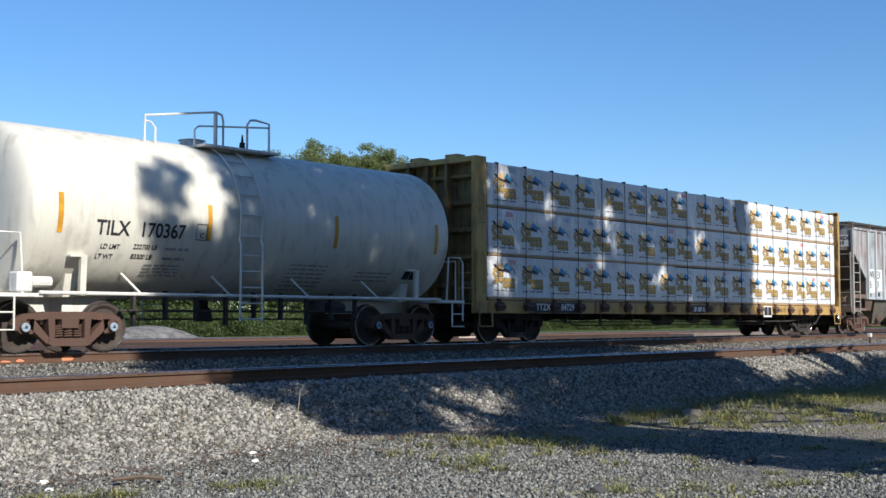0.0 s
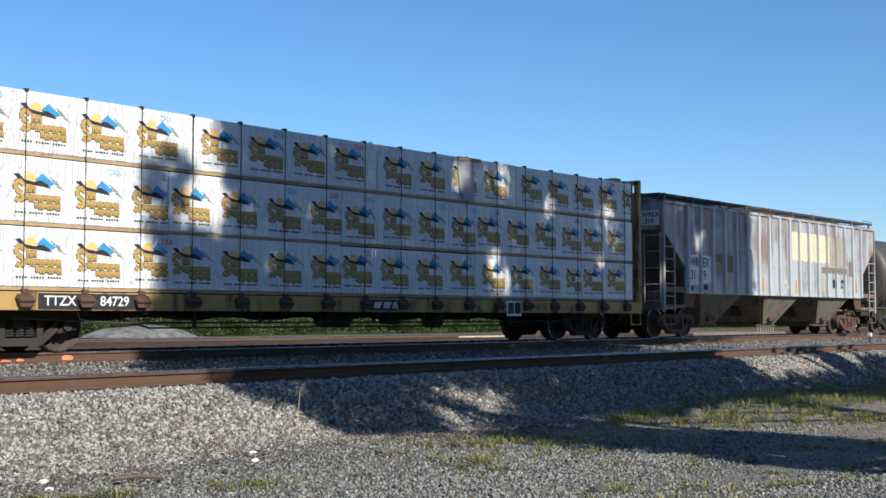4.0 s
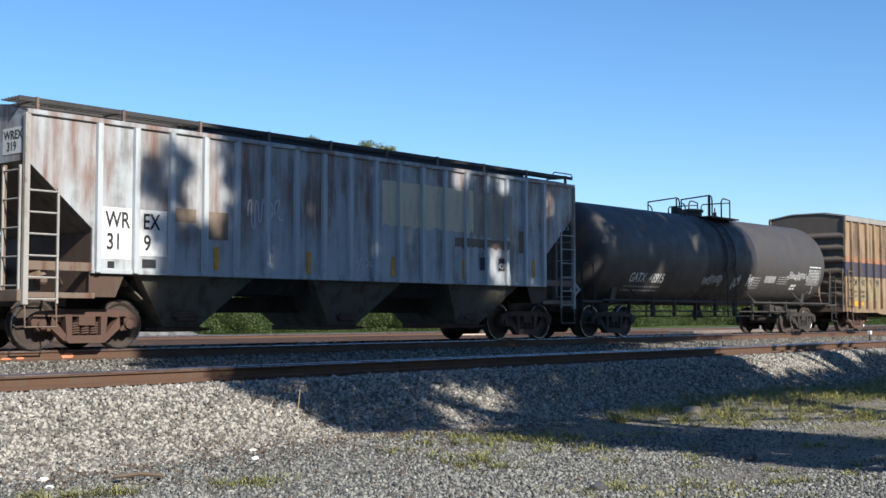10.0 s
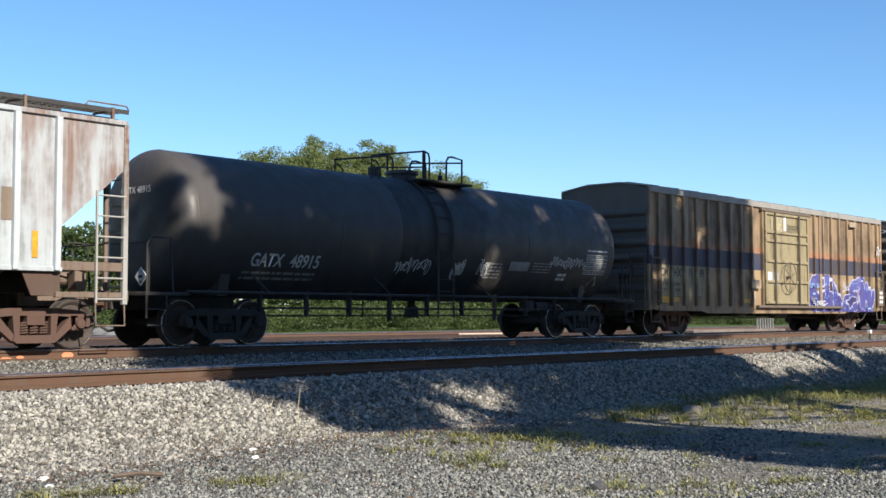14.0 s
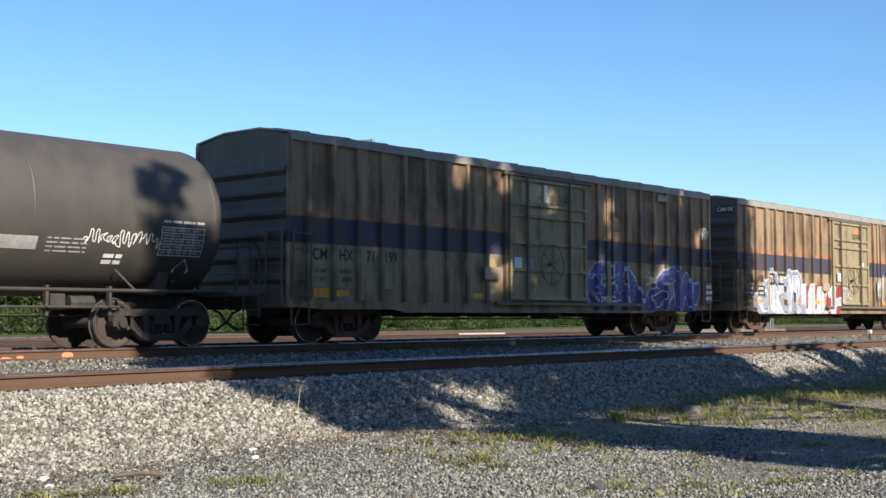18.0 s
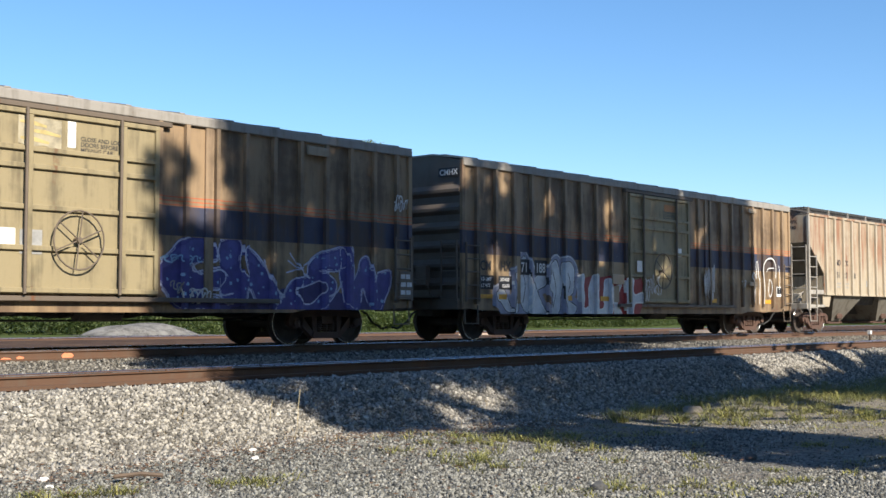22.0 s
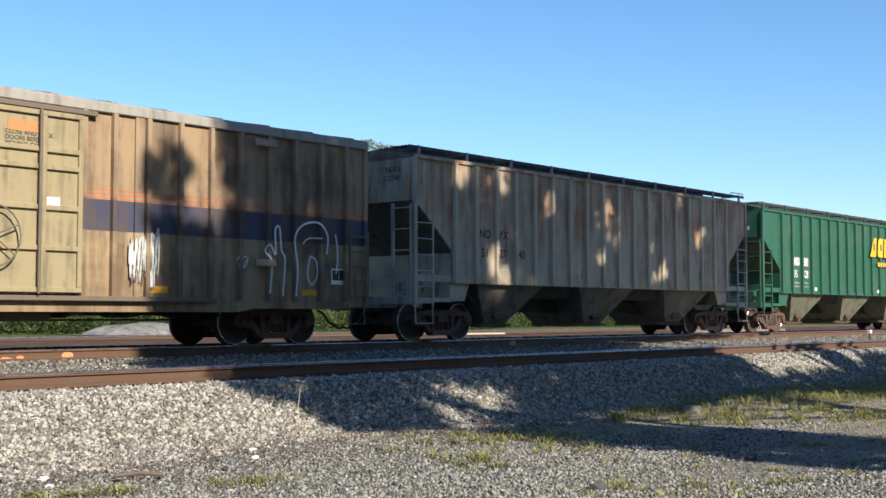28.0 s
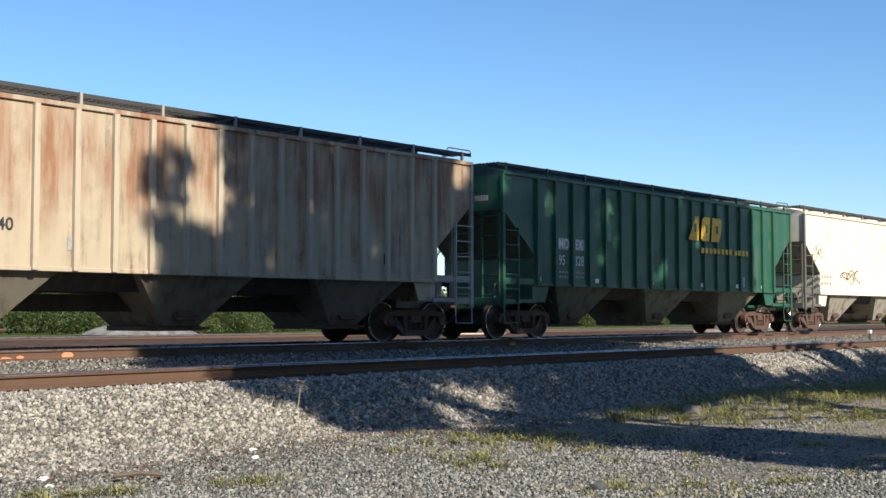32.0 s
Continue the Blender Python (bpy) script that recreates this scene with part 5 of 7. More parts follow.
def wrap_material():
    """White woven plastic: long slack folds, a few sharp creases with painted shade, a faint grey cast."""
    n = Nodes("lumber_wrap")
    k = n.noise(1.4, 6, (1, 1, 1.6))
    c = n.mix(n.steps(k, 0.35, 0.7, 0.0, 0.4), (0.79, 0.79, 0.78), (0.64, 0.65, 0.67))
    folds = n.noise(1.0, 5, (1.5, 1.5, 5.5), 0.65)
    lean = n.t.nodes.new("ShaderNodeMapping")
    lean.inputs["Rotation"].default_value = (0, radians(38), 0)
    lean.inputs["Scale"].default_value = (7.0, 7.0, 0.9)
    n.t.links.new(n.where, lean.inputs[0])
    sharp = n.t.nodes.new("ShaderNodeTexNoise")
    sharp.inputs["Scale"].default_value, sharp.inputs["Detail"].default_value = 1.0, 4
    n.t.links.new(lean.outputs[0], sharp.inputs["Vector"])
    crease = n.math("ABSOLUTE", n.math("SUBTRACT", sharp.outputs["Fac"], 0.5))
    # mask for wrinkle shade: grey put into the colour along some creases
    worn = n.math("MULTIPLY", n.steps(crease, 0.0, 0.022, 1.0, 0.0), n.steps(n.noise(0.9, 3), 0.48, 0.6))
    c = n.mix(n.math("MULTIPLY", worn, 0.35), c, (0.42, 0.43, 0.46))
    n.bump(n.math("ADD", folds, n.math("MULTIPLY", n.steps(crease, 0.0, 0.06), 0.35)), 1.0, 0.05)
    return n.done(c, 0.33)


WHITE_TANK = paint("tank_white", (0.68, 0.65, 0.555), 0.42, rust=0.08, dirt=0.28)
WHITE_IRON = paint("iron_white", (0.72, 0.70, 0.64), 0.5, rust=0.2, dirt=0.3)
BLACK_TANK = paint("tank_black", (0.060, 0.054, 0.050), 0.55, rust=0.12, dirt=0.45, rust_color=(0.10, 0.05, 0.03), dirt_color=(0.075, 0.065, 0.055))
GREY_BODY = paint("hopper_grey", (0.42, 0.45, 0.465), 0.45, rust=0.2, dirt=0.75, rust_color=(0.17, 0.075, 0.038), dirt_color=(0.15, 0.15, 0.145), runs=0.9, runs_from=3.4)
GREY_ROOF = paint("hopper_roof", (0.055, 0.05, 0.047), 0.85, rust=0.3, dirt=0.4)
GREY_IRON = paint("hopper_iron", (0.17, 0.125, 0.095), 0.65, rust=0.75, dirt=0.7, rust_color=(0.12, 0.05, 0.028))
DARK_IRON = paint("hopper_dark_iron", (0.11, 0.108, 0.10), 0.6, rust=0.35, dirt=0.6)
RUSTY_BODY = paint("hopper_rusty", (0.41, 0.345, 0.25), 0.6, rust=0.5, dirt=0.5, rust_color=(0.235, 0.092, 0.042), runs=1.0, runs_from=3.85)
RUSTY_IRON = paint("hopper_rusty_iron", (0.36, 0.335, 0.295), 0.6, rust=0.35, dirt=0.6)
GREEN_BODY = paint("hopper_green", (0.016, 0.088, 0.052), 0.45, rust=0.08, dirt=0.6, dirt_color=(0.085, 0.105, 0.075))
GREEN_ROOF = paint("hopper_green_roof", (0.02, 0.05, 0.035), 0.6, rust=0.2, dirt=0.4)
CREAM_BODY = paint("hopper_cream", (0.72, 0.66, 0.52), 0.55, rust=0.15, dirt=0.25)
DOOR_TAN = paint("door_tan", (0.285, 0.235, 0.135), 0.6, rust=0.3, dirt=0.8, dirt_color=(0.12, 0.10, 0.06))

white_tank, wt_h = tank_car("white_tank", "white tank car with black lettering and a top platform", 10.25, 22.55, 1.60, 2.585, 11.08, 21.72, 1.75, 15.8, WHITE_TANK, WHITE_IRON, slim=True)
flat, flat_h, flat_w = centre_beam("yellow centre-beam flatcar loaded with white-wrapped lumber", 22.87, 44.6)
# grey hopper: rust-brown knee paint, reused on its bulkheads as painted recess shade
grey_hopper, gh_h, hw = hopper("grey", "pale blue-grey covered hopper with rust streaks", 45.86, 62.12, GREY_BODY, GREY_ROOF, GREY_IRON, 18, 4.10, post_c=paint("hopper_grey_post", (0.47, 0.50, 0.515), 0.5, rust=0.15, dirt=0.4), knee_recess_c=paint("hopper_knee_recess_shade", (0.085, 0.050, 0.035), 0.75, rust=0.4, dirt=0.5), ladder_c=paint("hopper_ladder", (0.34, 0.325, 0.30), 0.6, rust=0.5, dirt=0.5))
black_tank, bt_h = tank_car("black_tank", "grimy black tank car with white lettering", 62.65, 79.5, 1.50, 2.46, 63.82, 78.30, 2.13, 71.50, BLACK_TANK, BLACK_IRON)
box_a, ba_h, bw = boxcar("boxcar_blue_graffiti", "weathered tan boxcar with a blue band and blue graffiti", 80.15, 97.93, 0, DOOR_TAN)
box_b, bb_h, bw = boxcar("boxcar_white_graffiti", "weathered tan boxcar with a blue band and white graffiti", 99.76, 117.7, 1, DOOR_TAN)
rusty_hopper, rh_h, hw = hopper("rusty", "rust-streaked off-white covered hopper", 119.3, 135.65, RUSTY_BODY, GREY_ROOF, RUSTY_IRON, 18, 4.29, post_c=paint("hopper_rusty_post", (0.44, 0.375, 0.28), 0.6, rust=0.25, dirt=0.4, rust_color=(0.30, 0.125, 0.055)))
green_hopper, nh_h, hw = hopper("green", "green covered hopper with a yellow emblem", 136.88, 153.3, GREEN_BODY, GREEN_ROOF, GREEN_BODY, 18, 4.2, bay=(0.15, 0.155, 0.105))
cream_hopper, ch_h, hw = hopper("cream", "cream covered hopper with faded lettering", 154.45, 170.8, CREAM_BODY, CREAM_BODY, DARK_IRON, 0, 4.3, bay=(0.35, 0.32, 0.26))


# ---- paint, lettering and graffiti on the cars
CREAM_PAINT = paint("cream_patch", (0.66, 0.58, 0.42), 0.6, rust=0.12, dirt=0.3)
TAN_PAINT = paint("brown_patch", (0.20, 0.15, 0.11), 0.7, rust=0.3, dirt=0.4)
PURPLE = plain("spray_purple", (0.075, 0.068, 0.26), 0.5, 0, 0.35, 5)
DEEP_PURPLE = plain("spray_deep_purple", (0.052, 0.040, 0.15), 0.5, 0, 0.4, 5)
PALE_PURPLE = plain("spray_pale_purple", (0.105, 0.105, 0.33), 0.5, 0, 0.35, 5)
LILAC = plain("spray_lilac", (0.56, 0.58, 0.72), 0.5, 0, 0.35, 6)
SKY_SPRAY = plain("spray_light_blue", (0.25, 0.42, 0.62), 0.5, 0, 0.2)
SILVER = plain("spray_silver", (0.52, 0.55, 0.60), 0.4, 0.2, 0.3, 4)
RED_SPRAY = plain("spray_red", (0.30, 0.035, 0.035), 0.55, 0, 0.3, 5)
LAVENDER = plain("spray_lavender", (0.30, 0.31, 0.40), 0.5, 0.1, 0.3, 4)
BROWN_SPRAY = plain("spray_brown", (0.14, 0.07, 0.04), 0.6, 0, 0.2)
EMBLEM_YELLOW = plain("emblem_yellow", (0.70, 0.42, 0.02), 0.5, 0, 0.25)


def wrap_on(ob, r, zc, lift=0.010):
    """Bends a flat part on to the side of a tank."""
    for v in ob.data.vertices:
        z = max(-r * 0.98, min(r * 0.98, v.co.z - zc))
        v.co.y = -math.sqrt(r * r - z * z) - lift
    return ob


def sheet(x0, x1, z0, z1, n=8):
    """A thin upright strip in slices, ready to be bent."""
    s = Shape()
    for i in range(n):
        a, b = z0 + (z1 - z0) * i / n, z0 + (z1 - z0) * (i + 1) / n
        s.add([(x0, 0, a), (x1, 0, a), (x1, 0, b), (x0, 0, b)], [(0, 1, 2, 3)])
    return s


def tank_words(words, height, x, z, car, r, zc, ink, squeeze=1.0):
    wrap_on(lettering(words, height, x, z, 0, ink, car, squeeze=squeeze), r, zc)


def tank_bars(x, z, wide, rows, car, r, zc, ink, height=0.04, gap=0.085):
    s, rnd = Shape(), random.Random(int(100 * (x + z)) % 997)
    for i in range(rows):
        a = x
        while a < x + wide:
            b = min(x + wide, a + rnd.uniform(0.08, 0.3))
            s.add([(a, 0, z - i * gap), (b, 0, z - i * gap), (b, 0, z - i * gap + height), (a, 0, z - i * gap + height)], [(0, 1, 2, 3)])
            a = b + 0.04
    wrap_on(part("stencil_bar", s, ink, car), r, zc)


def scrawl(rnd, x0, x1, z0, z1, loops, width):
    """A looping hand-drawn line as a flat ribbon."""
    pts = []
    n = loops * 10
    for i in range(n + 1):
        t = i / n
        if i % 10 == 0:
            tall, wide, lift = rnd.uniform(0.35, 1.0), rnd.uniform(-0.6, 0.9), rnd.uniform(-0.35, 0.35)
        a = 6.283 * loops * t
        pts.append((x0 + (x1 - x0) * t + wide * (x1 - x0) / loops * math.sin(a * (1 if wide > 0 else 2)), (z0 + z1) / 2 + (z1 - z0) / 2 * max(-1, min(1, tall * math.sin(a + 1.5 * wide) + lift))))
    s = Shape()
    for (a, b), (c, d) in zip(pts, pts[1:]):
        m = width / 2 / max(1e-6, math.hypot(c - a, d - b))
        nx, nz = (d - b) * m, (a - c) * m
        s.add([(a + nx, 0, b + nz), (c + nx, 0, d + nz), (c - nx, 0, d - nz), (a - nx, 0, b - nz)], [(0, 1, 2, 3)])
    return s


# white tank car
m, r, zc = 16.4, 1.60, 2.585
tank_words("TILX", 0.26, 12.20 - m, 2.13, white_tank, r, zc, BLACK_INK, 0.92)
tank_words("170367", 0.26, 13.12 - m, 2.13, white_tank, r, zc, BLACK_INK, 0.92)
tank_words("LD LMT", 0.085, 12.35 - m, 1.88, white_tank, r, zc, BLACK_INK)
tank_words("LT WT", 0.085, 12.30 - m, 1.70, white_tank, r, zc, BLACK_INK)
tank_words("222700 LB", 0.085, 13.05 - m, 1.90, white_tank, r, zc, BLACK_INK)
tank_words("83300 LB", 0.085, 13.05 - m, 1.72, white_tank, r, zc, BLACK_INK)
tank_bars(13.75 - m, 1.90, 0.55, 1, white_tank, r, zc, GREY_INK, 0.05)
tank_bars(13.75 - m, 1.72, 0.5, 1, white_tank, r, zc, GREY_INK, 0.05)
tank_bars(13.4 - m, 1.60, 0.85, 4, white_tank, r, zc, GREY_INK, 0.03, 0.06)
tank_bars(17.0 - m, 1.72, 1.1, 7, white_tank, r, zc, GREY_INK, 0.028, 0.085)
tank_bars(19.0 - m, 1.62, 1.1, 3, white_tank, r, zc, GREY_INK, 0.028, 0.085)
for x in (11.42, 14.66, 18.06, 21.32):
    wrap_on(part("reflector", sheet(x - m, x + 0.10 - m, 2.12, 2.82), YELLOW_TAPE, white_tank, "yellow reflective strip"), r, zc)
wrap_on(part("data_stencil", sheet(20.55 - m, 20.75 - m, 1.52, 1.76), BLACK_INK, white_tank), r, zc)
wrap_on(part("data_stencil", sheet(20.78 - m, 20.98 - m, 1.52, 1.76), BLACK_INK, white_tank), r, zc)
frame_lines = Shape()
for a, b, c, d in ((14.4, 14.66, 2.42, 2.435), (14.4, 14.66, 2.12, 2.135), (14.4, 14.413, 2.135, 2.42), (14.647, 14.66, 2.135, 2.42)):
    frame_lines.add([(a - m, 0, c), (b - m, 0, c), (b - m, 0, d), (a - m, 0, d)], [(0, 1, 2, 3)])
wrap_on(part("plate_frame", frame_lines, BLACK_INK, white_tank), r, zc)
tank_words("C", 0.09, 14.49 - m, 2.17, white_tank, r, zc, BLACK_INK)
part("valve_box", Shape().box(10.75 - m, 11.05 - m, -1.45, -1.15, 1.06, 1.42, 0.03).lathe([(0, 0.1), (0.4, 0.1)], 10, "x", (11.05 - m, -1.3, 1.25)), WHITE_IRON, white_tank)

BEARING_BLUE = plain("bearing_blue", (0.30, 0.38, 0.46), 0.5, 0, 0.2)
for k in (-1, 1):
    for dx in (-0.889, 0.889):
        x = k * (wt_h - 1.75) + dx
        face = part("bearing_face", Shape().lathe([(-0.142, 0.005), (-0.142, 0.078), (-0.128, 0.084)], 18, "y"), BEARING_BLUE, white_tank, "pale blue bearing face", at=(x, -1.0, WHEEL_R))
        part("bearing_bolts", Shape().add([(0.045 * math.cos(a), -0.144, 0.045 * math.sin(a)) for a in (1.57, 3.66, 5.76)], [(0, 1, 2)]), BLACK_INK, face)

# black tank car
m, r, zc = 70.975, 1.50, 2.46
tank_words("GATX", 0.26, 65.15 - m, 1.62, black_tank, r, zc, WHITE_INK, 0.85)
tank_words("48915", 0.26, 66.22 - m, 1.62, black_tank, r, zc, WHITE_INK, 0.9)
tank_bars(65.05 - m, 1.46, 2.0, 2, black_tank, r, zc, GREY_INK, 0.05, 0.11)
rnd = random.Random(3)
for x0, x1, z0, z1, k in ((69.4, 70.6, 1.55, 1.95, 11), (71.45, 71.85, 1.5, 1.95, 6), (72.4, 72.8, 1.6, 2.0, 5), (75.3, 76.95, 1.86, 2.16, 13)):
    wrap_on(part("graffiti_tag", scrawl(rnd, x0 - m, x1 - m, z0, z1, k, 0.021), WHITE_INK, black_tank, "white sprayed scrawl"), r, zc)
tank_bars(72.7 - m, 1.88, 0.6, 5, black_tank, r, zc, GREY_INK, 0.04, 0.085)
wrap_on(part("faded_panel", sheet(73.62 - m, 74.42 - m, 1.75, 1.98), GREY_INK, black_tank), r, zc)
tank_bars(74.6 - m, 1.95, 0.8, 4, black_tank, r, zc, GREY_INK, 0.03, 0.075)
tank_bars(76.98 - m, 2.36, 0.95, 1, black_tank, r, zc, WHITE_INK, 0.045)
grid = Shape()
for k in range(6):
    grid.add([(76.95 - m, 0, 1.74 + 0.105 * k), (77.95 - m, 0, 1.74 + 0.105 * k), (77.95 - m, 0, 1.755 + 0.105 * k), (76.95 - m, 0, 1.755 + 0.105 * k)], [(0, 1, 2, 3)])
for k in range(5):
    a = 76.95 + 0.246 * k
    for j in range(5):
        grid.add([(a - m, 0, 1.755 + 0.105 * j), (a + 0.016 - m, 0, 1.755 + 0.105 * j), (a + 0.016 - m, 0, 1.845 + 0.105 * j), (a - m, 0, 1.845 + 0.105 * j)], [(0, 1, 2, 3)])
wrap_on(part("test_table", grid, WHITE_INK, black_tank, "white ruled stencil table"), r, zc)
tank_bars(77.0 - m, 2.20, 0.88, 5, black_tank, r, zc, GREY_INK, 0.045, 0.105)
tank_bars(75.8 - m, 1.66, 0.4, 2, black_tank, r, zc, WHITE_INK, 0.07, 0.11)
wrap_on(part("hazard_placard", Shape().add([(77.62 - m, 0, 1.24), (77.82 - m, 0, 1.47), (77.62 - m, 0, 1.70), (77.42 - m, 0, 1.47)], [(0, 1, 2, 3)]), WHITE_PLATE, black_tank, "white diamond placard"), r, zc)
end_placard = part("hazard_placard", Shape().extrude([(-1.33, 1.34), (-1.15, 1.16), (-0.97, 1.34), (-1.15, 1.52)], "x", 62.615 - m, 62.635 - m), WHITE_PLATE, black_tank, "white diamond placard with blue marks")
for a, b, c, d, ink in ((-1.21, -1.09, 1.31, 1.37, BLACK_INK), (-1.18, -1.12, 1.40, 1.46, BLUE_INK), (-1.17, -1.13, 1.22, 1.27, BLACK_INK)):
    part("placard_mark", Shape().box(62.608 - m, 62.614 - m, a, b, c, d), ink, end_placard)

part("spill_band", Shape().lathe([(69.50 - m, r), (69.52 - m, r + 0.004), (72.80 - m, r + 0.004), (72.82 - m, r)], 64, "x", (0, 0, zc), False), paint("spill_black", (0.026, 0.023, 0.022), 0.55, rust=0.1, dirt=0.3), black_tank, "dark band of dried spill round the tank", smooth=True)

# grey hopper
m, yw = 53.95, -hw - 0.004
for x0, x1, top, low, up, down in ((47.34, 47.95, 1.64, 2.58, "WR", "31"), (48.14, 48.74, 1.72, 2.58, "EX", "9")):
    plate(x0 - m, top, x1 - x0, low - top, yw, WHITE_PLATE, grey_hopper, "lettering_patch", "white patch of paint")
    lettering(up, 0.29, x0 + 0.06 - m, 2.22, yw - 0.010, BLACK_INK, grey_hopper, squeeze=0.76)
    lettering(down, 0.29, x0 + 0.08 - m, 1.82, yw - 0.010, BLACK_INK, grey_hopper, squeeze=0.8)
DULL_PAINT = paint("dull_patch", (0.34, 0.31, 0.25), 0.7, rust=0.2, dirt=0.5)


post_paint = paint("board_tan", (0.36, 0.28, 0.19), 0.6, rust=0.3, dirt=0.6)


def patch_over_posts(car, half, x0, x1, z0, z1, material, label, seed):
    """A roller-painted patch with a ragged lower edge that goes over sheet and posts alike."""
    rnd = random.Random(seed)
    posts = [-half + 1.42 + (2 * half - 2.84) * i / 17 for i in range(18)]
    cuts = [x0] + [v for p in posts for v in (p - 0.055, p + 0.055) if x0 < v < x1] + [x1]
    for a, b in zip(cuts, cuts[1:]):
        on_post = any(abs((a + b) / 2 - p) < 0.056 for p in posts)
        y = -hw - (0.089 if on_post else 0.004)
        n = 1 if on_post else 6
        low = [(a + (b - a) * i / n, z0 + rnd.uniform(-0.05, 0.05)) for i in range(n + 1)]
        part("paint_patch", Shape().extrude(low + [(b, z1), (a, z1)], "y", y - 0.003, y), material, car, label)


patch_over_posts(grey_hopper, gh_h, 54.58 - m, 57.80 - m, 2.66, 3.68, CREAM_PAINT, "cream repaint patch", 1)
patch_over_posts(grey_hopper, gh_h, 57.80 - m, 59.35 - m, 2.55, 3.66, DULL_PAINT, "dull cream repaint patch", 2)
patch_over_posts(grey_hopper, gh_h, 57.10 - m, 59.20 - m, 2.28, 2.50, TAN_PAINT, "brown repaint patch", 3)
for a, b, c, d in ((48.86, 49.42, 2.40, 2.66), (49.69, 50.2, 2.10, 2.64), (58.03, 58.41, 1.74, 2.05), (58.79, 59.18, 1.74, 2.05), (59.62, 59.9, 2.22, 2.78), (48.2, 48.5, 1.50, 1.66), (47.46, 47.6, 1.48, 1.6)):
    if 1.7 < c < 1.8:
        plate(a - 0.03 - m, c - 0.03, b - a + 0.06, d - c + 0.06, yw + 0.003, GREY_INK, grey_hopper, "data_panel_frame")
    plate(a - m, c, b - a, d - c, yw, TAN_PAINT if c > 2.05 else BLACK_INK, grey_hopper, "stencil_patch")
for x, z in ((49.86, 1.50), (52.3, 1.5), (54.88, 1.49), (57.38, 1.5), (60.2, 1.6)):
    plate(x - m, z, 0.11, 0.46, yw - 0.004, YELLOW_TAPE, grey_hopper, "reflector", "yellow reflective strip")
for x0, x1, z0, z1, k in ((53.75, 54.3, 1.56, 1.92, 4), (50.7, 51.6, 2.3, 3.1, 5), (58.82, 59.15, 1.78, 1.95, 3)):
    o = part("graffiti_tag", scrawl(rnd, x0 - m, x1 - m, z0, z1, k, 0.03), WHITE_INK, grey_hopper, "white sprayed scrawl")
    o.location.y = yw - 0.006

# lettering on the end sheets of the hoppers
def end_words(words, height, y, z, x, ink, car):
    """Words on an end wall that faces down the track; y is the left edge seen from outside."""
    o = lettering(words, height, 0, 0, 0, ink, car)
    o.data.transform(Matrix.Translation((x, y, z)) @ Matrix.Rotation(radians(-90), 4, "Z"))
    return o


part("end_patch", Shape().box(-gh_h - 0.006, -gh_h, -1.40, -0.75, 3.42, 3.88), WHITE_PLATE, grey_hopper)
end_words("WREX", 0.15, -0.80, 3.68, -gh_h - 0.010, BLACK_INK, grey_hopper)
end_words("319", 0.15, -0.90, 3.48, -gh_h - 0.010, BLACK_INK, grey_hopper)
tank_a = 63.82 - 0.27 * 1.5 - 71.075
end_words("GATX 48915", 0.13, 0.55, 3.05, tank_a - 0.012, WHITE_INK, black_tank)
end_words("NDYX", 0.125, -0.60, 3.99, -rh_h - 0.006, BLACK_INK, rusty_hopper)
end_words("512740", 0.125, -0.53, 3.78, -rh_h - 0.006, BLACK_INK, rusty_hopper)
end_words("95328", 0.13, -0.60, 3.55, -nh_h - 0.006, WHITE_INK, green_hopper)

# boxcars
def on_wall(car, x):
    """How far the wall stands out at x: flat panel, post or door frame."""
    d = min(abs(x - p) for p in POSTS[car.name])
    y = -bw - 0.004 - 0.09 * float(np.clip((0.070 - d) / 0.010, 0, 1))
    half = 8.9
    if 7.33 - half < x < 10.72 - half:
        y = -bw - 0.162
    return y


def near_stroke(px, pz, strokes):
    best = np.full(px.shape, 9.0)
    for line in strokes:
        for (ax, az), (bx, bz) in zip(line, line[1:]):
            dx, dz = bx - ax, bz - az
            t = np.clip(((px - ax) * dx + (pz - az) * dz) / (dx * dx + dz * dz + 1e-9), 0, 1)
            best = np.minimum(best, np.hypot(px - ax - t * dx, pz - az - t * dz))
    return best


def mural(car, x0, x1, z0, z1, layers, materials, label, step=0.016):
    """Sprayed letters that follow the posts of the wall: layers map a grid of places to a paint number, -1 for none."""
    nx, nz = int((x1 - x0) / step), int((z1 - z0) / step)
    gx, gz = x0 + step * np.arange(nx + 1), z0 + step * np.arange(nz + 1)
    cx, cz = np.meshgrid(gx[:-1] + step / 2, gz[:-1] + step / 2, indexing="ij")
    kind = layers(cx, cz)
    ys = np.array([on_wall(car, x) for x in gx])
    verts = np.stack([np.repeat(gx, nz + 1), np.repeat(ys, nz + 1), np.tile(gz, nx + 1)], 1)
    i, j = np.nonzero(kind >= 0)
    a = i * (nz + 1) + j
    faces = np.stack([a, a + nz + 1, a + nz + 2, a + 1], 1)
    me = big_mesh("graffiti", verts, faces, materials[0])
    for extra in materials[1:]:
        me.materials.append(extra)
    me.polygons.foreach_set("material_index", kind[i, j].astype(np.int32))
    return part("graffiti", me, None, car, label)


def curve(points, n=6):
    """A smooth line through points."""
    p = [Vector(q) for q in points]
    p = [p[0]] + p + [p[-1]]
    out = []
    for a, b, c, d in zip(p, p[1:], p[2:], p[3:]):
        for k in range(n):
            t = k / n
            out.append(tuple(0.5 * ((2 * b) + (c - a) * t + (2 * a - 5 * b + 4 * c - d) * t * t + (3 * b - a - 3 * c + d) * t ** 3)))
    return out + [tuple(p[-1])]


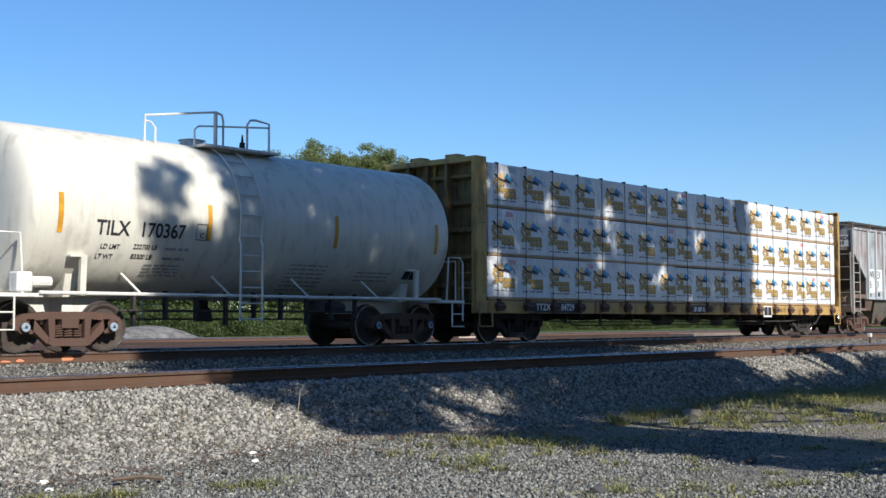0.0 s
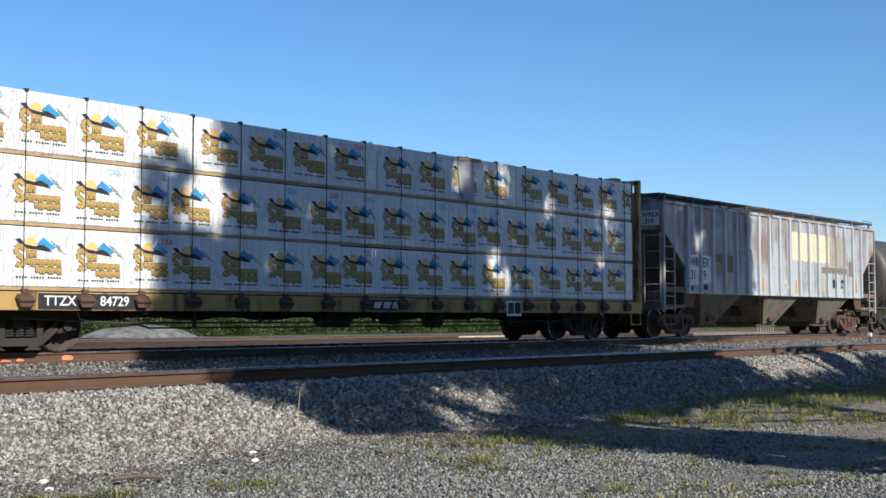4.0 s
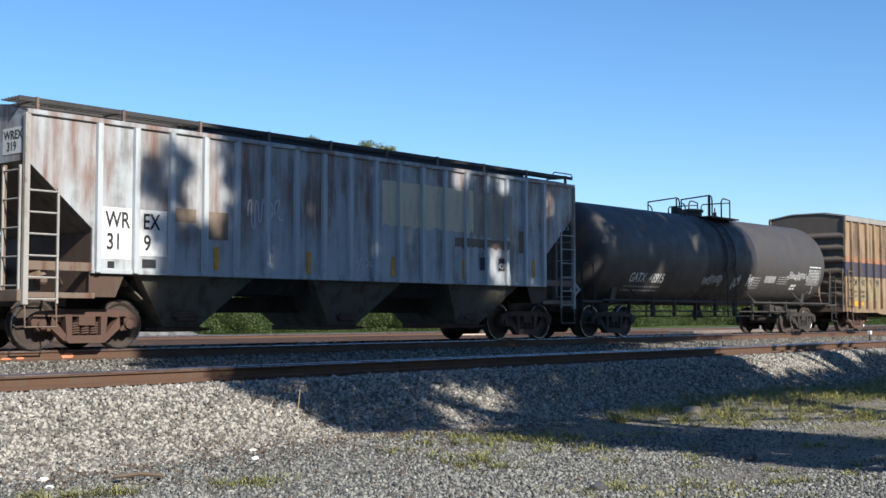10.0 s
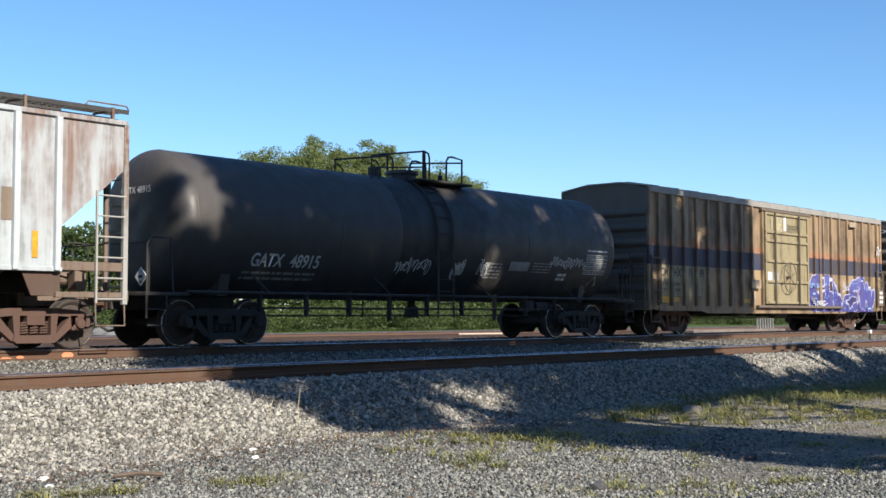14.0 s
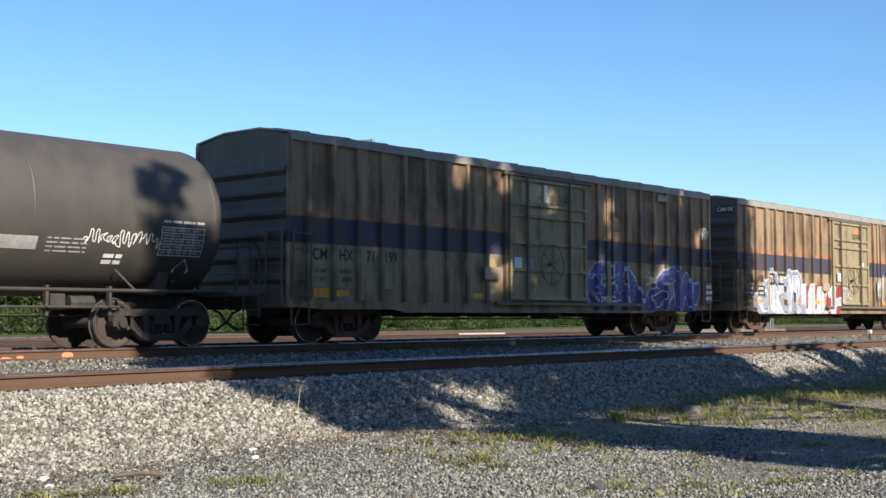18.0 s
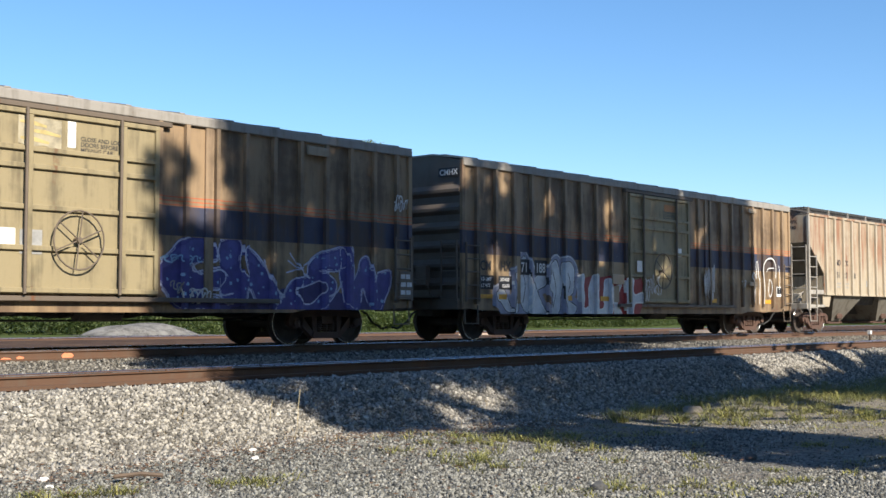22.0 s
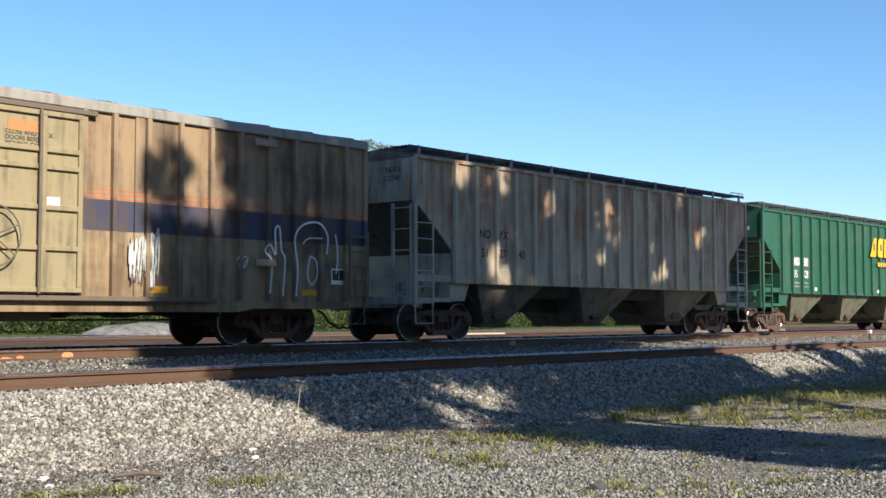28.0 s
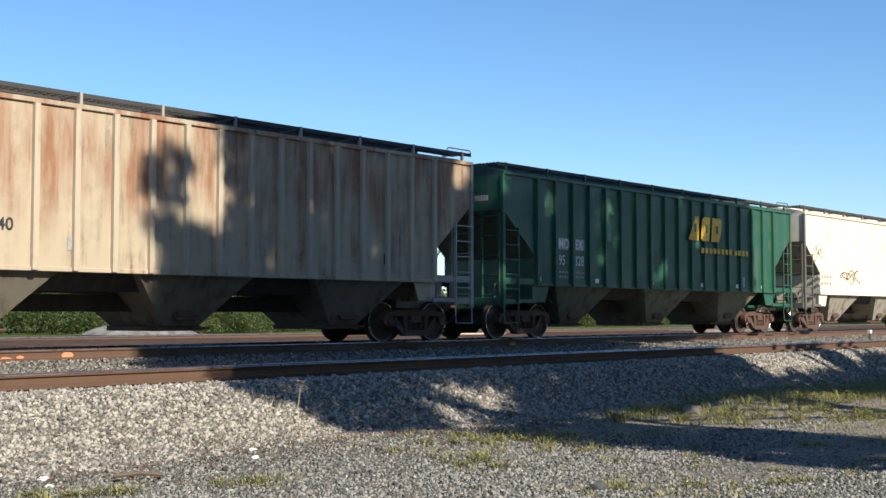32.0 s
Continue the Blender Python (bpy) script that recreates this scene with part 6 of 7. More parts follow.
def speckle(px, pz, f):
    return np.sin(px * f + 3 * np.sin(pz * f * 0.7)) * np.sin(pz * f * 1.3 + 2 * np.sin(px * f * 0.9))


m = 89.04
letter_1 = [(90.83, 1.43), (91.17, 1.73), (91.46, 2.02), (91.83, 2.14), (92.2, 2.04), (92.26, 1.72), (91.84, 1.64), (91.73, 1.54), (91.89, 1.42), (92.38, 1.56), (92.55, 1.39), (92.44, 1.19), (91.9, 1.06), (92.5, 0.89), (92.56, 0.74), (91.49, 0.77), (91.13, 1.07)]
letter_2 = [(92.4, 2.09), (92.87, 2.1), (92.94, 1.5), (93.13, 1.42), (93.01, 1.95), (93.28, 1.86), (93.89, 1.16), (93.95, 0.75), (93.53, 0.75), (93.21, 1.15), (93.06, 1.2), (93.01, 0.88), (92.56, 0.87), (92.41, 1.48)]
letter_3 = [(93.81, 0.75), (94.1, 1.06), (94.38, 1.33), (94.82, 1.47), (95.24, 1.5), (95.54, 1.36), (95.46, 1.03), (95.16, 0.73), (94.71, 0.64), (94.2, 0.64)]
letter_4 = [(94.73, 1.49), (94.88, 1.81), (95.28, 1.98), (95.82, 2.07), (95.89, 1.68), (95.35, 1.59)]
letter_5 = [(95.7, 2.02), (95.86, 2.2), (96.03, 1.93), (96.12, 1.35), (96.32, 1.81), (96.57, 1.86), (96.7, 1.27), (96.78, 1.5), (97.29, 1.59), (96.98, 0.8), (96.62, 0.75), (96.41, 1.25), (96.19, 0.75), (95.84, 0.9), (95.73, 1.47)]
PIECES = [letter_1, letter_2, letter_3, letter_4, letter_5]
GAPS = [[(94.47, 1.18), (95.06, 1.33), (95.22, 1.14), (94.9, 0.89), (94.55, 0.91)]]
inner = [curve([(x - m, z) for x, z in line]) for line in ([(91.75, 1.62), (91.95, 1.42), (92.4, 1.52), (92.62, 1.4)], [(92.0, 1.12), (92.35, 1.0), (92.75, 1.05)], [(93.55, 1.75), (93.75, 1.3), (94.1, 1.0)], [(94.25, 1.9), (94.6, 1.45), (94.5, 1.2)], [(94.15, 1.5), (94.55, 1.62), (94.95, 1.85)], [(95.3, 1.0), (95.6, 1.12), (95.75, 1.35)], [(94.2, 1.75), (94.8, 1.4)])]


def letters(px, pz, rings, shift):
    """Rounded sprayed letters: who is inside, and how far the nearest outline is."""
    wx, wz = px + shift + 0.025 * np.sin(pz * 9 + px * 3), pz + 0.02 * np.sin(px * 8)
    fill, edge = np.zeros(px.shape, bool), np.full(px.shape, 9.0)
    for ring in rings:
        smooth = curve(ring + ring[:2], 5)[:-5]
        fill |= inside(wx, wz, smooth)
        edge = np.minimum(edge, near_stroke(wx, wz, [smooth]))
    return fill, edge


def blue_piece(px, pz):
    fill, edge = letters(px, pz, PIECES, m)
    gap, rim = letters(px, pz, GAPS, m)
    kind = np.full(px.shape, -1)
    kind[(pz < 1.08 + 0.12 * np.sin(px * 5.1) + 0.05 * np.sin(px * 13)) & (px + m > 91.75) & (px + m < 97.0)] = 4
    kind[fill | (edge < 0.05)] = 0
    kind[fill & (pz + 0.12 * np.sin(px * 4.3) > 1.58) & (edge > 0.06)] = 5
    dots = np.random.default_rng(8)
    for x, z, s in zip(dots.uniform(91.1, 97.3, 130), dots.uniform(0.85, 1.95, 130), dots.uniform(0.010, 0.032, 130)):
        r = np.hypot(px + m - x, pz - z)
        kind[fill & (r < 1.3 * s)] = 2
    kind[gap] = 4
    kind[(edge < 0.042) & (edge > 0.012) & ~fill & (pz > 0.9)] = 1
    kind[(edge < 0.012) & fill & (speckle(px, pz, 5.0) > -0.2)] = 1
    kind[(rim < 0.014)] = 1
    kind[(near_stroke(px, pz, inner) < 0.017) & (kind != 1)] = 3
    return kind


mural(box_a, 90.95 - m, 97.75 - m, 0.74, 2.12, blue_piece, (PURPLE, LILAC, SKY_SPRAY, LILAC, DEEP_PURPLE, PALE_PURPLE), "purple bubble-letter graffiti with pale lilac outlines")
for x0, x1, z0, z1, k, ink in ((91.0, 91.9, 1.55, 1.8, 5, SKY_SPRAY), (91.4, 92.2, 0.85, 1.15, 6, WHITE_INK), (97.3, 97.75, 2.95, 3.35, 5, WHITE_INK), (91.2, 91.6, 1.0, 1.3, 3, GREY_INK)):
    o = part("graffiti_tag", scrawl(rnd, x0 - m, x1 - m, z0, z1, k, 0.03), ink, box_a, "sprayed scrawl")
    o.location.y = -bw - 0.09
for x, text, s in ((80.84, "CM", 1.0), (81.62, "HX", 1.0), (82.46, "71", 1.0), (83.02, "199", 1.0)):
    plate(x - 0.08 - m, 1.20, 0.62, 0.93, -bw - 0.001, DOOR_TAN, box_a, "lettering_patch")
    lettering(text, 0.24, x - m, 1.80, -bw - 0.012, BLACK_INK, box_a, squeeze=0.85)
for x, z, text in ((80.87, 1.52, "LD LMT"), (80.87, 1.34, "LT WT"), (81.62, 1.52, "203300"), (81.70, 1.34, "82700")):
    lettering(text, 0.085, x - m, z, -bw - 0.012, BLACK_INK, box_a)
plate(80.87 - m, 0.93 + 0.06, 0.46, 0.20, -bw - 0.010, YELLOW_TAPE, box_a, "reflector", "yellow reflective strip")
box_panel = part("data_panel", Shape().box(97.46 - m, 97.88 - m, -bw - 0.112, -bw - 0.096, 0.98, 1.62, 0.004), TAN_PAINT, box_a, "brown data panel with white lettering")
for z, wide in ((1.50, 0.30), (1.32, 0.36), (1.14, 0.32)):
    part("data_line", Shape().box(97.50 - m, 97.50 + wide * 0.45 - m, -bw - 0.118, -bw - 0.110, z - 0.05, z + 0.05).box(97.52 + wide * 0.5 - m, 97.50 + wide - m, -bw - 0.118, -bw - 0.110, z - 0.05, z + 0.05), WHITE_INK, box_panel)
plate(87.70 - m, 1.76, 0.30, 0.33, -bw - 0.102, WHITE_PLATE, box_a, "paper_notice", "white paper notice on the door")
plate(88.08 - m, 1.66, 0.42, 0.42, -bw - 0.102, GREY_INK, box_a, "paper_notice", "torn grey notice on the door")
STICKER = plain("old_sticker", (0.40, 0.355, 0.25), 0.6, 0, 0.5, 7)
OLD_TAPE = plain("yellowed_tape", (0.50, 0.40, 0.17), 0.6, 0, 0.4, 9)
torn = [(88.02, 3.55), (88.25, 3.50), (88.5, 3.54), (88.84, 3.47), (88.84, 4.0), (88.5, 4.02), (88.3, 4.0), (88.02, 4.03)]
sticker = part("sticker", Shape().extrude([(x - m, z) for x, z in torn], "y", -bw - 0.106, -bw - 0.101), STICKER, box_a, "torn yellowed sticker on the door")
for z, a, b in ((3.62, 88.06, 88.6), (3.76, 88.2, 88.82), (3.9, 88.05, 88.55)):
    part("torn_edge", Shape().extrude([(a - m, z), (b - m, z - 0.05), (b - m, z - 0.01), ((a + b) / 2 - m, z + 0.05), (a - m, z + 0.04)], "y", -bw - 0.110, -bw - 0.107), OLD_TAPE, sticker, "yellowed torn edge")
plate(88.96 - m, 3.56, 0.16, 0.46, -bw - 0.102, WHITE_PLATE, box_a, "paper_notice", "narrow white strip of paper on the door")
for z, text in ((3.70, "CLOSE AND LOCK"), (3.60, "DOORS BEFORE"), (3.50, "MOVING CAR")):
    lettering(text, 0.075, 89.22 - m, z, -bw - 0.104, BLACK_INK, box_a)

m = 108.73
SILVERS = [[(101.02, 1.2), (101.2, 1.29), (101.48, 1.21), (101.62, 0.92), (101.73, 0.73), (101.48, 0.73), (101.25, 0.97), (101.07, 1.0)],
          [(101.8, 1.68), (102.03, 1.84), (102.09, 2.02), (102.28, 2.11), (102.42, 1.82), (102.54, 1.52), (102.62, 1.3), (102.45, 0.74), (102.25, 0.74), (102.06, 1.07), (101.97, 0.74), (101.76, 0.73), (101.9, 1.21)],
          [(102.42, 1.0), (102.71, 1.6), (103.11, 1.67), (103.19, 1.39), (102.84, 1.25), (102.98, 0.93), (103.25, 0.62), (102.53, 0.62)],
          [(103.34, 1.83), (103.63, 2.09), (103.86, 1.71), (103.91, 1.33), (103.76, 0.7), (103.41, 0.67), (103.55, 1.23), (103.3, 1.32)],
          [(103.9, 2.01), (104.27, 2.08), (104.51, 1.73), (104.41, 1.26), (104.19, 1.09), (104.63, 0.79), (104.19, 0.62), (103.97, 1.25)]]
REDS = [[(104.73, 1.65), (105.74, 1.71), (107.22, 1.67), (107.67, 1.62), (107.61, 0.77), (107.09, 0.62), (104.83, 0.62)]]
WHITES = [[(104.69, 1.7), (104.96, 1.71), (104.96, 0.87), (105.26, 0.88), (105.26, 0.62), (104.67, 0.62)],
          [(105.34, 1.68), (105.59, 1.69), (105.56, 0.89), (105.93, 0.88), (105.93, 1.52), (106.13, 1.62), (106.25, 1.5), (106.18, 0.62), (105.34, 0.62), (105.17, 1.12)],
          [(106.22, 1.38), (106.86, 1.49), (106.57, 1.13), (106.87, 0.62), (106.47, 0.62), (106.3, 1.03)],
          [(106.99, 1.65), (107.22, 1.65), (107.26, 1.25), (107.74, 1.25), (107.76, 0.98), (107.28, 0.98), (107.22, 0.62), (107.02, 0.62)]]


def pale_piece(px, pz):
    fill, edge = letters(px, pz, SILVERS, m)
    red, _ = letters(px, pz, REDS, m)
    white, rim = letters(px, pz, WHITES, m)
    kind = np.full(px.shape, -1)
    kind[red] = 2
    kind[white] = 0
    kind[(rim < 0.022)] = 1
    kind[~fill & (edge < 0.17) & (px + m < 104.75)] = 4
    kind[~fill & (edge < 0.15) & (edge > 0.125) & (px + m < 104.75) & (pz > 1.3)] = 1
    kind[fill] = 0
    kind[fill & (edge < 0.02)] = 1
    kind[~fill & (edge < 0.022)] = 3
    kind[(near_stroke(px, pz, ribs) < 0.012) & fill] = 3
    return kind


ribs = [curve([(x - m, z) for x, z in line]) for line in ([(102.15, 1.85), (102.3, 1.4), (102.2, 0.95)], [(103.5, 1.8), (103.65, 1.3), (103.5, 0.8)], [(104.1, 1.9), (104.3, 1.5), (104.1, 1.1)], [(102.7, 1.5), (102.9, 1.1)])]
mural(box_b, 100.95 - m, 107.95 - m, 0.66, 2.25, pale_piece, (SILVER, WHITE_INK, RED_SPRAY, BLACK_INK, LAVENDER), "silver and red graffiti letters with dark outlines")
for x0, x1, z0, z1, k in ((107.8, 108.7, 1.05, 1.9, 6), (111.5, 112.15, 1.1, 2.25, 15), (114.0, 114.3, 1.5, 2.0, 2)):
    o = part("graffiti_tag", scrawl(rnd, x0 - m, x1 - m, z0, z1, k, 0.028), WHITE_INK, box_b, "white sprayed scrawl")
    o.location.y = -bw - (0.17 if x0 < 109 else 0.08)
for x, text, patch, ink in ((100.45, "CM", None, BLACK_INK), (101.25, "HX", None, BLACK_INK), (102.10, "71", BLACK_INK, WHITE_INK), (102.72, "188", BLACK_INK, WHITE_INK)):
    if patch:
        plate(x - 0.06 - m, 1.66, 0.56, 0.40, -bw - 0.012, patch, box_b, "lettering_patch", "black patch of paint")
    lettering(text, 0.24, x - m, 1.74, -bw - 0.024, ink, box_b, squeeze=0.85)
for x in (100.42, 101.17):
    plate(x - m, 1.27, 0.62, 0.34, -bw - 0.012, BLACK_INK, box_b, "data_panel", "black data panel")
for x, z, text in ((100.48, 1.48, "LD LMT"), (100.48, 1.32, "LT WT"), (101.24, 1.48, "203400"), (101.32, 1.32, "82600")):
    lettering(text, 0.085, x - m, z, -bw - 0.024, WHITE_INK, box_b)
plate(100.46 - m, 1.04, 0.49, 0.10, -bw - 0.014, YELLOW_TAPE, box_b, "reflector", "yellow reflective strip")
plate(107.42 - m, 1.88, 0.28, 0.32, -bw - 0.165, WHITE_PLATE, box_b, "paper_notice", "white paper notice on the door")
plate(109.8 - m, 2.4, 0.25, 0.25, -bw - 0.102, WHITE_PLATE, box_b, "paper_notice", "white sticker on the door")
plate(116.64 - m, 1.27, 0.44, 0.34, -bw - 0.010, WHITE_PLATE, box_b, "data_panel", "white-framed data panel")
plate(116.67 - m, 1.36, 0.18, 0.22, -bw - 0.018, BLACK_INK, box_b, "data_field")
plate(116.87 - m, 1.36, 0.18, 0.22, -bw - 0.018, BLACK_INK, box_b, "data_field")
for z, text in ((3.68, "CLOSE AND LOCK"), (3.58, "DOORS BEFORE"), (3.48, "MOVING CAR")):
    lettering(text, 0.075, 109.0 - m, z, -bw - 0.104, BLACK_INK, box_b)
plate(109.05 - m, 3.74, 0.65, 0.2, -bw - 0.102, paint("rust_patch", (0.42, 0.20, 0.08), 0.7, 0.4, 0.3), box_b, "rust_patch")
part("end_patch", Shape().box(-bb_h - 0.012, -bb_h - 0.001, -1.40, -0.80, 4.02, 4.24), BLACK_INK, box_b)
end_words("CMHX", 0.14, -0.84, 4.06, -bb_h - 0.016, WHITE_INK, box_b)

for car, mid, x0, x1, z0, z1 in ((box_a, 89.04, 94.62, 95.22, 4.00, 4.19), (box_a, 89.04, 86.50, 87.14, 1.50, 1.80), (box_b, 108.73, 114.42, 114.97, 4.04, 4.19), (box_b, 108.73, 106.2, 106.8, 1.50, 1.78), (box_b, 108.73, 114.46, 114.98, 1.60, 1.74)):
    part("tack_board", Shape().box(x0 - mid, x1 - mid, -bw - 0.135, -bw - 0.092, z0, z1, 0.008), post_paint, car, "small board for waybills")
for car, mid, x0, x1 in ((box_a, 89.04, 86.52, 86.97), (box_b, 108.73, 106.25, 106.7)):
    part("access_panel", Shape().box(x0 - mid, x1 - mid, -bw - 0.012, -bw - 0.001, 0.99, 1.46, 0.004), post_paint, car)
for line, wide in (([(115.56, 1.0), (115.6, 1.6), (115.52, 2.2), (115.75, 2.5), (116.2, 2.56), (116.45, 2.3), (116.42, 1.9)], 0.045), ([(115.74, 2.1), (115.9, 2.22), (116.3, 2.24)], 0.03),
                   ([(115.95, 1.85), (116.12, 1.75), (116.15, 1.45), (116.0, 1.25), (115.88, 1.45), (115.95, 1.85)], 0.04), ([(116.68, 2.35), (116.75, 1.9), (116.7, 1.5)], 0.035), ([(114.85, 1.05), (114.9, 1.7), (114.72, 1.9), (114.85, 2.05), (115.0, 1.85), (114.98, 2.35), (115.1, 2.4), (115.15, 1.95), (115.25, 1.75), (115.2, 1.0)], 0.045)):
    pts = curve([(x - 108.73, z) for x, z in line], 5)
    s = Shape()
    for (a, b), (c, d) in zip(pts, pts[1:]):
        k = wide / 2 / max(1e-6, math.hypot(c - a, d - b))
        nx, nz = (d - b) * k, (a - c) * k
        s.add([(a + nx, 0, b + nz), (c + nx, 0, d + nz), (c - nx, 0, d - nz), (a - nx, 0, b - nz)], [(0, 1, 2, 3)])
    part("graffiti_tag", s, WHITE_INK, box_b, "white sprayed outline").location.y = -bw - 0.096

# rusty hopper
m = 127.475
for x, z, text in ((121.66, 2.52, "ND"), (122.42, 2.52, "YX"), (121.74, 2.05, "51"), (122.43, 2.05, "27"), (123.22, 2.05, "40")):
    lettering(text, 0.21, x - m, z, yw - 0.004, BLACK_INK, rusty_hopper)
for x, z in ((121.7, 1.86), (122.45, 1.86)):
    bars(x - m, z, 0.4, 2, yw, GREY_INK, rusty_hopper, 0.06, 0.13)
for x in (124.55, 132.55):
    plate(x - m, 1.75, 0.24, 0.24, yw, GREY_INK if x < 130 else BLACK_INK, rusty_hopper, "stencil_patch")
# green hopper
m = 145.09
for x, z, text in ((139.27, 2.40, "MO"), (140.03, 2.40, "EX"), (139.27, 1.96, "95"), (140.0, 1.96, "328")):
    plate(x - 0.03 - m, z - 0.03, 0.47, 0.31, yw, GREY_INK, green_hopper, "lettering_patch") if z > 2.2 else None
    lettering(text, 0.26, x - m, z, yw - 0.010, WHITE_INK, green_hopper, squeeze=0.8)
for x in (139.3, 140.05):
    bars(x - m, 1.80, 0.4, 2, yw, GREY_INK, green_hopper, 0.06, 0.13)
for x in (138.3, 141.0, 143.9, 146.9, 149.2, 151.0):
    plate(x - m, 1.50, 0.18, 0.12, yw, WHITE_PLATE, green_hopper, "reflector", "white reflective strip")
plate(149.55 - m, 1.55, 0.28, 0.32, yw, GREY_INK, green_hopper, "stencil_patch")
emblem = Shape()
for dx, ring in ((0.0, ((0.0, 0.0), (0.62, 0.0), (0.70, 0.76), (0.45, 0.76))), (0.72, ((0.06, 0.08), (0.16, 0.0), (0.58, 0.0), (0.68, 0.76), (0.26, 0.76), (0.14, 0.66))), (1.42, ((0.0, 0.0), (0.50, 0.0), (0.66, 0.30), (0.70, 0.68), (0.62, 0.76), (0.10, 0.76)))):
    emblem.add([(146.0 + dx + a - m, yw - 0.090, 2.94 + z) for a, z in ring], [tuple(range(len(ring)))])
for a in (0.36, 1.08, 1.74):
    part("emblem_slot", Shape().box(146.0 + a - m, 146.0 + a + 0.14 - m, yw - 0.094, yw - 0.086, 3.20, 3.46), GREEN_BODY, green_hopper)
part("painted_emblem", emblem, EMBLEM_YELLOW, green_hopper, "yellow painted emblem of three slanted shapes")
for i in range(12):
    plate(146.8 + 0.26 * i + (0.1 if i > 7 else 0) - m, 2.56, 0.17, 0.17, yw - 0.084, EMBLEM_YELLOW, green_hopper, "emblem_bar")
# cream hopper
m = 162.625
for x0, x1, z0, z1, k, ink in ((157.7, 159.3, 1.75, 2.35, 4, BROWN_SPRAY), (155.3, 155.9, 2.6, 3.3, 3, GREY_INK)):
    o = part("graffiti_tag", scrawl(rnd, x0 - m, x1 - m, z0, z1, k, 0.04), ink, cream_hopper, "sprayed scrawl")
    o.location.y = yw - 0.004
bars(155.6 - m, 2.1, 1.2, 2, yw, GREY_INK, cream_hopper, 0.12, 0.25)


# ---- loose stone, weeds and litter
def stone_material(name, dark, light, odd, few=0.06):
    n = Nodes(name)
    k = n.island()
    c = n.mix(n.steps(k, 0.0, 1.0), dark, light)
    c = n.mix(n.steps(n.math("FRACT", n.math("MULTIPLY", k, 17.3)), 1.0 - few, 1.01 - few), c, odd)
    c = n.mix(n.steps(n.noise(60, 3), 0.3, 0.7, 0.0, 0.35), c, tuple(0.6 * v for v in dark))
    return n.done(c, 0.9)


def stones(name, label, rng, x, y, size, material, sink=0.25):
    """Crushed stones lying on the ground: sharp-edged chips, each turned its own way."""
    n = len(x)
    knob = np.array([(1, 0, 0), (-1, 0, 0), (0, 1, 0), (0, -1, 0), (0, 0, 1), (0, 0, -1)], float)
    sides = np.array([(0, 2, 4), (2, 1, 4), (1, 3, 4), (3, 0, 4), (2, 0, 5), (1, 2, 5), (3, 1, 5), (0, 3, 5)])
    v = knob[None] * rng.uniform(0.75, 1.25, (n, 6, 1)) * np.array([1.15, 0.95, 0.75]) + rng.uniform(-0.38, 0.38, (n, 6, 3))
    q = rng.normal(size=(n, 4))
    q /= np.linalg.norm(q, axis=1)[:, None]
    w, a, b, c = q.T
    turn = np.stack([1 - 2 * (b * b + c * c), 2 * (a * b - c * w), 2 * (a * c + b * w), 2 * (a * b + c * w), 1 - 2 * (a * a + c * c), 2 * (b * c - a * w),
                     2 * (a * c - b * w), 2 * (b * c + a * w), 1 - 2 * (a * a + b * b)], 1).reshape(n, 3, 3)
    v = np.einsum("nij,nkj->nki", turn, v) * size[:, None, None] / 2
    at = np.stack([x, y, ground_height(x, y) + size * (0.5 - sink) * rng.uniform(0.2, 1.0, n)], 1)
    v = (v + at[:, None]).reshape(-1, 3)
    f = (sides[None] + 6 * np.arange(n)[:, None, None]).reshape(-1, 3)
    return tagged(new(name, big_mesh(name, v, f, material)), label, "gravel", kind="stuff")


rng = np.random.default_rng(5)
BALLAST = stone_material("ballast_stone", (0.115, 0.107, 0.093), (0.445, 0.418, 0.365), (0.58, 0.55, 0.48), 0.03)
OLD_BALLAST = stone_material("old_ballast_stone", (0.050, 0.045, 0.038), (0.29, 0.268, 0.225), (0.45, 0.43, 0.38))
YARD = stone_material("yard_stone", (0.066, 0.067, 0.062), (0.325, 0.322, 0.290), (0.50, 0.48, 0.43), 0.015)
n = 64000
bx = 4 + 30 * rng.random(n) ** 1.35
stones("ballast", "pale grey crushed-stone ballast banked against the rail", rng, bx, rng.uniform(9.75, 11.56, n) - 0.35 * rng.random(n) ** 3, 0.028 + 0.046 * rng.random(n) ** 1.4, BALLAST)
n = 30000
bx = 6 + 42 * rng.random(n) ** 1.2
stones("ballast", "grey ballast between the two tracks", rng, bx, rng.uniform(13.9, 19.6, n), rng.uniform(0.032, 0.07, n), OLD_BALLAST)
n = 125000
u, v = rng.random(n), rng.random(n)
yx, yy = 2.5 + 14 * u, 3.0 + 7.1 * v
keep = (yx * 0.46 + yy > 7.0) & (yx < 9.0 + 4 * rng.random(n) + 2.5 * np.sin(yy * 2.1)) & (yy > 0.22 * yx + 1.2)
yx, yy = yx[keep], yy[keep]
stones("gravel", "dark grey crushed gravel of the yard", rng, yx, yy, 0.014 + 0.034 * rng.random(len(yx)) ** 1.8, YARD)
n = 16000
stones("gravel", "scattered small stones in the dirt", rng, rng.uniform(9, 24, n), rng.uniform(3.2, 10.0, n), rng.uniform(0.010, 0.034, n), YARD)


def blade_material():
    n = Nodes("grass_blade")
    c = n.mix(n.steps(n.island(), 0.0, 1.0), (0.10, 0.11, 0.030), (0.37, 0.34, 0.105))
    return n.done(n.mix(n.steps(n.noise(1.2, 3), 0.4, 0.65, 0.0, 0.6), c, (0.10, 0.115, 0.03)), 0.7)


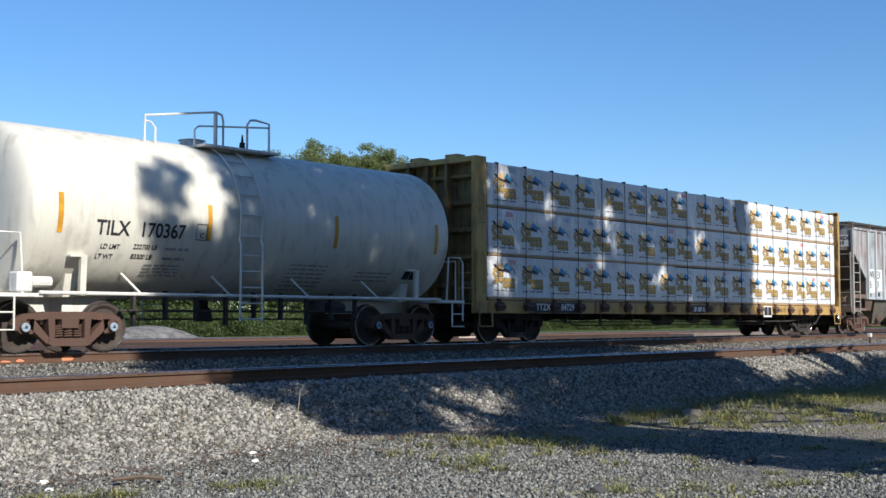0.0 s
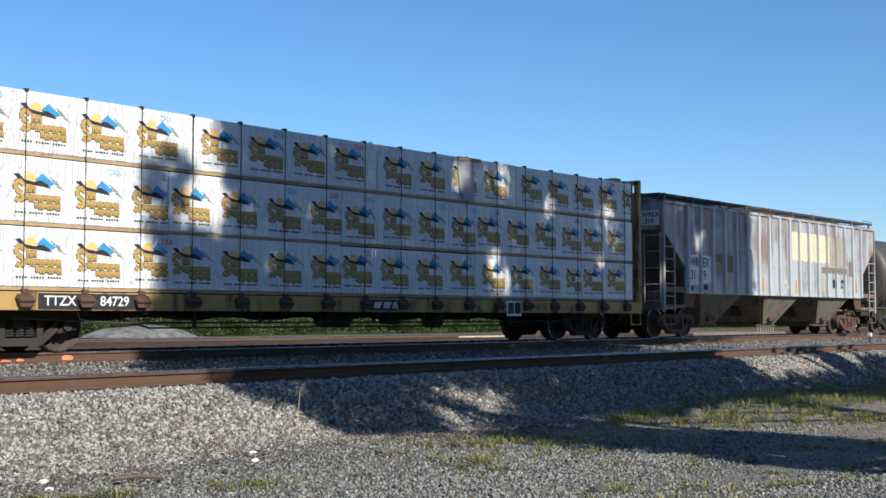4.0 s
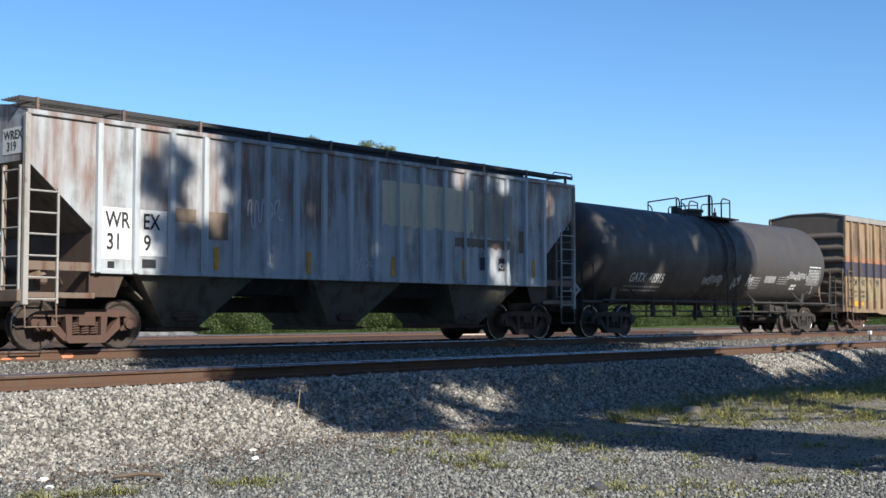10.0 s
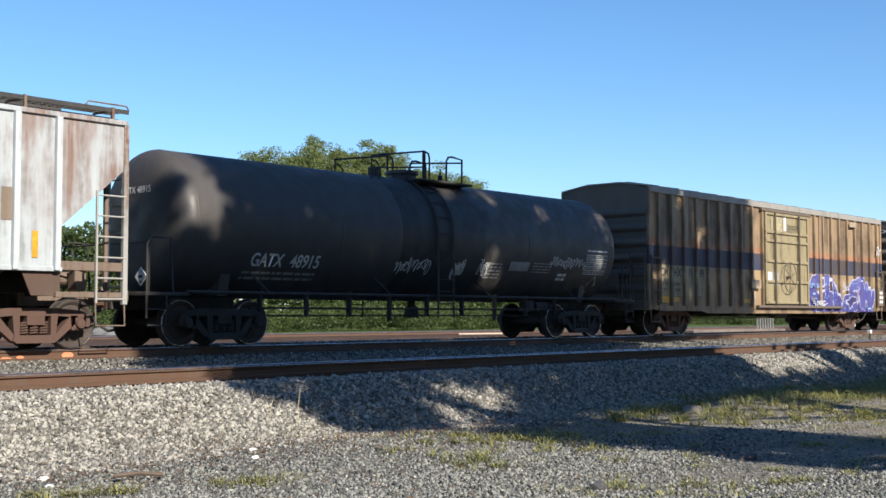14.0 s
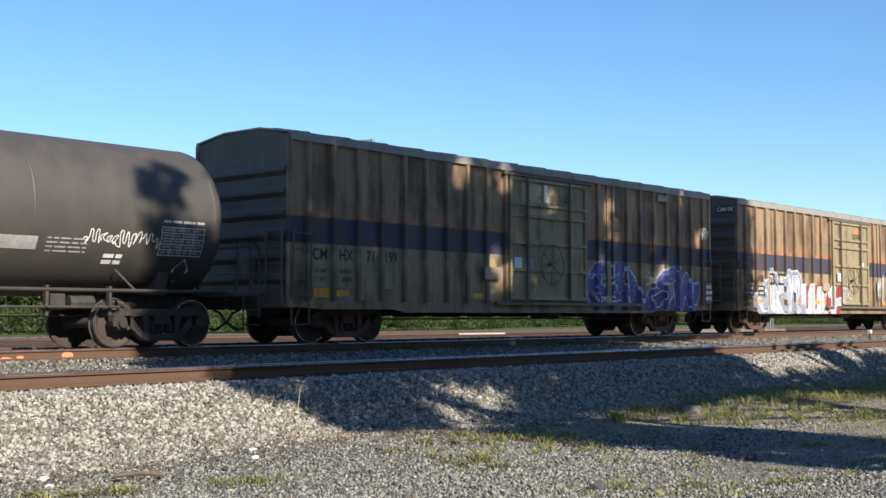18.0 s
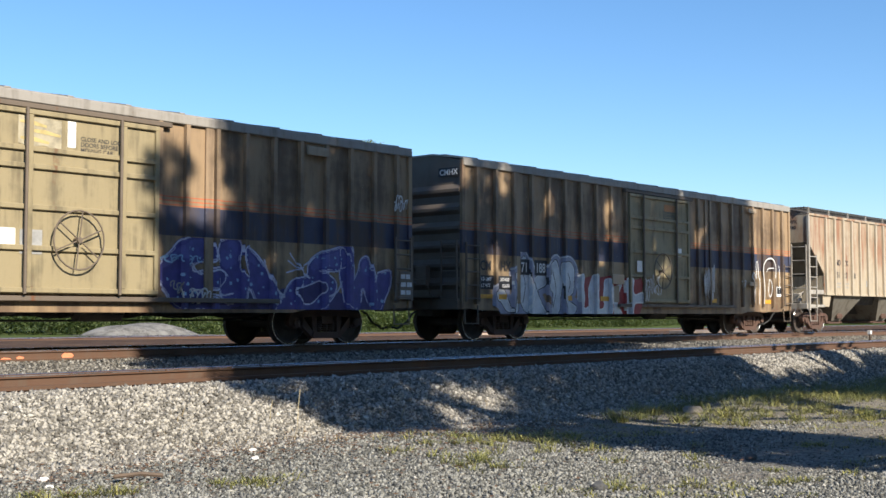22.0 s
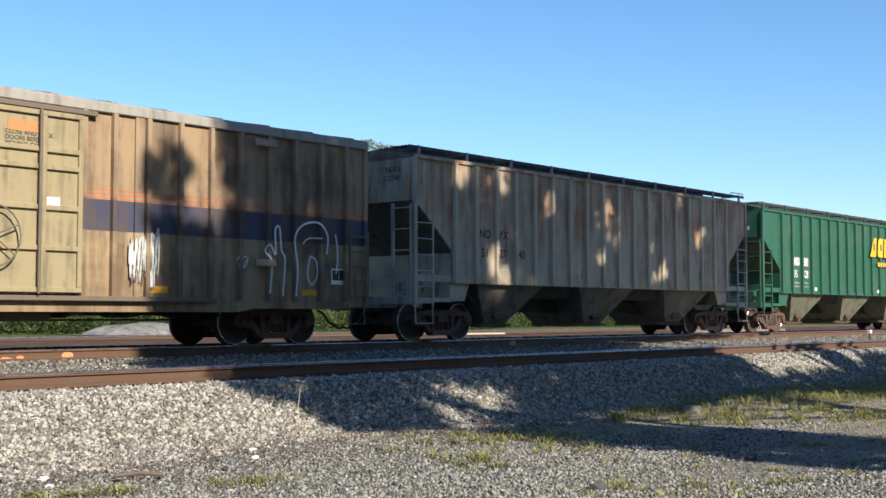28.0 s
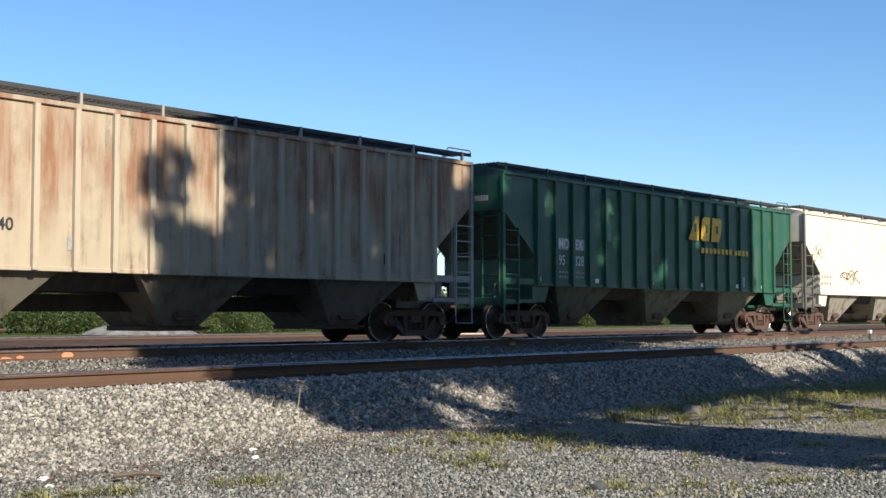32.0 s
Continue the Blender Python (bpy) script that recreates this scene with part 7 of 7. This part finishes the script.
def tufts(name, label, rng, x, y, blades, tall, spread, material):
    """Tufts of narrow bent blades."""
    n = len(x) * blades
    cx, cy, h = np.repeat(x, blades), np.repeat(y, blades), np.repeat(tall, blades) * rng.uniform(0.25, 1.2, n)
    a, out = rng.uniform(0, 6.283, n), np.repeat(spread, blades) * rng.random(n) ** 0.7
    fx, fy = cx + out * np.cos(a), cy + out * np.sin(a)
    z = ground_height(fx, fy)
    b = a + rng.uniform(-0.8, 0.8, n)
    lean = h * rng.uniform(0.5, 2.4, n)
    w = rng.uniform(0.002, 0.005, n)
    sx, sy = -np.sin(b) * w, np.cos(b) * w
    foot1, foot2 = np.stack([fx - sx, fy - sy, z - 0.01], 1), np.stack([fx + sx, fy + sy, z - 0.01], 1)
    mx, my, mz = fx + 0.4 * lean * np.cos(b), fy + 0.4 * lean * np.sin(b), z + 0.65 * h
    mid1, mid2 = np.stack([mx + sx * 0.8, my + sy * 0.8, mz], 1), np.stack([mx - sx * 0.8, my - sy * 0.8, mz], 1)
    tip = np.stack([fx + lean * np.cos(b), fy + lean * np.sin(b), z + h], 1)
    verts = np.stack([foot1, foot2, mid1, mid2, tip, tip + np.array([0.001, 0, 0.001])], 1).reshape(-1, 3)
    base = 6 * np.arange(n)[:, None]
    faces = np.concatenate([base + np.array([[0, 1, 2, 3]]), base + np.array([[3, 2, 5, 4]])])
    return tagged(new(name, big_mesh(name, verts, faces, material)), label, "grass", kind="stuff")


BLADE = blade_material()
n = 1500
tx, ty = 11.0 + 20 * rng.random(n) ** 1.2, rng.uniform(4.6, 9.9, n)
keep = (np.sin(tx * 1.1 + 0.5) * np.sin(ty * 1.9 + 0.4 * tx) + 0.6 * np.sin(2.7 * tx + ty * 3.3) > 0.62 - 0.05 * (tx - 12)) & (ty < 10.2 - 0.02 * tx)
tx, ty = tx[keep], ty[keep]
tufts("grass", "patchy yellow-green grass along the foot of the bank", rng, tx, ty, 30, 0.015 + 0.045 * rng.random(len(tx)) ** 1.5, rng.uniform(0.06, 0.2, len(tx)), BLADE)
spots = ((5.3, 8.5), (5.55, 8.35), (5.1, 8.6), (6.5, 7.8), (6.9, 7.8), (6.3, 7.9), (9.6, 8.6), (10.3, 8.7), (10.0, 8.1), (10.8, 7.8), (10.3, 7.1), (8.5, 7.1), (9.0, 7.4), (8.4, 5.5), (9.0, 5.9), (9.7, 4.6), (9.3, 5.2), (8.0, 5.9), (9.9, 6.5), (10.6, 6.0), (11.5, 6.6))
sx, sy = np.array(spots).T
sx, sy = np.repeat(sx, 3) + rng.normal(0, 0.10, 3 * len(spots)), np.repeat(sy, 3) + rng.normal(0, 0.10, 3 * len(spots))
tufts("grass", "small tufts of yellow-green grass in the gravel", rng, sx, sy, 34, rng.uniform(0.02, 0.075, len(sx)), rng.uniform(0.06, 0.20, len(sx)), BLADE)

def clumps(label, places, copies, blades, tall, spread, around):
    """Distinct tufts round the given places."""
    x, y = (np.repeat(np.array(v), copies) for v in zip(*places))
    x, y = x + rng.normal(0, around, len(x)), y + rng.normal(0, around * 0.6, len(x))
    tufts("grass", label, rng, x, y, blades, tall * rng.uniform(0.45, 1.1, len(x)), spread * rng.uniform(0.5, 1.2, len(x)), BLADE)


clumps("deep green tufts of grass round the boulder", ((14.35, 9.21), (14.96, 9.4), (15.4, 9.53), (14.83, 9.09), (15.35, 9.27), (15.67, 9.22), (16.33, 9.46), (16.38, 9.06), (15.42, 8.42), (15.23, 8.2), (16.21, 8.6), (14.58, 8.67), (13.99, 9.06), (14.88, 8.32)), 3, 46, 0.17, 0.11, 0.26)
clumps("bright yellow-green tufts of grass in the dirt", ((15.83, 8.26), (15.17, 7.71), (15.59, 7.5), (16.3, 7.71), (15.3, 7.16), (16.13, 7.17), (16.74, 7.36), (15.9, 6.87), (16.67, 7.0), (15.89, 6.48), (16.59, 6.64), (16.04, 6.31), (14.81, 6.82), (14.79, 7.35), (14.49, 7.69), (17.01, 6.61)), 3, 44, 0.12, 0.11, 0.34)
clumps("dry yellow tufts at the edge of the gravel", ((10.14, 8.69), (10.48, 8.77), (10.41, 8.39), (10.16, 8.07), (10.63, 8.13), (10.55, 7.97), (10.58, 7.75), (11.11, 7.86), (10.51, 7.41), (10.31, 7.09), (10.2, 7.36), (8.8, 6.86), (8.67, 7.33)), 2, 24, 0.10, 0.08, 0.12)
clumps("bright yellow-green weeds at the edge of the yard", ((5.11, 8.74), (5.35, 8.6), (5.5, 8.5), (5.6, 8.35), (6.33, 8.06), (6.5, 7.95), (6.65, 7.88), (6.8, 7.88), (5.2, 8.8), (8.61, 7.28), (8.66, 6.92), (9.5, 8.42), (9.7, 8.35), (10.0, 8.3), (10.5, 8.05), (10.3, 7.12), (10.0, 7.3)), 2, 36, 0.10, 0.08, 0.07)
clumps("low green weeds in the gravel", ((8.52, 5.61), (8.5, 5.43), (10.35, 5.73), (9.18, 5.27), (8.0, 5.37), (8.41, 4.91), (9.45, 4.96), (9.67, 4.61), (10.03, 4.52), (10.51, 4.42), (10.49, 5.05), (9.14, 4.7), (8.14, 5.0), (8.48, 4.6), (9.05, 4.18)), 3, 30, 0.05, 0.09, 0.14)
n = 260
tx, ty = rng.uniform(17, 27, n), rng.uniform(7.6, 10.1, n)
tufts("grass", "rough grass in the shade at the foot of the bank", rng, tx, ty, 50, rng.uniform(0.05, 0.16, n), rng.uniform(0.10, 0.25, n), BLADE)
for x, y, tall in ((9.33, 10.35, 0.42), (9.05, 10.5, 0.22), (10.9, 10.2, 0.2)):
    z = float(ground_height(np.array(x), np.array(y)))
    thing("weed_stalk", Shape().tube([(x, y, z - 0.02), (x + 0.01, y, z + tall * 0.5), (x + 0.03, y - 0.01, z + tall)], 0.005, 5), plain("dry_stalk", (0.38, 0.32, 0.2), 0.9), "single dry weed stalk in the ballast", "weed")
n = 36
tx, ty = 8.6 + 3.2 * rng.random(n), 7.0 + 2.2 * rng.random(n)
tufts("grass", "sparse dry yellow tufts at the edge of the gravel", rng, tx, ty, 30, rng.uniform(0.03, 0.10, n), rng.uniform(0.05, 0.16, n), BLADE)
DRY = plain("dry_weed", (0.28, 0.21, 0.11), 0.9, 0, 0.3)
n = 90
tufts("dry_weeds", "dry brown weeds at the foot of the bank", rng, rng.uniform(7.5, 20, n), 9.95 + 0.35 * rng.normal(size=n), 10, rng.uniform(0.04, 0.16, n), rng.uniform(0.08, 0.3, n), DRY)


LITTER = plain("leaf_litter", (0.17, 0.095, 0.05), 0.9, 0, 0.5, 30)
n = 1500
lx, ly = rng.uniform(5, 13, n), 9.35 + 0.5 * rng.normal(size=n) - 0.05 * rng.random(n)
lx, ly = np.concatenate([lx, rng.uniform(4.5, 12, 500)]), np.concatenate([ly, rng.uniform(5.5, 10.2, 500)])
n = len(lx)
turn, wide = rng.uniform(0, 6.283, n), rng.uniform(0.012, 0.034, n)
la, lb = np.stack([np.cos(turn) * wide, np.sin(turn) * wide], 1), np.stack([-np.sin(turn) * wide * 0.5, np.cos(turn) * wide * 0.5], 1)
flat_z = ground_height(lx, ly) + rng.uniform(0.012, 0.045, n)
corners = []
for sign_a, sign_b, lift in ((-1, 0, 0.008), (0, -1, 0.0), (1, 0, 0.012), (0, 1, 0.004)):
    corners.append(np.stack([lx + sign_a * la[:, 0] + sign_b * lb[:, 0], ly + sign_a * la[:, 1] + sign_b * lb[:, 1], flat_z + lift], 1))
tagged(new("leaf_litter", big_mesh("leaf_litter", np.stack(corners, 1).reshape(-1, 3), np.arange(4 * n).reshape(-1, 4), LITTER)), "dry brown leaf litter along the foot of the bank", "litter", kind="stuff")


def boulder(x, y, size, seed, label, category, material, flat=0.65):
    rnd = np.random.default_rng(seed)
    bm = bmesh.new()
    bmesh.ops.create_icosphere(bm, subdivisions=3, radius=1)
    for v in bm.verts:
        k = 1 + 0.28 * noise.noise(v.co * 1.3 + Vector((seed, 0, 0))) + 0.08 * noise.noise(v.co * 5)
        v.co = Vector((v.co.x, v.co.y * 0.8, v.co.z * flat)) * k * size / 2
    me = bpy.data.meshes.new("boulder")
    bm.to_mesh(me)
    bm.free()
    me.materials.append(material)
    ob = tagged(new("boulder" if size > 0.12 else "stone", me), label, category)
    ob.location = (x, y, float(ground_height(np.array(x), np.array(y))) + size * flat * 0.22)
    return ob


ROCK = plain("boulder_rock", (0.20, 0.18, 0.15), 0.9, 0, 0.35, 9)
PALE = plain("pale_stone", (0.75, 0.74, 0.70), 0.8, 0, 0.15, 20)
boulder(15.58, 8.84, 0.34, 2, "tan boulder in the grass", "rock", ROCK, 0.5)
boulder(8.35, 5.6, 0.16, 3, "dark grey rock in the gravel", "rock", plain("dark_rock", (0.08, 0.08, 0.08), 0.9))
boulder(11.0, 5.6, 0.14, 4, "dark grey rock in the dirt", "rock", plain("dark_rock_2", (0.09, 0.085, 0.08), 0.9))
for i, (x, y, s) in enumerate(((7.99, 9.53, 0.11), (7.62, 9.05, 0.09), (5.65, 9.5, 0.11), (5.5, 9.15, 0.08), (7.1, 9.5, 0.07))):
    boulder(x, y, s, 10 + i, "white stone lying on grey gravel", "stone", PALE, 0.5)
thing("stick", Shape().tube([(5.95, 8.9, -0.75), (6.15, 8.8, -0.735), (6.32, 8.72, -0.76)], 0.02, 6), TIE_WOOD, "dry brown stick on the gravel", "stick")

# spray marks on the rail, a white pole and a heap of gravel behind the track
for a, b, c, d in ((10.86, 11.06, -0.17, -0.13), (11.16, 11.30, -0.15, -0.11), (12.05, 12.28, -0.15, -0.07)):
    thing("paint_mark", Shape().extrude([(a, c), (b - 0.03, c - 0.01), (b, (c + d) / 2), (b - 0.05, d), (a + 0.04, d + 0.01), (a - 0.02, (c + d) / 2)], "y", TRACK_Y - 0.755 - 0.0145, TRACK_Y - 0.755 - 0.008), ORANGE_MARK, "orange spray mark on the rail", "paint mark")
thing("pole", Shape().tube([(56.6, 48.2, -0.55), (60.4, 47.6, -0.55)], 0.06, 8), plain("pole_paint", (0.50, 0.40, 0.31), 0.7, 0, 0.3, 3), "white pole lying on the dirt", "pole")


def heap(x, y, length, depth, tall):
    gx, gy = np.meshgrid(np.linspace(-1, 1, 40), np.linspace(-1, 1, 16), indexing="ij")
    rr = np.clip(1 - (np.abs(gx) ** 2.2 + gy ** 2), 0, 1) ** 0.8
    z = tall * rr * (1 + 0.12 * np.sin(7 * gx + 3 * gy))
    idx = np.arange(gx.size).reshape(gx.shape)
    quads = np.stack([idx[:-1, :-1], idx[1:, :-1], idx[1:, 1:], idx[:-1, 1:]], -1).reshape(-1, 4)
    verts = np.stack([x + gx * length / 2, y + gy * depth / 2, z - 0.62], -1).reshape(-1, 3)
    return tagged(new("gravel_mound", big_mesh("gravel_mound", verts, quads, HEAP)), "heap of pale grey gravel behind the track", "gravel mound")


HEAP = plain("heap_gravel", (0.23, 0.22, 0.20), 0.95, 0, 0.75, 14)
heap(46.0, 66.0, 8.2, 5.0, 0.72)

# a concrete slab with a short railing behind the track, and a white marker block between the tracks
CONCRETE = plain("slab_concrete", (0.22, 0.18, 0.155), 0.9, 0, 0.35, 6)
slab = thing("loading_slab", Shape().box(52.40, 62.39, 29.6, 31.0, -0.66, -0.12, 0.02), CONCRETE, "low weathered concrete slab behind the track", "slab")
RAILING_GREY = plain("railing_grey", (0.30, 0.29, 0.27), 0.8, 0, 0.3)
railing = tagged(new("railing"), "pale steel railing on the concrete slab", "railing")
railing.location = (0, 30.0, -0.12)
for i in range(7):
    part("post", Shape().box(59.85 + 0.300 * i - 0.035, 59.85 + 0.300 * i + 0.035, -0.035, 0.035, -0.002, 0.55), RAILING_GREY, railing)
part("top_rail", Shape().box(59.80, 61.70, -0.03, 0.03, 0.55, 0.61, 0.005), RAILING_GREY, railing)
marker = thing("marker_block", Shape().box(39.99, 40.12, 15.94, 16.06, -0.01, 0.115, 0.012), PALE, "small white marker block on a stake between the tracks", "marker")
part("stake", Shape().box(40.02, 40.08, 15.96, 16.02, -0.35, -0.008), TIE_WOOD, marker)


# ---- the train rolls past
TRAVEL = [0.0, 7.16, 14.12, 21.01, 27.99, 35.04, 42.16, 49.28, 56.35, 63.38, 70.39, 77.41, 84.45, 91.52, 98.63, 105.76, 112.91]


def travelled(t):
    return float(np.interp(t, np.arange(0, 33, 2.0), TRAVEL))


def motions():
    for car, x in TRAIN:
        walk(car, [(t, pose(x - travelled(t), TRACK_Y, 0)) for t in np.arange(0, 32.01, 2.0)])
    times = [i * 5 / 30 for i in range(193)]
    for axle, x in WHEELSETS:
        walk(axle, [(t, pose(x, 0, WHEEL_R, 0, -math.degrees(travelled(t) / WHEEL_R) % 360, 0)) for t in times])


motions()
